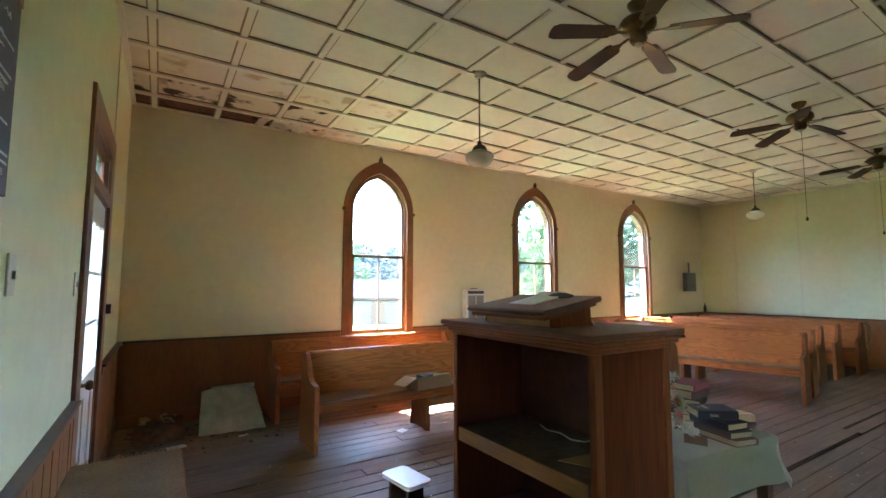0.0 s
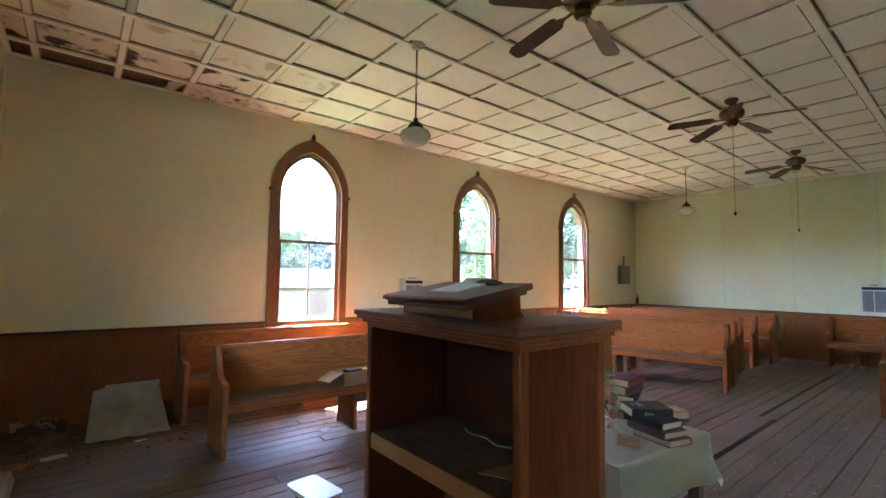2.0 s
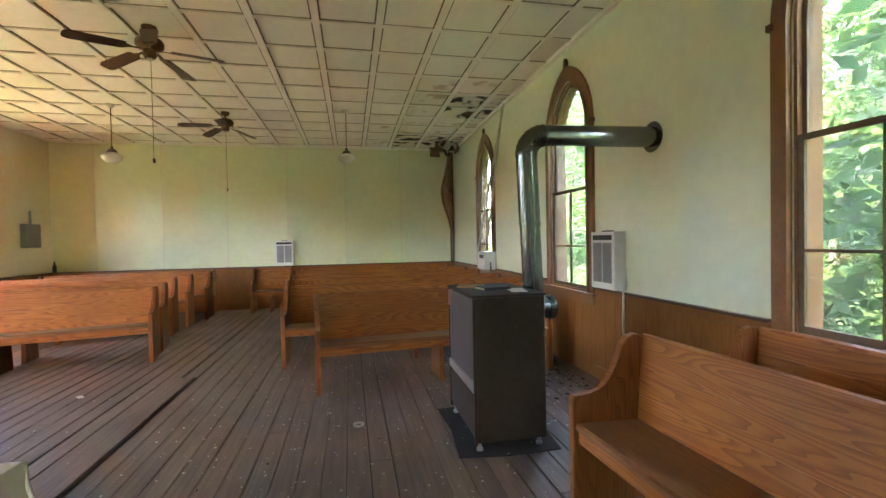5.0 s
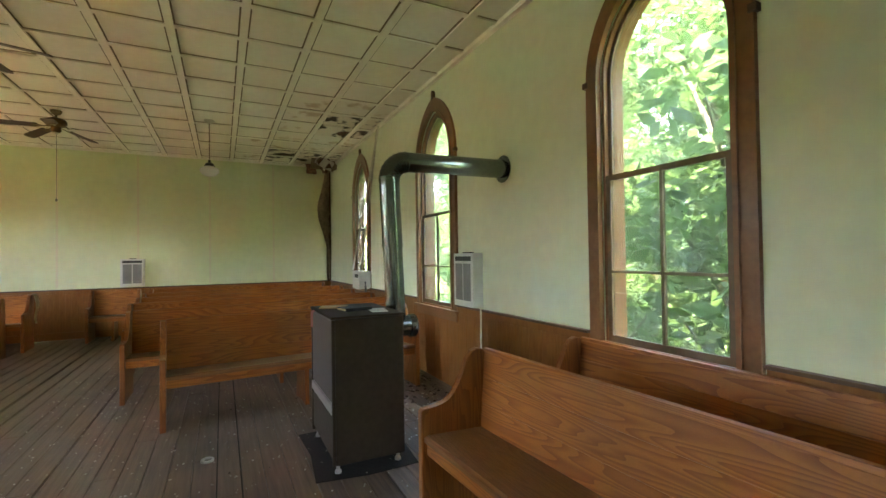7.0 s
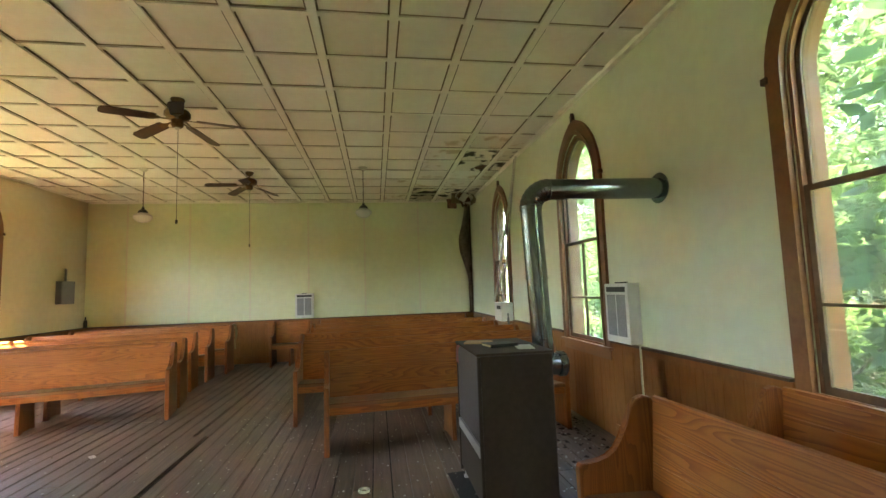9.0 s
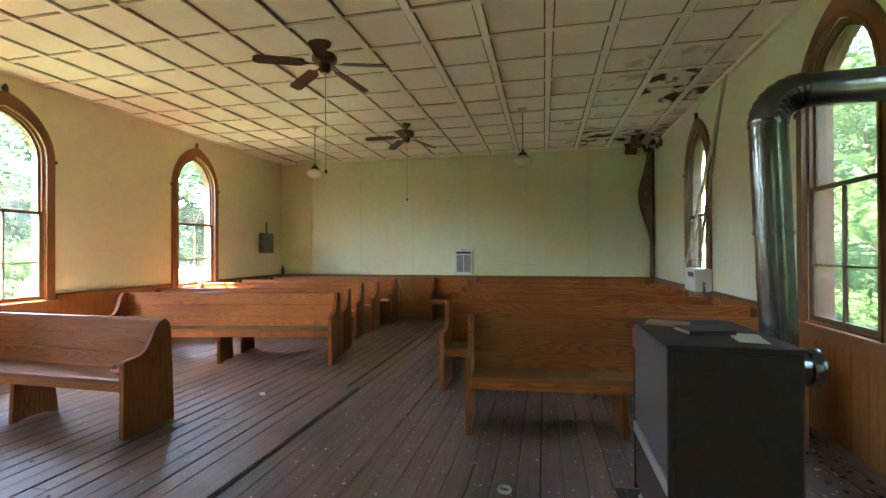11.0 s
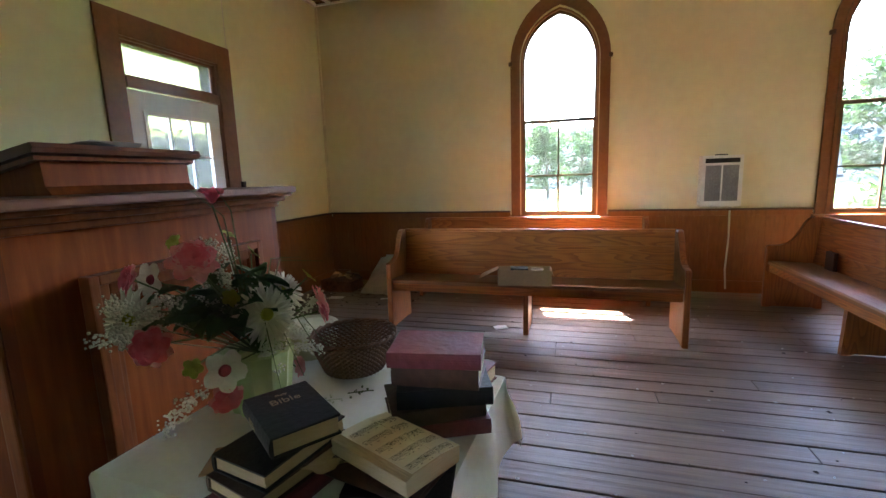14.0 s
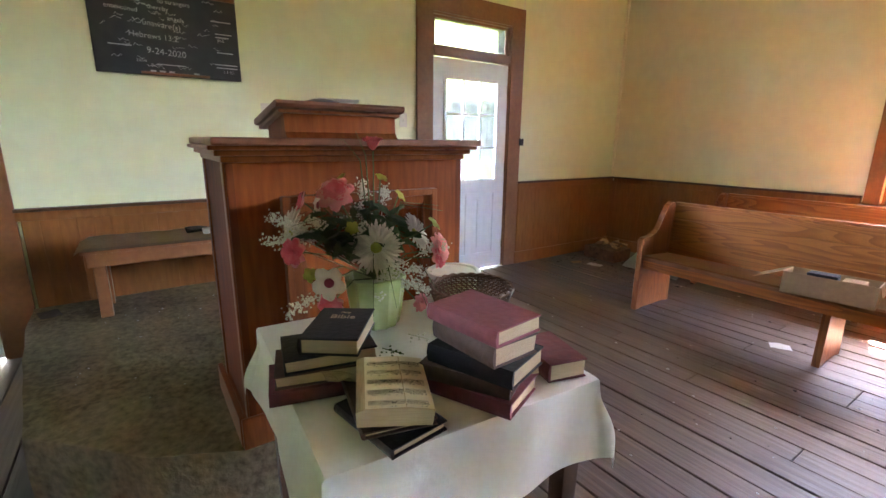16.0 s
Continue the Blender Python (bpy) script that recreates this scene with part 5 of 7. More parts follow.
tub = thing("plastic_tub", "round pale green tub with a light lid on the table", "tub", m=pose(3.29, 2.01, TZ))
bm = B()
lathe(bm, [(0.075, 0.0), (0.082, 0.004), (0.088, 0.085), (0.088, 0.088), (0.0, 0.088)], 32)
part("body", bm, TUB, tub, smooth=True)
bm = B()
lathe(bm, [(0.092, 0.078), (0.094, 0.082), (0.094, 0.096), (0.088, 0.100), (0.078, 0.099), (0.074, 0.094), (0.0, 0.094)], 32)
part("lid", bm, TUBWHITE, tub, "pale lid with a raised rim", smooth=True)
bm = B()
v = [(3.475, 1.405), (3.60, 1.47), (3.56, 1.56), (3.44, 1.49)]
extrude(bm, [(x - 0.05, y) for x, y in v], TZ + 0.001, TZ + 0.003, "z")
solid("brown_envelope", bm, CARDBOARD, "flat brown paper envelope on the tablecloth", "envelope")


# ---- flower arrangement ----
def petal_cup(bm, m, r, turns, tilt, width, seed):
    """One curved petal, its foot at the origin, leaning out by tilt."""
    n = 4
    rows = []
    for j in range(n + 1):
        t = j / n
        half = width * math.sin(math.pi * (0.14 + 0.62 * t)) * 0.52
        curl = 0.30 * r * max(0.0, t - 0.5) ** 2
        zz, yy = r * math.sin(tilt * (1 - 0.3 * t)) * t - curl, r * math.cos(tilt * (1 - 0.3 * t)) * t + 0.12 * r * t * t + curl
        ruff = 0.13 * r * t
        rows.append([bm.verts.new(m @ Vector((half * s, yy - 0.18 * r * s * s * t + ruff * noise.noise(Vector((s * 1.3, t, seed + 5.5))), zz + 0.10 * r * s * s + ruff * noise.noise(Vector((s * 1.4, t * 2, seed * 1.7)))))) for s in (-1, -0.5, 0, 0.5, 1)])
    for a, b in zip(rows, rows[1:]):
        for i in range(4):
            bm.faces.new((a[i], a[i + 1], b[i + 1], b[i]))


def flower(parent, name, at, face, r, kind, mats):
    """A silk flower at a point of the arrangement, looking along face."""
    base = look((0, 0, 0), face) @ pose(0, 0, 0, 180, 0, 0)      # local +z along face
    base = Matrix.Translation(at) @ base
    bm = B()
    if kind == "rose":
        for ring, (cnt, tilt, rr) in enumerate(((3, 1.55, 0.62), (4, 1.42, 0.72), (5, 1.25, 0.80), (6, 0.95, 0.92), (6, 0.62, 1.0))):
            for k in range(cnt):
                petal_cup(bm, base @ pose(0, 0, 0.02 * r * ring, 0, 0, 360 * k / cnt + 25 * ring), r * rr, 0, tilt, r * 0.92, k + ring)
    elif kind == "bud":
        for ring, (cnt, tilt, rr) in enumerate(((3, 1.5, 1.1), (5, 1.35, 1.2))):
            for k in range(cnt):
                petal_cup(bm, base @ pose(0, 0, 0, 0, 0, 360 * k / cnt + 25 * ring), r * rr, 0, tilt, r * 0.95, k + ring)
    elif kind == "daisy":
        for ring in range(2):
            for k in range(18):
                petal_cup(bm, base @ pose(0, 0, 0.004 * ring, 0, 0, 20 * k + 10 * ring), r * (1 - 0.12 * ring), 0, 0.15 + 0.12 * ring, r * 0.21, k)
    else:
        for k in range(5):
            petal_cup(bm, base @ pose(0, 0, 0, 0, 0, 72 * k), r * 0.85, 0, 0.4, r * 0.85, k)
    bmesh.ops.solidify(bm, geom=bm.faces[:], thickness=0.0006)
    f = part(name, bm, mats[0], parent, "", smooth=True)
    if kind == "rose":
        bm = B()
        for k in range(7):
            petal_cup(bm, base @ pose(0, 0, -0.02 * r, 0, 0, 51.4 * k + 12), r * 1.05, 0, 0.40, r * 0.85, k + 9)
        bmesh.ops.solidify(bm, geom=bm.faces[:], thickness=0.0006)
        part("outer_petals", bm, PETALPALE, f, "paler outer petals", smooth=True)
    if len(mats) > 1:
        bm = B()
        lathe(bm, [(r * 0.26, 0.0), (r * 0.28, r * 0.12), (r * 0.2, r * 0.24), (0.0, r * 0.27)], 14)
        bm.transform(base)
        part("flower_centre", bm, mats[1], f, smooth=True)
    return f


fl = thing("flower_arrangement", "faded silk roses and daisies in a green fluted vase", "flowers")
VX, VY = 3.36, 1.675
bm = B()
lathe(bm, [(0.055, TZ), (0.062, TZ + 0.005), (0.070, TZ + 0.05), (0.078, TZ + 0.12), (0.082, TZ + 0.15), (0.074, TZ + 0.152), (0.068, TZ + 0.12), (0.0, TZ + 0.11)], 48, VX, VY, flute=0.10)
part("vase", bm, VASE, fl, "pale green fluted vase", smooth=True)
FL = [("rose", (3.20, 1.755, 1.252), (0.2, -0.1, 1), 0.037, "bud", [PETAL]),
      ("rose", (3.26, 1.611, 1.130), (0.65, -0.5, 0.75), 0.048, "rose", [PETALPALE]),
      ("rose", (3.265, 1.607, 1.137), (0.65, -0.5, 0.8), 0.038, "rose", [PETAL]),
      ("rose", (3.263, 1.492, 0.993), (0.6, -0.9, 0.2), 0.036, "rose", [PETAL]),
      ("rose", (3.415, 1.829, 0.985), (0.7, 0.5, 0.3), 0.040, "rose", [PETALPALE]),
      ("rose", (3.425, 1.822, 0.965), (0.7, 0.4, 0.2), 0.031, "rose", [PETAL]),
      ("rose", (3.377, 1.538, 0.877), (0.8, -0.5, -0.2), 0.031, "rose", [PETAL]),
      ("rose", (3.345, 1.816, 0.805), (0.8, 0.2, 0.1), 0.026, "rose", [PETALPALE]),
      ("rose", (3.17, 1.56, 1.11), (-0.3, -0.9, 0.3), 0.031, "rose", [PETAL]),
      ("daisy", (3.392, 1.667, 1.010), (0.85, -0.45, 0.2), 0.065, "daisy", [PETALWHITE, YELLOW]),
      ("daisy", (3.198, 1.520, 1.038), (0.1, -1.0, 0.15), 0.062, "daisy", [PETALWHITE, YELLOW]),
      ("daisy", (3.34, 1.80, 1.02), (0.0, 1.0, 0.3), 0.055, "daisy", [PETALWHITE, YELLOW]),
      ("anemone", (3.385, 1.532, 0.932), (0.85, -0.5, 0.1), 0.048, "cup", [PETALWHITE, CRIMSON]),
      ("anemone", (3.164, 1.612, 1.102), (-0.1, -1.0, 0.2), 0.045, "cup", [PETALWHITE, CRIMSON]),
      ("yellow_flower", (3.22, 1.76, 1.17), (0.5, 0.2, 0.8), 0.022, "cup", [YELLOW]),
      ("yellow_flower", (3.25, 1.80, 1.12), (0.6, 0.5, 0.6), 0.024, "cup", [YELLOW]),
      ("yellow_flower", (3.34, 1.62, 1.055), (0.8, -0.4, 0.4), 0.022, "cup", [YELLOW]),
      ("yellow_flower", (3.34, 1.50, 0.945), (0.8, -0.6, 0.2), 0.022, "cup", [YELLOW]),
      ("yellow_flower", (3.40, 1.83, 1.05), (0.5, 0.5, 0.6), 0.026, "cup", [YELLOW]),
      ("yellow_flower", (3.16, 1.68, 1.17), (0.0, -0.7, 0.6), 0.022, "cup", [YELLOW])]
neck = Vector((VX, VY, TZ + 0.14))
for nm, at, face, r, kd, mt in FL:
    at = tuple(Vector(at) + Vector(face).normalized() * 0.022)
    flower(fl, nm, at, face, r, kd, mt)
    bm = B()
    mid = (neck + Vector(at)) / 2 + Vector((0, 0, 0.03))
    tube(bm, [neck, mid, Vector(at) - Vector(face).normalized() * 0.004], 0.0022, 5)
    part("stem", bm, STEM, fl)
rr = random.Random(12)
for k in range(95):        # broad leaves
    a, e, d = rr.uniform(0, 6.28), rr.uniform(-0.2, 1.3), rr.uniform(0.02, 0.125)
    c = neck + Vector((math.cos(a) * math.cos(e), math.sin(a) * math.cos(e), math.sin(e))) * d * Vector((1, 1, 1.2)).length / 1.7 + Vector((-0.07, -0.015, 0.085))
    L, W = rr.uniform(0.05, 0.085), rr.uniform(0.018, 0.034)
    bm = B()
    rows = []
    for j in range(5):
        t = j / 4
        hw = W * math.sin(math.pi * min(0.97, 0.06 + t))
        rows.append([bm.verts.new((s * hw, L * t, 0.010 * abs(s) - 0.025 * t * t)) for s in (-1, 0, 1)])
    for p, q in zip(rows, rows[1:]):
        for i in range(2):
            bm.faces.new((p[i], p[i + 1], q[i + 1], q[i]))
    bmesh.ops.solidify(bm, geom=bm.faces[:], thickness=0.0006)
    bm.transform(Matrix.Translation(c) @ pose(0, 0, 0, rr.uniform(-30, 50), rr.uniform(-30, 30), math.degrees(a) - 90 + rr.uniform(-40, 40)))
    part("leaf", bm, STEM if k % 5 == 0 else SILKLEAF, fl, smooth=True)
SPR = [((3.234, 1.52, 1.05), 0.09), ((3.22, 1.50, 1.03), 0.08), ((3.30, 1.67, 1.09), 0.07), ((3.39, 1.72, 0.95), 0.06), ((3.34, 1.47, 0.87), 0.09), ((3.40, 1.78, 0.93), 0.07), ((3.25, 1.55, 1.07), 0.07), ((3.33, 1.72, 1.06), 0.06), ((3.40, 1.70, 0.92), 0.06), ((3.28, 1.63, 1.06), 0.07),
       ((3.25, 1.46, 1.08), 0.09), ((3.22, 1.45, 1.02), 0.09), ((3.24, 1.70, 1.16), 0.07), ((3.43, 1.83, 1.00), 0.07), ((3.44, 1.76, 0.90), 0.07), ((3.20, 1.79, 1.14), 0.06), ((3.41, 1.66, 0.90), 0.05)]
for c, s in SPR:           # white sprigs of tiny blossoms
    c = Vector(c)
    d = (c - neck).normalized()
    bm = B()
    tube(bm, [neck + (c - neck) * 0.3, c, c + d * s * 0.6 - Vector((0, 0, 0.03))], 0.0014, 4)
    for k in range(130):
        t = rr.uniform(-0.5, 0.6)
        p = c + d * s * t + Vector((rr.gauss(0, 0.009), rr.gauss(0, 0.009), rr.gauss(0, 0.009) - 0.03 * max(0, t)))
        r = rr.uniform(0.0018, 0.0040)
        bmesh.ops.create_icosphere(bm, subdivisions=1, radius=r, matrix=Matrix.Translation(p))
    part("blossom_sprig", bm, SPRIG, fl, "tiny white blossoms")
for k, (dx, dy, dz) in enumerate(((0.10, 0.17, 0.20), (-0.06, -0.02, 0.42), (-0.09, -0.05, 0.40), (0.12, 0.16, -0.06), (0.14, 0.10, -0.08), (0.0, 0.22, 0.20), (0.13, 0.0, -0.05), (0.11, -0.06, -0.07), (-0.1, -0.2, 0.16))):
    bm = B()
    tip = neck + Vector((dx, dy, dz))
    tube(bm, [neck, neck + Vector((dx * 0.4, dy * 0.4, abs(dz) * 0.6 + 0.10)), tip], 0.0028, 4, 0.0006)
    part("grass_blade", bm, STEM, fl)
for k, (x, y) in enumerate(((3.52, 1.72), (3.56, 1.62), (3.53, 1.53), (3.58, 1.78))):   # fallen bits
    bm = B()
    for q in range(12):
        bmesh.ops.create_icosphere(bm, subdivisions=1, radius=rr.uniform(0.002, 0.004), matrix=Matrix.Translation((x + rr.gauss(0, 0.015), y + rr.gauss(0, 0.015), TZ + 0.004)))
    tube(bm, [(x - 0.03, y - 0.01, TZ + 0.004), (x + 0.01, y + 0.005, TZ + 0.007), (x + 0.03, y + 0.02, TZ + 0.004)], 0.0015, 4)
    solid("fallen_sprig", bm, STEM if k % 2 else SPRIG, "small dry sprig fallen on the tablecloth", "sprig", "fallen sprigs")

# ---- blackboard and wall fittings ----
bb = thing("blackboard", "black chalkboard with faded handwriting and a chalk tray", "blackboard")
bm = B()
box(bm, WEST + 0.001, WEST + 0.014, 1.015, 1.818, 1.69, 2.18, 0.002)
part("slate", bm, BOARD, bb)
bm = B()
box(bm, WEST + 0.001, WEST + 0.018, 1.015, 1.818, 2.181, 2.52, 0.003)
part("upper_board", bm, TRIM, bb, "plain brown board")
bm = B()
box(bm, WEST + 0.014, WEST + 0.045, 1.24, 1.62, 1.693, 1.708, 0.003)
tray = part("chalk_tray", bm, TRIM, bb)
for y in (1.29, 1.34, 1.39, 1.53):
    bm = B()
    tube(bm, [(WEST + 0.03, y, 1.714), (WEST + 0.03, y + 0.03, 1.714)], 0.005, 8)
    part("chalk_stick", bm, CHALK, tray)
FACE = Matrix.Translation((WEST + 0.0145, 0, 0)) @ Matrix(((0, 0, 1, 0), (1, 0, 0, 0), (0, 1, 0, 0), (0, 0, 0, 1)))
for txt, y, zz, s, sl in (("to strangers", 1.46, 2.115, 0.036, 0), ("thereby", 1.37, 2.075, 0.036, -3), ("entertained", 1.18, 2.05, 0.036, -2), ("angels", 1.46, 2.02, 0.038, -4), ("unaware(s)", 1.38, 1.975, 0.046, -4),
                          ("Hebrews 13:2", 1.33, 1.905, 0.046, -2), ("9-24-2020", 1.39, 1.815, 0.052, -3), ("ZION", 1.25, 1.765, 0.022, 0), ("1-1-23", 1.74, 1.735, 0.024, 0), ("you", 1.71, 1.93, 0.03, 0)):
    lettering("chalk_writing", txt, s, FACE @ pose(y, zz, 0.0003, 0, 0, sl), CHALK, bb, "faded chalk writing", 0.0002)
bm = B()
for k, (y, zz, w) in enumerate(((1.08, 2.11, 0.2), (1.66, 2.05, 0.12), (1.68, 1.975, 0.1), (1.68, 1.955, 0.08), (1.68, 1.86, 0.10), (1.66, 1.785, 0.14), (1.67, 1.765, 0.13), (1.33, 1.755, 0.16), (1.09, 1.85, 0.12))):
    box(bm, WEST + 0.0143, WEST + 0.0148, y, y + w, zz, zz + 0.006)
part("chalk_marks", bm, CHALK, bb)
qc = random.Random(9)
bm = B()
for k in range(46):          # rubbed handwriting that cannot be read
    y, zz = qc.uniform(1.05, 1.72), qc.choice((2.15, 2.12, 2.09, 2.06, 2.03, 2.0, 1.96, 1.93, 1.88, 1.86, 1.79, 1.75)) + qc.uniform(-0.008, 0.008)
    x = WEST + 0.0146
    pts = [(x, y + 0.009 * i, zz + 0.008 * math.sin(i * qc.uniform(1.2, 2.4) + k)) for i in range(qc.randint(4, 9))]
    tube(bm, pts, 0.0013, 4)
part("scrawl", bm, CHALK, bb, "faded rubbed handwriting")


def plate(y, zz, label):
    p = thing("wall_switch", label, "switch", "switches and outlets")
    bm = B()
    box(bm, WEST + 0.0005, WEST + 0.007, y - 0.036, y + 0.036, zz - 0.058, zz + 0.058, 0.003)
    part("cover_plate", bm, PORCELAIN, p)
    bm = B()
    box(bm, WEST + 0.007, WEST + 0.016, y - 0.005, y + 0.005, zz - 0.012, zz + 0.012, 0.002)
    part("toggle", bm, PORCELAIN, p)


plate(1.97, 1.50, "ivory light switch on the green-tinted wall")
plate(3.10, 1.48, "ivory light switch beside the door")
bm = B()
tube(bm, [(WEST + 0.006, 4.465, 2.56), (WEST + 0.006, 4.462, 3.03), (WEST + 0.006, 4.46, CEIL - 0.04)], 0.004, 6)
solid("wall_wire", bm, PORCELAIN, "thin painted wire running up from the door casing", "wire")
bm = B()
box(bm, 11.62, 12.00, NORTH - 0.10, NORTH, 1.39, 1.82, 0.006)
eb_ = thing("fuse_box", "grey metal fuse box with a conduit on the wall", "fuse box")
part("case", bm, PANELGREY, eb_)
bm = B()
box(bm, 11.635, 11.985, NORTH - 0.108, NORTH - 0.10, 1.405, 1.805, 0.003)
part("cover", bm, PANELGREY, eb_)
bm = B()
tube(bm, [(11.84, NORTH - 0.03, 1.82), (11.84, NORTH - 0.03, 2.06)], 0.02, 12)
part("conduit", bm, PANELGREY, eb_)
bm = B()
lathe(bm, [(0.03, 0.901), (0.033, 0.906), (0.033, 1.02), (0.013, 1.06), (0.013, 1.11), (0.0, 1.112)], 16, EAST - 0.06, NORTH - 0.06)
solid("dark_bottle", bm, BLACK, "dark glass bottle standing on the chair rail corner", "bottle", smooth=True)
for x, y, nx in ((5.68, NORTH - 0.03, 0), (5.85, SOUTH + 0.045, 0)):
    bm = B()
    tube(bm, [(x, y, 0.92), (x + 0.008, y, 0.6), (x - 0.006, y, 0.25), (x + 0.01, y, 0.04)], 0.009, 8)
    solid("gas_pipe", bm, PORCELAIN, "thin white supply pipe below a wall heater", "pipe", "supply pipes", smooth=True)
# seams of the end wall sheets
for y in (-0.75, 0.47, 1.69, 2.91, 4.13, 5.35):
    bm = B()
    box(bm, EAST - 0.003, EAST, y - 0.018, y + 0.018, RAIL, CEIL - 0.04, 0.001)
    part("seam_strip", bm, PLASTER, wall_e)

# ---- carton, sheet metal, rubbish ----
ct = thing("cardboard_box", "open cardboard carton with flaps lying on a pew seat", "box", m=pose(3.545, 4.235, 0.452, -3, 0, 6))
bm = B()
box(bm, 0, 0.42, 0, 0.004, 0, 0.125)
box(bm, 0, 0.42, 0.226, 0.23, 0, 0.125)
box(bm, 0, 0.004, 0.004, 0.226, 0, 0.125)
box(bm, 0.416, 0.42, 0.004, 0.226, 0, 0.125)
box(bm, 0.004, 0.416, 0.004, 0.226, 0, 0.004)
part("carton_body", bm, CARDBOARD, ct)
for m, w, d in ((Matrix.Translation((0, 0.005, 0.125)) @ pose(0, 0, 0, 0, 25, 180) @ Matrix.Translation((0, -0.22, 0)), 0.16, 0.22),
                (Matrix.Translation((0.42, 0.005, 0.125)) @ pose(0, 0, 0, 0, 75, 0), 0.06, 0.22)):
    bm = B()
    box(bm, 0, w, 0, d, 0, 0.003)
    bm.transform(m)
    part("flap", bm, CARDBOARD, ct)
bm = B()
box(bm, 0.10, 0.24, 0.06, 0.17, 0.10, 0.132, 0.004)
part("dark_book", bm, LEATHER, ct)
bm = B()
box(bm, 0.26, 0.36, 0.05, 0.18, 0.08, 0.12, 0.004)
part("packet", bm, CARDBOARD, ct)

bm = B()
nx, nz = 16, 12
g = []
for j in range(nz + 1):
    row = []
    for i in range(nx + 1):
        u, v = i / nx, j / nz
        wdt = 0.62 - 0.10 * v
        row.append(bm.verts.new((1.74 + 0.05 * v + u * wdt, 5.40 + 0.50 * v + 0.03 * u * (1 - v) - 0.08 * u + 0.05 * noise.noise(Vector((u * 4, v * 4, 2))), 0.012 + 0.36 * v * (1 - 0.10 * abs(2 * u - 1) ** 4) + 0.02 * noise.noise(Vector((u * 5, v * 3, 8))))))
    g.append(row)
for j in range(nz):
    for i in range(nx):
        bm.faces.new((g[j][i], g[j][i + 1], g[j + 1][i + 1], g[j + 1][i]))
bmesh.ops.solidify(bm, geom=bm.faces[:], thickness=0.004)
solid("sheet_metal", bm, ALU, "dented grey sheet of metal leaning at the wainscot", "metal sheet")
bm = B()
box(bm, 1.88, 2.32, 5.87, 5.885, 0.335, 0.385, 0.003)
solid("metal_lath", bm, ALU, "narrow grey metal strip on the leaning sheet", "strip")
rb = thing("rubbish_box", "collapsed brown box of rubbish in the corner", "box")
bm = B()
box(bm, 1.20, 1.62, 5.42, 5.72, 0.0, 0.13, 0.01)
for v in bm.verts:
    v.co += Vector((noise.noise(v.co * 5), noise.noise(v.co * 6), noise.noise(v.co * 4))) * 0.035 * (1 if v.co.z > 0.05 else 0.2)
part("carton", bm, ROT, rb)
for k in range(9):
    bm = B()
    x, y = rr.uniform(1.22, 1.62), rr.uniform(5.42, 5.72)
    box(bm, -0.05, 0.05, -0.03, 0.03, -0.006, 0.006)
    bm.transform(Matrix.Translation((x, y, 0.15 + rr.uniform(0, 0.03))) @ pose(0, 0, 0, rr.uniform(-40, 40), rr.uniform(-40, 40), rr.uniform(0, 180)))
    part("scrap", bm, rr.choice((LITTER, CARDBOARD, ROT)), rb)

# step stool behind the pulpit
sl = thing("step_stool", "small white-topped wooden stool with dark legs", "stool", m=pose(2.60, 2.68, 0, 0, 0, 8))
bm = B()
out = []
for cx, cy, a0 in ((0.055, 0.11, 0), (-0.055, 0.11, 90), (-0.055, -0.11, 180), (0.055, -0.11, 270)):
    out += [(cx + 0.03 * math.cos(radians(a0 + q)), cy + 0.03 * math.sin(radians(a0 + q))) for q in (0, 30, 60, 90)]
extrude(bm, out, 0.365, 0.387, "z")
part("seat", bm, WHITE, sl, "white painted top")
for y in (-0.085, 0.085):
    bm = B()
    extrude(bm, [(-0.07, 0.0), (-0.05, 0.364), (0.05, 0.364), (0.07, 0.0), (0.035, 0.0), (0.02, 0.22), (-0.02, 0.22), (-0.035, 0.0)], y - 0.01, y + 0.01, "y")
    part("leg_panel", bm, DARKTRIM, sl)

# things on the stove
for x, y, w, l, h, a, mt, lab in ((5.45, -0.62, 0.15, 0.21, 0.022, 12, LEATHER, "dark book lying on the heater"), (5.68, -0.52, 0.14, 0.2, 0.010, -20, CARDBOARD, "flattened brown booklet on the heater")):
    b_ = book(w, l, h, mt, Matrix.Translation((x, y, 1.026)) @ pose(0, 0, 0, 0, 0, a) @ Matrix.Translation((-w / 2, -l / 2, 0)), lab)
    b_["group"] = "books on the heater"
bm = B()
extrude(bm, [(5.22, -0.80), (5.44, -0.84), (5.46, -0.72), (5.24, -0.69)], 1.026, 1.028, "z")
solid("paper_sheet", bm, WHITEPAPER, "loose sheet of paper on the heater top", "paper")
bm = B()
g = [[bm.verts.new((5.70 + 0.10 * i / 4, sy1 + 0.012 + (0.0 if j < 2 else 0.006) + 0.004 * noise.noise(Vector((i, j, 0))), 1.031 - 0.03 * j)) if j else bm.verts.new((5.70 + 0.10 * i / 4, sy1 - 0.08, 1.030)) for i in range(5)] for j in range(6)]
for j in range(5):
    for i in range(4):
        bm.faces.new((g[j][i], g[j][i + 1], g[j + 1][i + 1], g[j + 1][i]))
bmesh.ops.solidify(bm, geom=bm.faces[:], thickness=0.004)
solid("pink_cloth", bm, PINKRAG, "faded pink cloth hanging over the heater edge", "cloth", smooth=True)

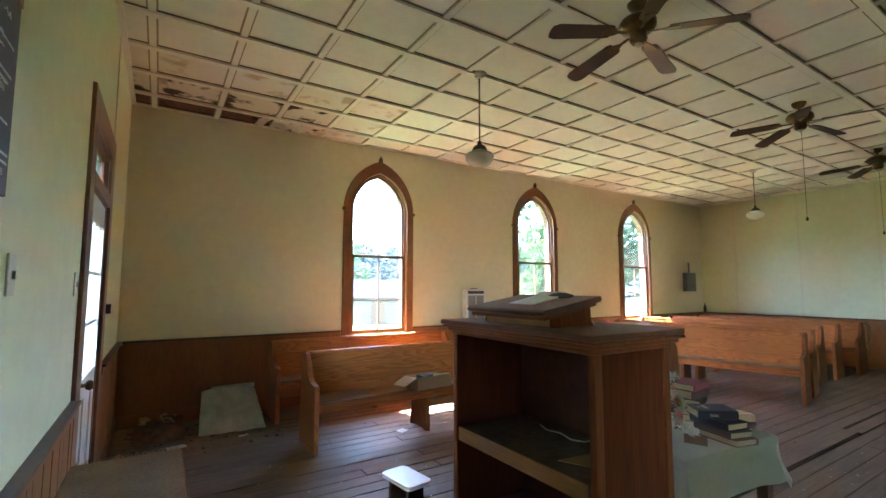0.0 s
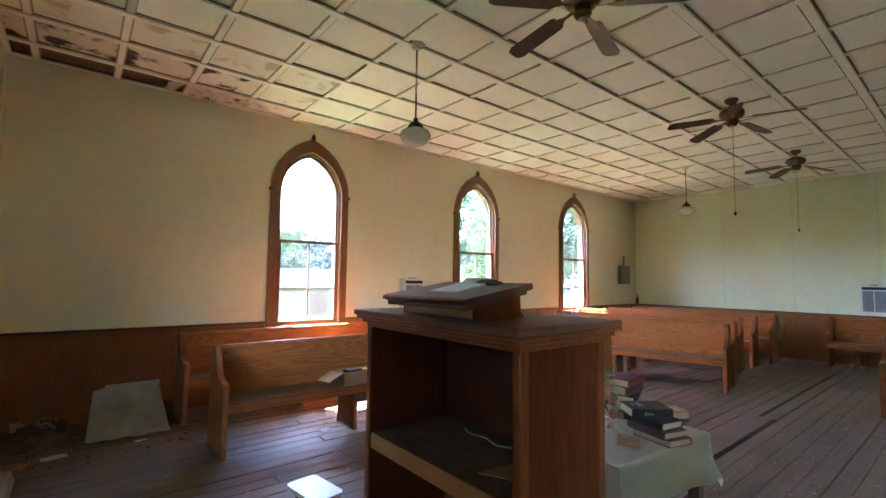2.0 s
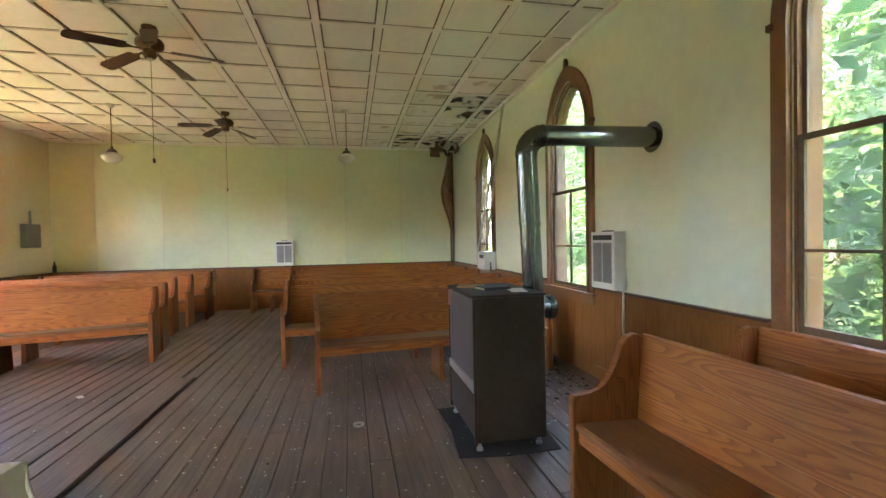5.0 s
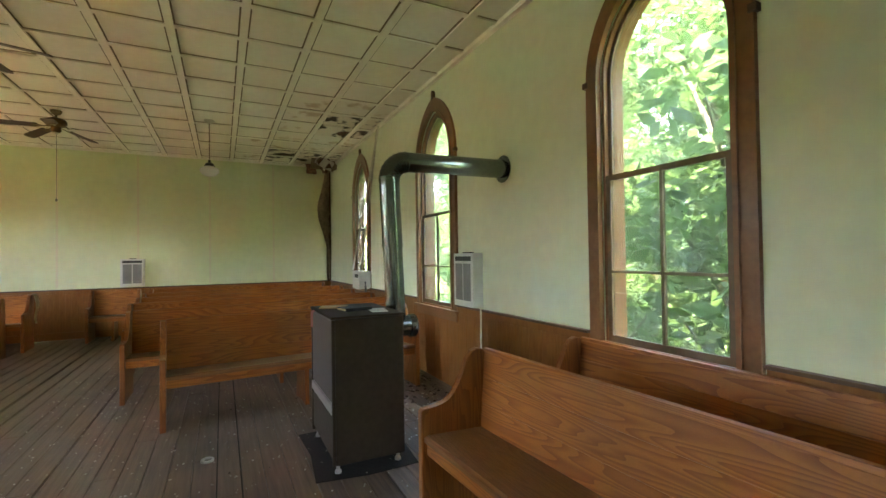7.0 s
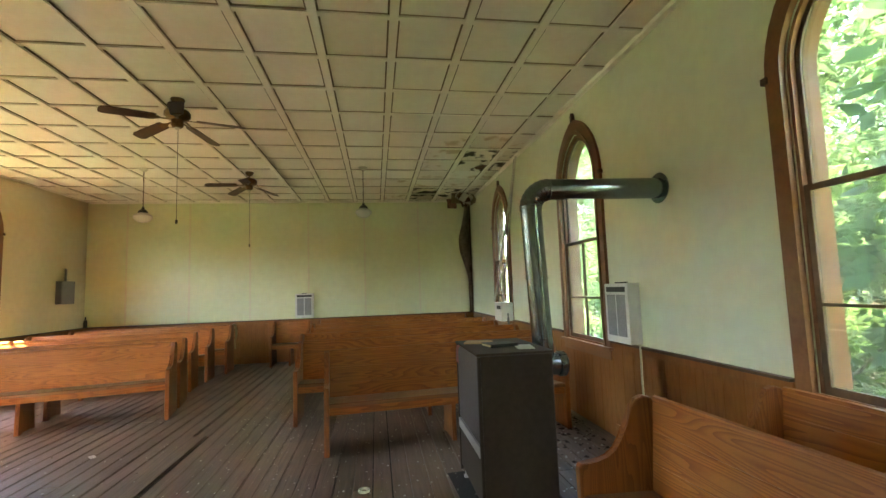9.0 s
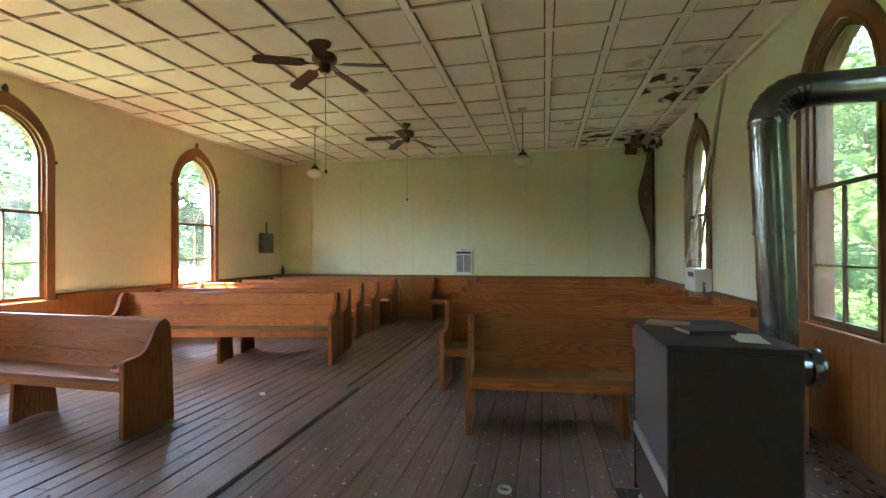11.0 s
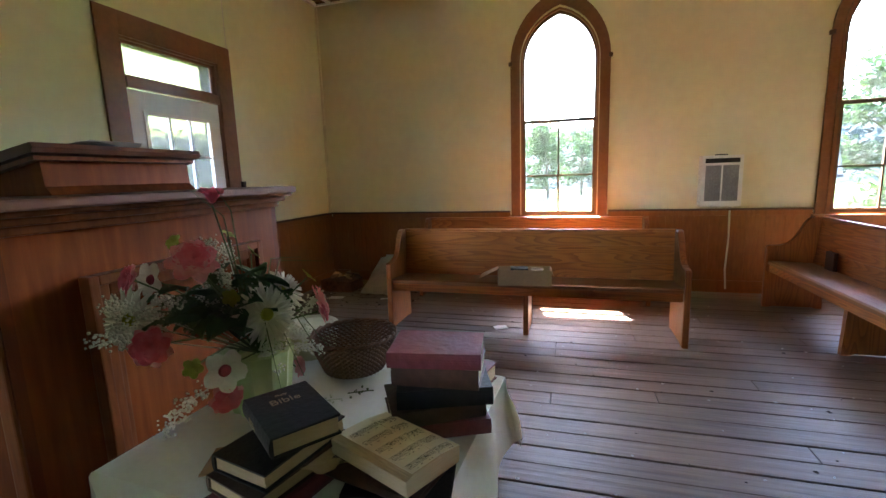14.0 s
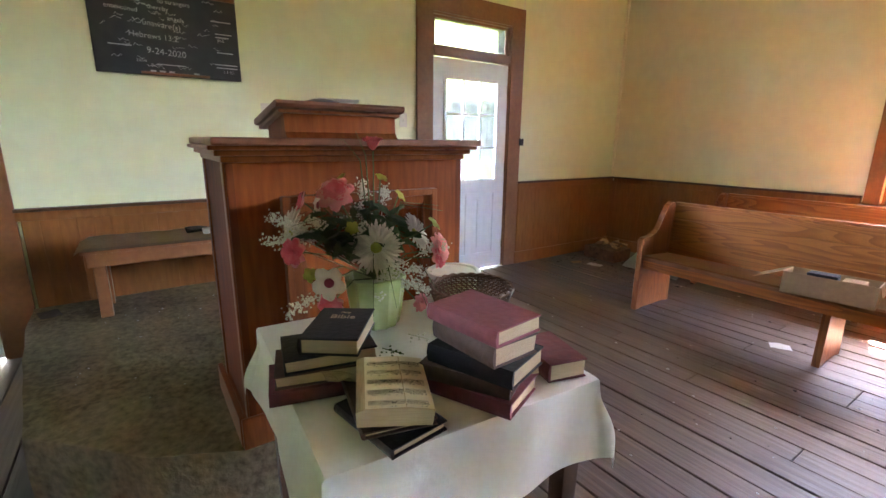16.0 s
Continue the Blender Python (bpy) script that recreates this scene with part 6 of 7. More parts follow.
# things on pews
bm = B()
for k in range(3):
    bmesh.ops.create_icosphere(bm, subdivisions=2, radius=0.05, matrix=Matrix.Translation((6.02 + 0.03 * k, 3.40 + 0.06 * k, 0.462)) @ Matrix.Diagonal((1, 1.2, 0.25, 1)))
for v in bm.verts:
    v.co.z += 0.012 * noise.noise(v.co * 30)
solid("red_rag", bm, PINKRAG, "crumpled red cloth on a pew seat", "cloth", smooth=True)
bm = B()
lathe(bm, [(0.02, 0.0), (0.025, 0.03), (0.012, 0.05), (0.0, 0.052)], 10, 6.06, 3.52)
bm.transform(pose(0, 0, 0.452))
solid("small_ornament", bm, DEBRIS, "small grey ornament on a pew seat", "ornament", smooth=True)
bm = B()
box(bm, 6.17, 6.20, 5.12, 5.25, 0.445, 0.60, 0.004)
solid("hymnal", bm, BROWNBOOK, "dark hymnal propped against a pew back", "book")
bm = B()
CX, CY = 11.62, 2.985       # over the end of a pew beside the aisle
g = []
for j in range(15):
    if j < 3:
        fall = [(CY + 0.07 - 0.035 * j, 0.876 + 0.012 * math.sin(j))]
    else:
        fall = [(CY - 0.022 - 0.018 * math.sin((j - 3) * 0.5), 0.87 - 0.042 * (j - 3))]
    y, z = fall[0]
    w = 0.10 - 0.004 * j
    g.append([bm.verts.new((CX + w * (i / 4 - 1) + 0.012 * j * 0.5 + 0.012 * noise.noise(Vector((i * 0.7, j * 0.5, 1))), y - 0.014 * abs(noise.noise(Vector((i * 0.9, j * 0.4, 6)))), z)) for i in range(9)])
for j in range(14):
    for i in range(8):
        bm.faces.new((g[j][i], g[j][i + 1], g[j + 1][i + 1], g[j + 1][i]))
bmesh.ops.solidify(bm, geom=bm.faces[:], thickness=0.012)
solid("draped_cloth", bm, FIBRE, "cream cloth draped over a pew end", "cloth", smooth=True)

# white window unit and fallen trim at the south wall
wu = thing("window_unit", "small white electric appliance below the last window", "appliance", m=pose(9.62, SOUTH + 0.02, 0.88))
bm = B()
box(bm, -0.22, 0.22, 0.0, 0.20, 0.0, 0.30, 0.02)
part("case", bm, WHITE, wu)
bm = B()
box(bm, -0.16, 0.06, 0.198, 0.203, 0.19, 0.25, 0.002)
part("control_panel", bm, BLACK, wu)
bm = B()
tube(bm, [(-0.23, 0.10, 0.12), (-0.27, 0.11, 0.05), (-0.26, 0.1, -0.05)], 0.018, 8)
part("hose", bm, PANELGREY, wu)
for k, (a, b) in enumerate((((8.82, SOUTH + 0.05, 3.44), (9.72, SOUTH + 0.24, 1.19)), ((8.92, SOUTH + 0.04, 3.42), (9.62, SOUTH + 0.12, 1.20)))):
    bm = B()
    d = Vector(b) - Vector(a)
    box(bm, -0.015, 0.015, -0.006, 0.006, 0, d.length, 0.002)
    bm.transform(Matrix.Translation(a) @ d.to_track_quat("Z", "Y").to_matrix().to_4x4())
    solid("fallen_batten", bm, DEBRIS if k else PORCELAIN, "long painted batten hanging loose across the window", "batten", "fallen battens")
# peeled wallboard hanging in the corner
def peel():
    bm = B()
    rows = []
    for j in range(31):
        t = j / 30
        zz = 3.36 - 2.42 * t
        wd = 0.11 + 0.20 * math.exp(-((t - 0.38) / 0.22) ** 2) - 0.06 * t
        curl = 0.08 + 0.11 * math.exp(-((t - 0.35) / 0.2) ** 2)
        row = []
        for i in range(9):
            u = i / 8
            y = SOUTH + 0.05 + wd * u
            x = EAST - 0.06 - curl * math.sin(u * math.pi * 0.8) - 0.05 * t
            row.append(bm.verts.new((x + 0.015 * noise.noise(Vector((u * 3, t * 9, 1))), y + 0.02 * noise.noise(Vector((u, t * 8, 5))), zz)))
        rows.append(row)
    for p, q in zip(rows, rows[1:]):
        for i in range(8):
            bm.faces.new((p[i], p[i + 1], q[i + 1], q[i]))
    bmesh.ops.solidify(bm, geom=bm.faces[:], thickness=0.006)
    return bm


solid("peeled_wallboard", peel(), PEELED, "long strip of wallboard peeling off in the corner", "wallboard", smooth=True)
bm = B()
box(bm, EAST - 0.06, EAST - 0.01, SOUTH + 0.02, SOUTH + 0.10, RAIL, CEIL - 0.04, 0.004)
solid("corner_stud", bm, ROT, "bare dark corner stud behind the torn wallboard", "stud")
for k in range(14):
    bm = B()
    x, y = rr.uniform(11.4, 12.3), SOUTH + rr.uniform(0.1, 0.5)
    n = 5
    g = [[bm.verts.new((0.05 * (i - 2) * (1 + 0.4 * rr.random()), 0.02 * noise.noise(Vector((i, j, k))), -0.055 * j)) for i in range(n)] for j in range(n)]
    for j in range(n - 1):
        for i in range(n - 1):
            bm.faces.new((g[j][i], g[j][i + 1], g[j + 1][i + 1], g[j + 1][i]))
    bmesh.ops.solidify(bm, geom=bm.faces[:], thickness=0.006)
    bm.transform(Matrix.Translation((x, y, CEIL - 0.02)) @ pose(0, 0, 0, rr.uniform(-50, 50), rr.uniform(-50, 50), rr.uniform(0, 360)))
    solid("torn_board", bm, rr.choice((PEELED, ROT, CEILING)), "torn flap of ceiling board hanging in the corner", "board scrap", "torn ceiling scraps", smooth=True)
# torn edges at the wet corner by the door
for k in range(7):
    bm = B()
    x, y = rr.uniform(2.3, 3.2), rr.uniform(5.80, 6.0)
    n = 5
    g = [[bm.verts.new((0.04 * (i - 2) * (1 + 0.6 * rr.random()), 0.028 * (j - 2) * (1 + 0.6 * rr.random()), -0.012 * (j + i * 0.5) * rr.random())) for i in range(n)] for j in range(n)]
    for j in range(n - 1):
        for i in range(n - 1):
            bm.faces.new((g[j][i], g[j][i + 1], g[j + 1][i + 1], g[j + 1][i]))
    bmesh.ops.solidify(bm, geom=bm.faces[:], thickness=0.004)
    bm.transform(Matrix.Translation((x, y, CEIL - 0.006)) @ pose(0, 0, 0, rr.uniform(-12, 12), rr.uniform(-12, 12), rr.uniform(0, 360)))
    solid("ceiling_flake", bm, rr.choice((STAIN, RING, STAIN, CEILING)), "curling flake of wet ceiling board", "board scrap", "torn ceiling scraps", smooth=True)

bm = B()
box(bm, 1.33, 1.39, 1.44, 1.58, 0.722, 0.752, 0.003)
solid("small_box", bm, WHITEPAPER, "small pale pink paper box lying on the bench", "box")
bm = B()
for i in range(7):
    tube(bm, [(1.16 + 0.02 * i, 1.36 + 0.01 * (i % 3), 0.727), (1.20 + 0.02 * i, 1.44, 0.738), (1.22 + 0.012 * i, 1.50 - 0.012 * (i % 2), 0.727)], 0.012, 6, 0.006)
solid("dark_rag", bm, BLACK, "crumpled dark rag lying on the bench", "rag", smooth=True)
# litter on the floor
def sheet(x, y, w, l, a, mt, name, label, cat):
    bm = B()
    n = 5
    g = [[bm.verts.new((w * (i / n - 0.5), l * (j / n - 0.5), 0.004 + 0.010 * abs(noise.noise(Vector((i * 0.8 + x, j * 0.8, y)))))) for i in range(n + 1)] for j in range(n + 1)]
    for j in range(n):
        for i in range(n):
            bm.faces.new((g[j][i], g[j][i + 1], g[j + 1][i + 1], g[j + 1][i]))
    bmesh.ops.solidify(bm, geom=bm.faces[:], thickness=0.0015)
    bm.transform(pose(x, y, 0.001, 0, 0, a))
    return solid(name, bm, mt, label, cat, smooth=True)


hf = thing("hand_fan", "white cardboard hand fan on a thin stick lying on the floor", "fan", m=pose(4.735, 1.02, 0.003, 0, 0, 20))
bm = B()
extrude(bm, [(-0.09, -0.075), (0.07, -0.085), (0.10, -0.05), (0.10, 0.05), (0.07, 0.085), (-0.09, 0.075), (-0.105, 0.0)], 0.0, 0.003, "z")
part("card", bm, WHITEPAPER, hf)
bm = B()
box(bm, 0.06, 0.17, -0.10, -0.09, 0.003, 0.007)
part("stick", bm, RAWWOOD, hf)
bm = B()
for k in range(4):
    box(bm, -0.05 + 0.02 * k, -0.043 + 0.02 * k, -0.04, 0.03, 0.0031, 0.0034)
part("print_bars", bm, INK, hf)
sheet(3.52, 4.52, 0.12, 0.09, 30, WHITEPAPER, "paper_scrap", "torn scrap of white paper on the floor", "paper")
sheet(6.20, 3.02, 0.10, 0.07, -20, WHITEPAPER, "paper_scrap", "small scrap of white paper on the floor", "paper")
sheet(7.05, 2.85, 0.10, 0.05, 40, WHITEPAPER, "paper_scrap", "small scrap of white paper on the floor", "paper")
sheet(1.55, 5.18, 0.16, 0.10, 10, WHITEPAPER, "paper_scrap", "torn paper scrap before the rubbish box", "paper")
sheet(1.36, 5.10, 0.12, 0.08, 70, CARDBOARD, "paper_scrap", "torn brown scrap before the rubbish box", "paper")
sheet(2.12, 5.22, 0.09, 0.05, 15, WHITEPAPER, "paper_scrap", "small scrap of paper beside the metal sheet", "paper")
sheet(1.22, 0.62, 0.14, 0.10, 15, LITTER, "dark_scrap", "dark scrap beside the bench on the platform", "scrap")
bpy.data.objects["dark_scrap"].location.z = PLAT
bm = B()
ring = [(0.035 * math.cos(a), 0.035 * math.sin(a)) for a in [2 * math.pi * k / 20 for k in range(20)]]
tube(bm, [(5.778 + x, 0.348 + y, 0.006) for x, y in ring + ring[:1]], 0.010, 6)
solid("ring_washer", bm, DEBRIS, "pale ring lying on the floor boards", "ring", smooth=True)


def crumbs(name, n, region, size, mt, label, seed):
    q = random.Random(seed)
    vs, fs = [], []
    for k in range(n):
        x, y = q.uniform(region[0], region[1]), q.uniform(region[2], region[3])
        if q.random() < region[4]:
            continue
        s, a = size * q.uniform(0.3, 1.0) ** 2 + 0.003, q.uniform(0, 6.28)
        o = len(vs)
        for i in range(5):
            t = a + i * 1.257 + q.uniform(-0.4, 0.4)
            r = s * q.uniform(0.5, 1.2)
            vs.append((x + r * math.cos(t), y + r * math.sin(t) * 0.8, 0.002))
        vs.append((x, y, 0.003 + s * 0.4))
        for i in range(5):
            fs.append((o + i, o + (i + 1) % 5, o + 5))
    me = bpy.data.meshes.new(name)
    me.from_pydata(vs, [], fs)
    me.materials.append(mt)
    return tagged(new(name, me), label, "debris", kind="stuff")


crumbs("plaster_crumbs", 1300, (4.2, 9.5, -1.7, 1.8, 0.0), 0.012, DEBRIS, "pale plaster crumbs strewn over the floor boards", 3)
crumbs("dust_crumbs", 260, (2.0, 9.0, 2.0, 5.6, 0.0), 0.011, DEBRIS, "pale specks of plaster on the floor boards", 5)
crumbs("dark_crumbs", 200, (3.2, 10.5, -1.8, 5.5, 0.0), 0.014, LITTER, "dark specks and droppings on the floor boards", 7)
crumbs("wall_litter", 220, (5.9, 8.0, -1.9, -1.3, 0.0), 0.035, LITTER, "dark litter at the foot of the south wall", 9)
crumbs("wall_rubble", 80, (5.9, 8.0, -1.9, -1.2, 0.0), 0.028, DEBRIS, "pale rubble at the foot of the south wall", 10)
crumbs("corner_litter", 160, (1.1, 2.5, 4.9, 5.9, 0.0), 0.028, LITTER, "dark litter in the corner by the door", 11)
crumbs("carpet_fluff", 60, (1.2, 2.8, 0.8, 2.6, 0.0), 0.010, DEBRIS, "pale fluff on the platform carpet", 13).location.z = PLAT + 0.006


# ---- outside ----
def ground_z(x, y):
    return OUT + 0.08 * noise.noise(Vector((x * 0.1, y * 0.1, 0))) - 0.012 * max(0.0, min(y, 60) - 8)


bm = B()
rng_x = [-900, -400, -200, -120, -80, -50, -30, -15, -5, 0, 5, 10, 15, 20, 30, 45, 60, 80, 120, 200, 400, 900]
rng_y = [-900, -300, -100, -50, -25, -12, -6, -2, 2, 6, 8, 12, 18, 25, 35, 50, 70, 90, 120, 200, 400, 900]
gv = {}
for i, x in enumerate(rng_x):
    for j, y in enumerate(rng_y):
        gv[i, j] = bm.verts.new((x, y, ground_z(x, y)))
for i in range(len(rng_x) - 1):
    for j in range(len(rng_y) - 1):
        bm.faces.new((gv[i, j], gv[i + 1, j], gv[i + 1, j + 1], gv[i, j + 1]))
solid("ground", bm, GRASS, "sunlit green meadow around the church", "ground", kind="structure", smooth=True)


def leaf_cloud(name, blobs, n, size, seed, flat=0.5):
    """Many small pointed leaves round the given (centre, radius) blobs."""
    q = np.random.RandomState(seed)
    tot = sum(r ** 2 for _, r in blobs)
    vs, fs = [], []
    for c, r in blobs:
        k = int(n * r * r / tot)
        d = q.normal(size=(k, 3))
        d /= np.linalg.norm(d, axis=1)[:, None]
        p = np.array(c) + d * (r * q.uniform(0.35, 1.05, size=(k, 1)) ** 0.6) * np.array((1, 1, 0.8))
        ax = q.normal(size=(k, 3)) * np.array((1, 1, flat))
        ax /= np.linalg.norm(ax, axis=1)[:, None]
        up = q.normal(size=(k, 3))
        sd = np.cross(ax, up)
        sd /= np.linalg.norm(sd, axis=1)[:, None] + 1e-9
        s = size * q.uniform(0.6, 1.3, size=(k, 1))
        o = len(vs)
        quad = np.stack([p - ax * s, p + sd * s * 0.42, p + ax * s, p - sd * s * 0.42], axis=1).reshape(-1, 3)
        vs.extend(map(tuple, quad.tolist()))
        fs.extend((o + 4 * i, o + 4 * i + 1, o + 4 * i + 2, o + 4 * i + 3) for i in range(k))
    me = bpy.data.meshes.new(name)
    me.from_pydata(vs, [], fs)
    return me


def tree(h, crown_r, n, leaf, seed, mt, label, low=0.35):
    """A broadleaf tree: tapering trunk, limbs and a ragged crown."""
    q = random.Random(seed)
    t = thing("tree", label, "tree", "trees outside")
    bm = B()
    lean = Vector((q.uniform(-0.06, 0.06), q.uniform(-0.06, 0.06), 0))
    pts = [Vector((0, 0, -0.3)) + lean * h * k / 5 * k / 5 + Vector((0, 0, h * 0.85 * k / 5)) for k in range(6)]
    tube(bm, pts, 0.028 * h, 9, 0.006 * h)
    part("trunk", bm, BARK, t, smooth=True)
    blobs = []
    for k in range(9):
        f = low + (1 - low) * (k + 0.5) / 9
        a = k * 2.4 + q.uniform(-0.4, 0.4)
        reach = crown_r * (1.05 - 0.75 * abs(f - 0.55)) * q.uniform(0.6, 1.0)
        base = pts[min(5, int(f * 5))]
        tip = Vector((base.x + reach * math.cos(a), base.y + reach * math.sin(a), h * f + 0.12 * reach))
        bm = B()
        tube(bm, [base, (base + tip) / 2 + Vector((0, 0, 0.06 * reach)), tip], 0.010 * h, 6, 0.003 * h)
        part("limb", bm, BARK, t, smooth=True)
        blobs.append((tuple(tip), crown_r * q.uniform(0.30, 0.50)))
        blobs.append((tuple((base + tip) / 2 + Vector((0, 0, 0.1 * h))), crown_r * q.uniform(0.25, 0.4)))
    blobs.append(((pts[-1].x, pts[-1].y, h * 0.92), crown_r * 0.45))
    me = leaf_cloud("crown", blobs, n, leaf, seed)
    me.materials.append(mt)
    c = new("crown", me)
    c.parent = t
    return t


def plant(kinds, spots, zoff=0.0):
    """Sets out trees: the first of each kind is moved to its spot, the others are copies."""
    used = set()
    for k, x, y, s, a in spots:
        m = Matrix.Translation((x, y, ground_z(x, y))) @ pose(0, 0, 0, 0, 0, a) @ Matrix.Diagonal((s, s, s, 1))
        if k in used:
            c = copy_thing(kinds[k], m)
            c.matrix_basis = m
        else:
            kinds[k].matrix_basis = m
            used.add(k)


near = {"a": tree(6.5, 2.4, 19000, 0.07, 21, LEAF, "leafy green tree close behind the south windows", 0.12),
        "b": tree(5.0, 2.2, 15000, 0.075, 22, LEAFLIGHT, "young bright green tree close behind the south windows", 0.10),
        "c": tree(8.5, 3.0, 19000, 0.09, 23, LEAF, "tall green tree behind the south windows", 0.15)}
plant(near, [("a", 3.2, -6.0, 1, 0), ("b", 5.2, -5.6, 0.9, 40), ("c", 4.0, -9.5, 1, 0), ("a", 1.0, -7.0, 1.1, 100), ("b", 1.8, -5.2, 0.75, 200), ("c", 7.5, -10.5, 1.05, 130),
             ("b", 8.8, -8.0, 0.8, 300), ("a", 11.5, -9.5, 1.1, 220), ("c", 14.5, -12.5, 1.1, 60), ("b", 13.0, -7.5, 0.8, 90), ("c", -0.5, -11.0, 1.1, 250), ("a", 18.0, -9.0, 1.1, 10),
             ("c", 20.0, -15.0, 1.2, 310), ("a", -3.5, -6.5, 1.1, 60), ("c", 10.5, -14.0, 1.2, 200), ("b", 22.5, -7.5, 1.0, 30), ("c", 26.0, -12.0, 1.2, 140)])
plant({"g": tree(3.9, 1.2, 620, 0.125, 24, LEAFLIGHT, "young broad-leaved sapling close to the south windows", 0.25)},
      [("g", 4.5, -4.0, 1, 0), ("g", 3.1, -4.3, 0.9, 120), ("g", 6.7, -4.4, 0.85, 60), ("g", 10.2, -4.6, 0.9, 200)])
# undergrowth in front of the south windows
blobs = []
q = random.Random(31)
for k in range(60):
    x, y = q.uniform(-4, 20), q.uniform(-8.5, -4.2)
    blobs.append(((x, y, OUT + q.uniform(0.1, 0.7)), q.uniform(0.4, 0.8)))
me = leaf_cloud("undergrowth", blobs, 30000, 0.065, 32)
me.materials.append(LEAF)
tagged(new("undergrowth", me), "dense green undergrowth outside the south windows", "bushes", kind="stuff")
blobs = []          # woods behind, closing the view
for k in range(170):
    x, y = q.uniform(-22, 42), q.uniform(-24, -14.5)
    blobs.append(((x, y, OUT + q.uniform(0.5, 13.5)), q.uniform(1.2, 2.4)))
me = leaf_cloud("woods", blobs, 60000, 0.24, 33)
me.materials.append(LEAF)
tagged(new("woods", me), "deep green woods behind the trees on the south side", "woods", kind="stuff")
far = {"d": tree(9.0, 3.4, 5200, 0.22, 41, LEAF, "broad green tree at the edge of the meadow", 0.2),
       "e": tree(7.0, 2.6, 4200, 0.20, 42, LEAFLIGHT, "light green tree in the meadow", 0.2)}
plant(far, [("d", 19.5, 29.0, 0.8, 0), ("e", 23.5, 22.0, 1, 0), ("d", 27.0, 20.0, 0.9, 80), ("e", 30.0, 17.0, 1, 100), ("d", 34.0, 18.5, 1.1, 200), ("e", 12.0, 42.0, 0.7, 10),
            ("d", 5.0, 50.0, 0.7, 150), ("e", 9.5, 27.0, 0.5, 190), ("d", 38.0, 15.0, 1.1, 20), ("e", 41.0, 11.5, 1.2, 310), ("d", 17.0, 44.0, 0.75, 280), ("e", 2.0, 42.0, 0.9, 240),
            ("d", -6.0, 45.0, 1.0, 60), ("e", -14.0, 40.0, 1.1, 120), ("d", -22.0, 36.0, 1.1, 170), ("d", 29.0, 33.0, 1.2, 300)])
# sapling near the second window
plant({"f": tree(2.6, 0.9, 1600, 0.10, 51, LEAFLIGHT, "small bright sapling outside the middle window", 0.2)}, [("f", 8.6, 8.4, 0.75, 0)])

# wooded hill beyond the meadow
def hill_z(x, y):
    r = math.hypot(x - 10, y)
    return OUT - 0.7 + max(0.0, (r - 75) * 0.20) * (0.9 + 0.3 * noise.noise(Vector((x * 0.012, y * 0.012, 4)))) * min(1, max(0, (y + 10) / 40))


bm = B()
gv = {}
for i in range(61):
    for j in range(9):
        a = math.pi * (-0.05 + 1.1 * i / 60)
        r = 74 + 12 * j
        x, y = 10 + r * math.cos(a), r * math.sin(a)
        gv[i, j] = bm.verts.new((x, y, hill_z(x, y)))
for i in range(60):
    for j in range(8):
        bm.faces.new((gv[i, j], gv[i + 1, j], gv[i + 1, j + 1], gv[i, j + 1]))
solid("backdrop_hill", bm, HILL, "wooded green hill beyond the meadow", "hill", kind="structure", smooth=True)
blobs = []
for k in range(620):
    a, r = math.pi * q.uniform(-0.03, 1.03), 74 + 80 * q.random() ** 1.2
    x, y = 10 + r * math.cos(a), r * math.sin(a)
    blobs.append(((x, y, hill_z(x, y) + q.uniform(1.5, 3.5)), q.uniform(2.2, 4.2)))
me = leaf_cloud("far_woods", blobs, 60000, 0.55, 61)
me.materials.append(HILL)
tagged(new("far_woods", me), "dense woods on the far hill", "woods", kind="stuff")

# old shed beyond the first window
sh = thing("shed", "low weathered shed with a dark roof in the meadow", "shed", m=pose(13.2, 27.0, OUT - 0.35, 0, 0, -20))
bm = B()
for x0, x1, y0, y1 in ((-2.6, 2.6, -1.6, -1.5), (-2.6, 2.6, 1.5, 1.6), (-2.6, -2.5, -1.5, 1.5), (2.5, 2.6, -1.5, 1.5)):
    box(bm, x0, x1, y0, y1, 0.0, 1.75)
part("wall", bm, BARNWOOD, sh)
bm = B()
extrude(bm, [(-2.0, 1.66), (0.3, 2.75), (2.0, 1.75), (2.0, 1.85), (0.3, 2.87), (-2.0, 1.76)], -2.9, 2.9, "x")
part("roof", bm, ROOFING, sh, "dark sheet roof")
bm = B()
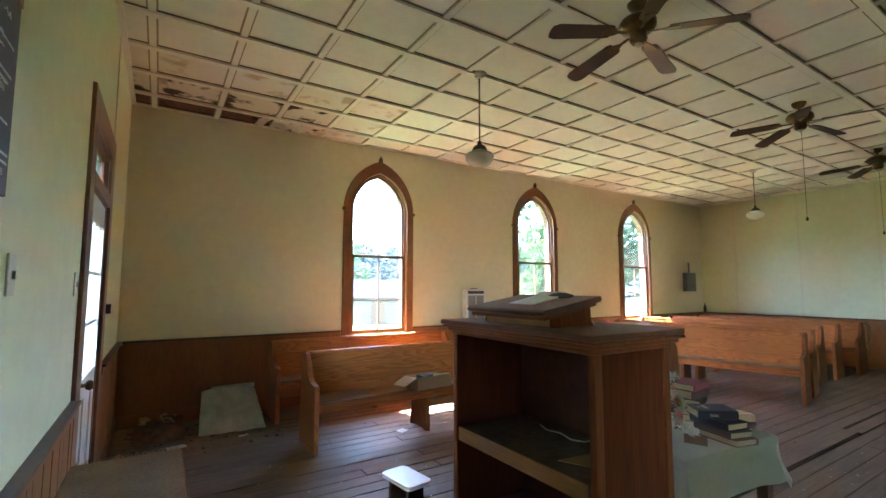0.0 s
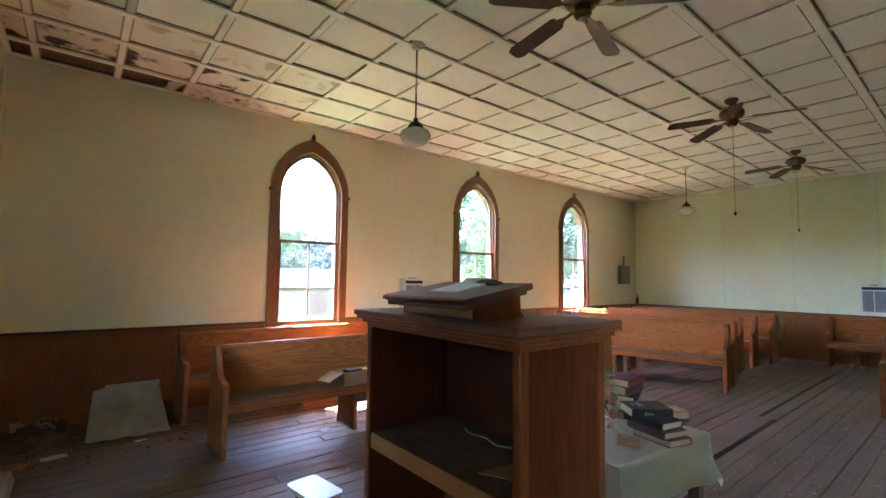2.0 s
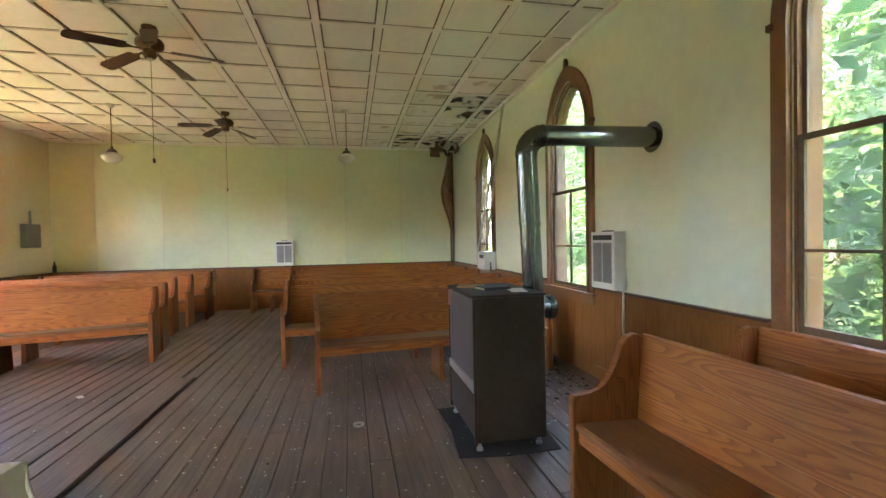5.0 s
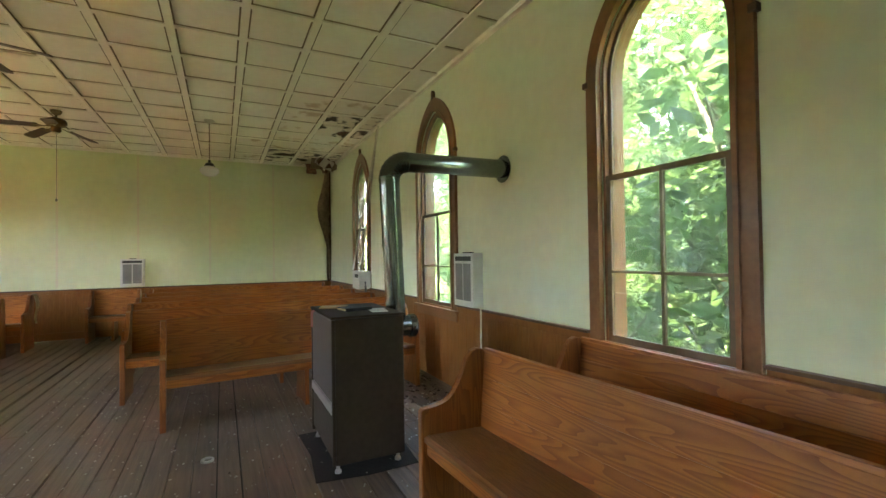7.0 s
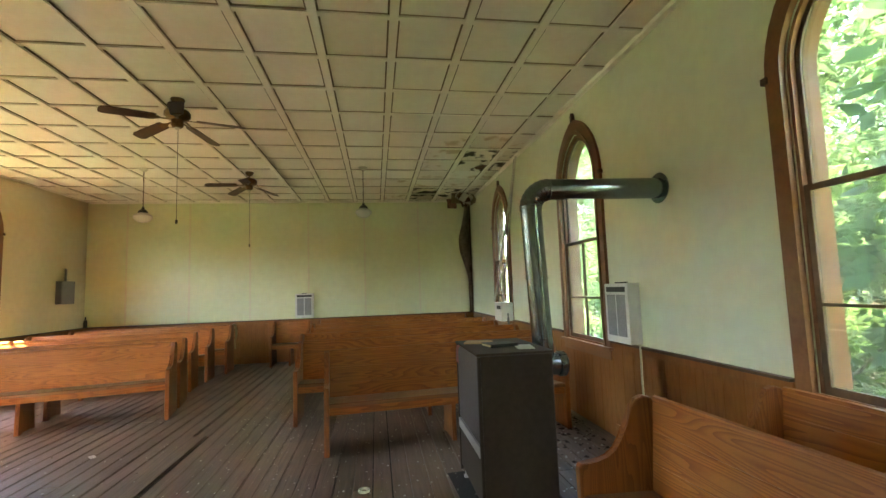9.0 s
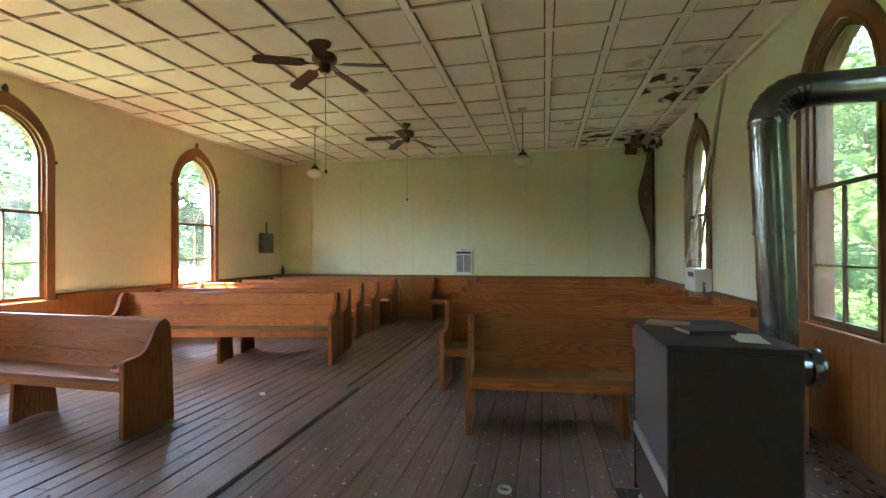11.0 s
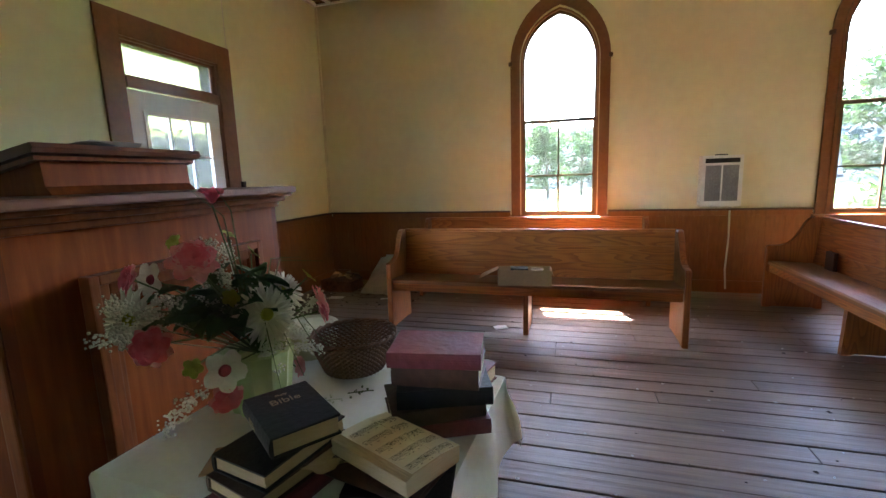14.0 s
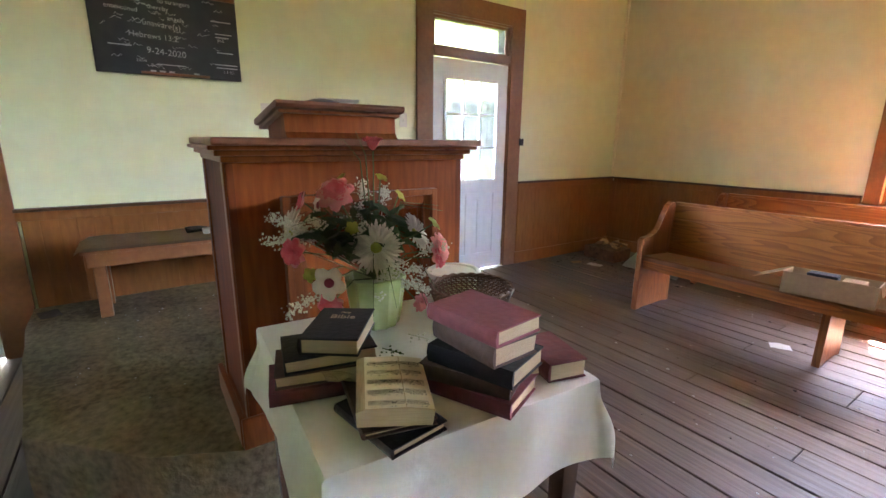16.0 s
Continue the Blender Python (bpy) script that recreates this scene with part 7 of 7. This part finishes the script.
box(bm, -0.5, 0.5, -1.63, -1.60, 0.0, 1.5)
part("door", bm, DARKTRIM, sh)


# ---- floor boards, last ----
PLANK = 0.142
SEAM = 1.985          # long open joint along the aisle
q = random.Random(77)
shared = {}


def plank_mesh(length, width):
    key = (round(length, 2), round(width, 3))
    if key not in shared:
        bm = B()
        L, W, b = length - 0.003, width - 0.005, 0.0025
        v = [bm.verts.new(c) for c in ((0, 0, -0.024), (L, 0, -0.024), (L, W, -0.024), (0, W, -0.024),
                                       (0, 0, -b), (L, 0, -b), (L, W, -b), (0, W, -b), (b, b, 0), (L - b, b, 0), (L - b, W - b, 0), (b, W - b, 0))]
        for f in ((0, 1, 5, 4), (1, 2, 6, 5), (2, 3, 7, 6), (3, 0, 4, 7), (4, 5, 9, 8), (5, 6, 10, 9), (6, 7, 11, 10), (7, 4, 8, 11), (8, 9, 10, 11)):
            bm.faces.new([v[i] for i in f])
        shared[key] = mesh_of("floor_board", bm, FLOOR)
    return shared[key]


rows = []          # each row: south edge and width
y = SOUTH
while y < NORTH - 0.02:
    w = PLANK
    if y < SEAM and y + PLANK > SEAM - 0.07:
        w = SEAM - y - 0.016
    rows.append((y, min(w, NORTH - y)))
    y += w
    if abs(y - (SEAM - 0.016)) < 0.004:
        y = SEAM + 0.016
for k, (y0, w) in enumerate(rows):
    x = WEST
    first = q.choice((1.2, 1.8, 2.4, 3.0, 3.6))
    gap = q.choice((0.0, 0.0, 0.002, 0.004, 0.007))
    while x < EAST - 0.01:
        L = first if x == WEST else q.choice((2.4, 3.0, 3.6))
        if EAST - x - L < 0.7:
            L = EAST - x
        beside = abs(y0 - SEAM - 0.016) < 0.005
        if beside and x < 7.45 < x + L:
            L = 7.45 - x
        ob = new("floor_board", plank_mesh(L, w - gap))
        lift = 0.010 if beside and x < 7.4 else 0.0
        ob.location = (x, y0 + 0.0035 - (0.022 if beside and x > 7.4 else 0), q.uniform(-0.0028, 0.0) + lift)
        ob.rotation_euler = (q.uniform(-0.006, 0.006), 0, 0)
        ob.parent = floor
        x += L
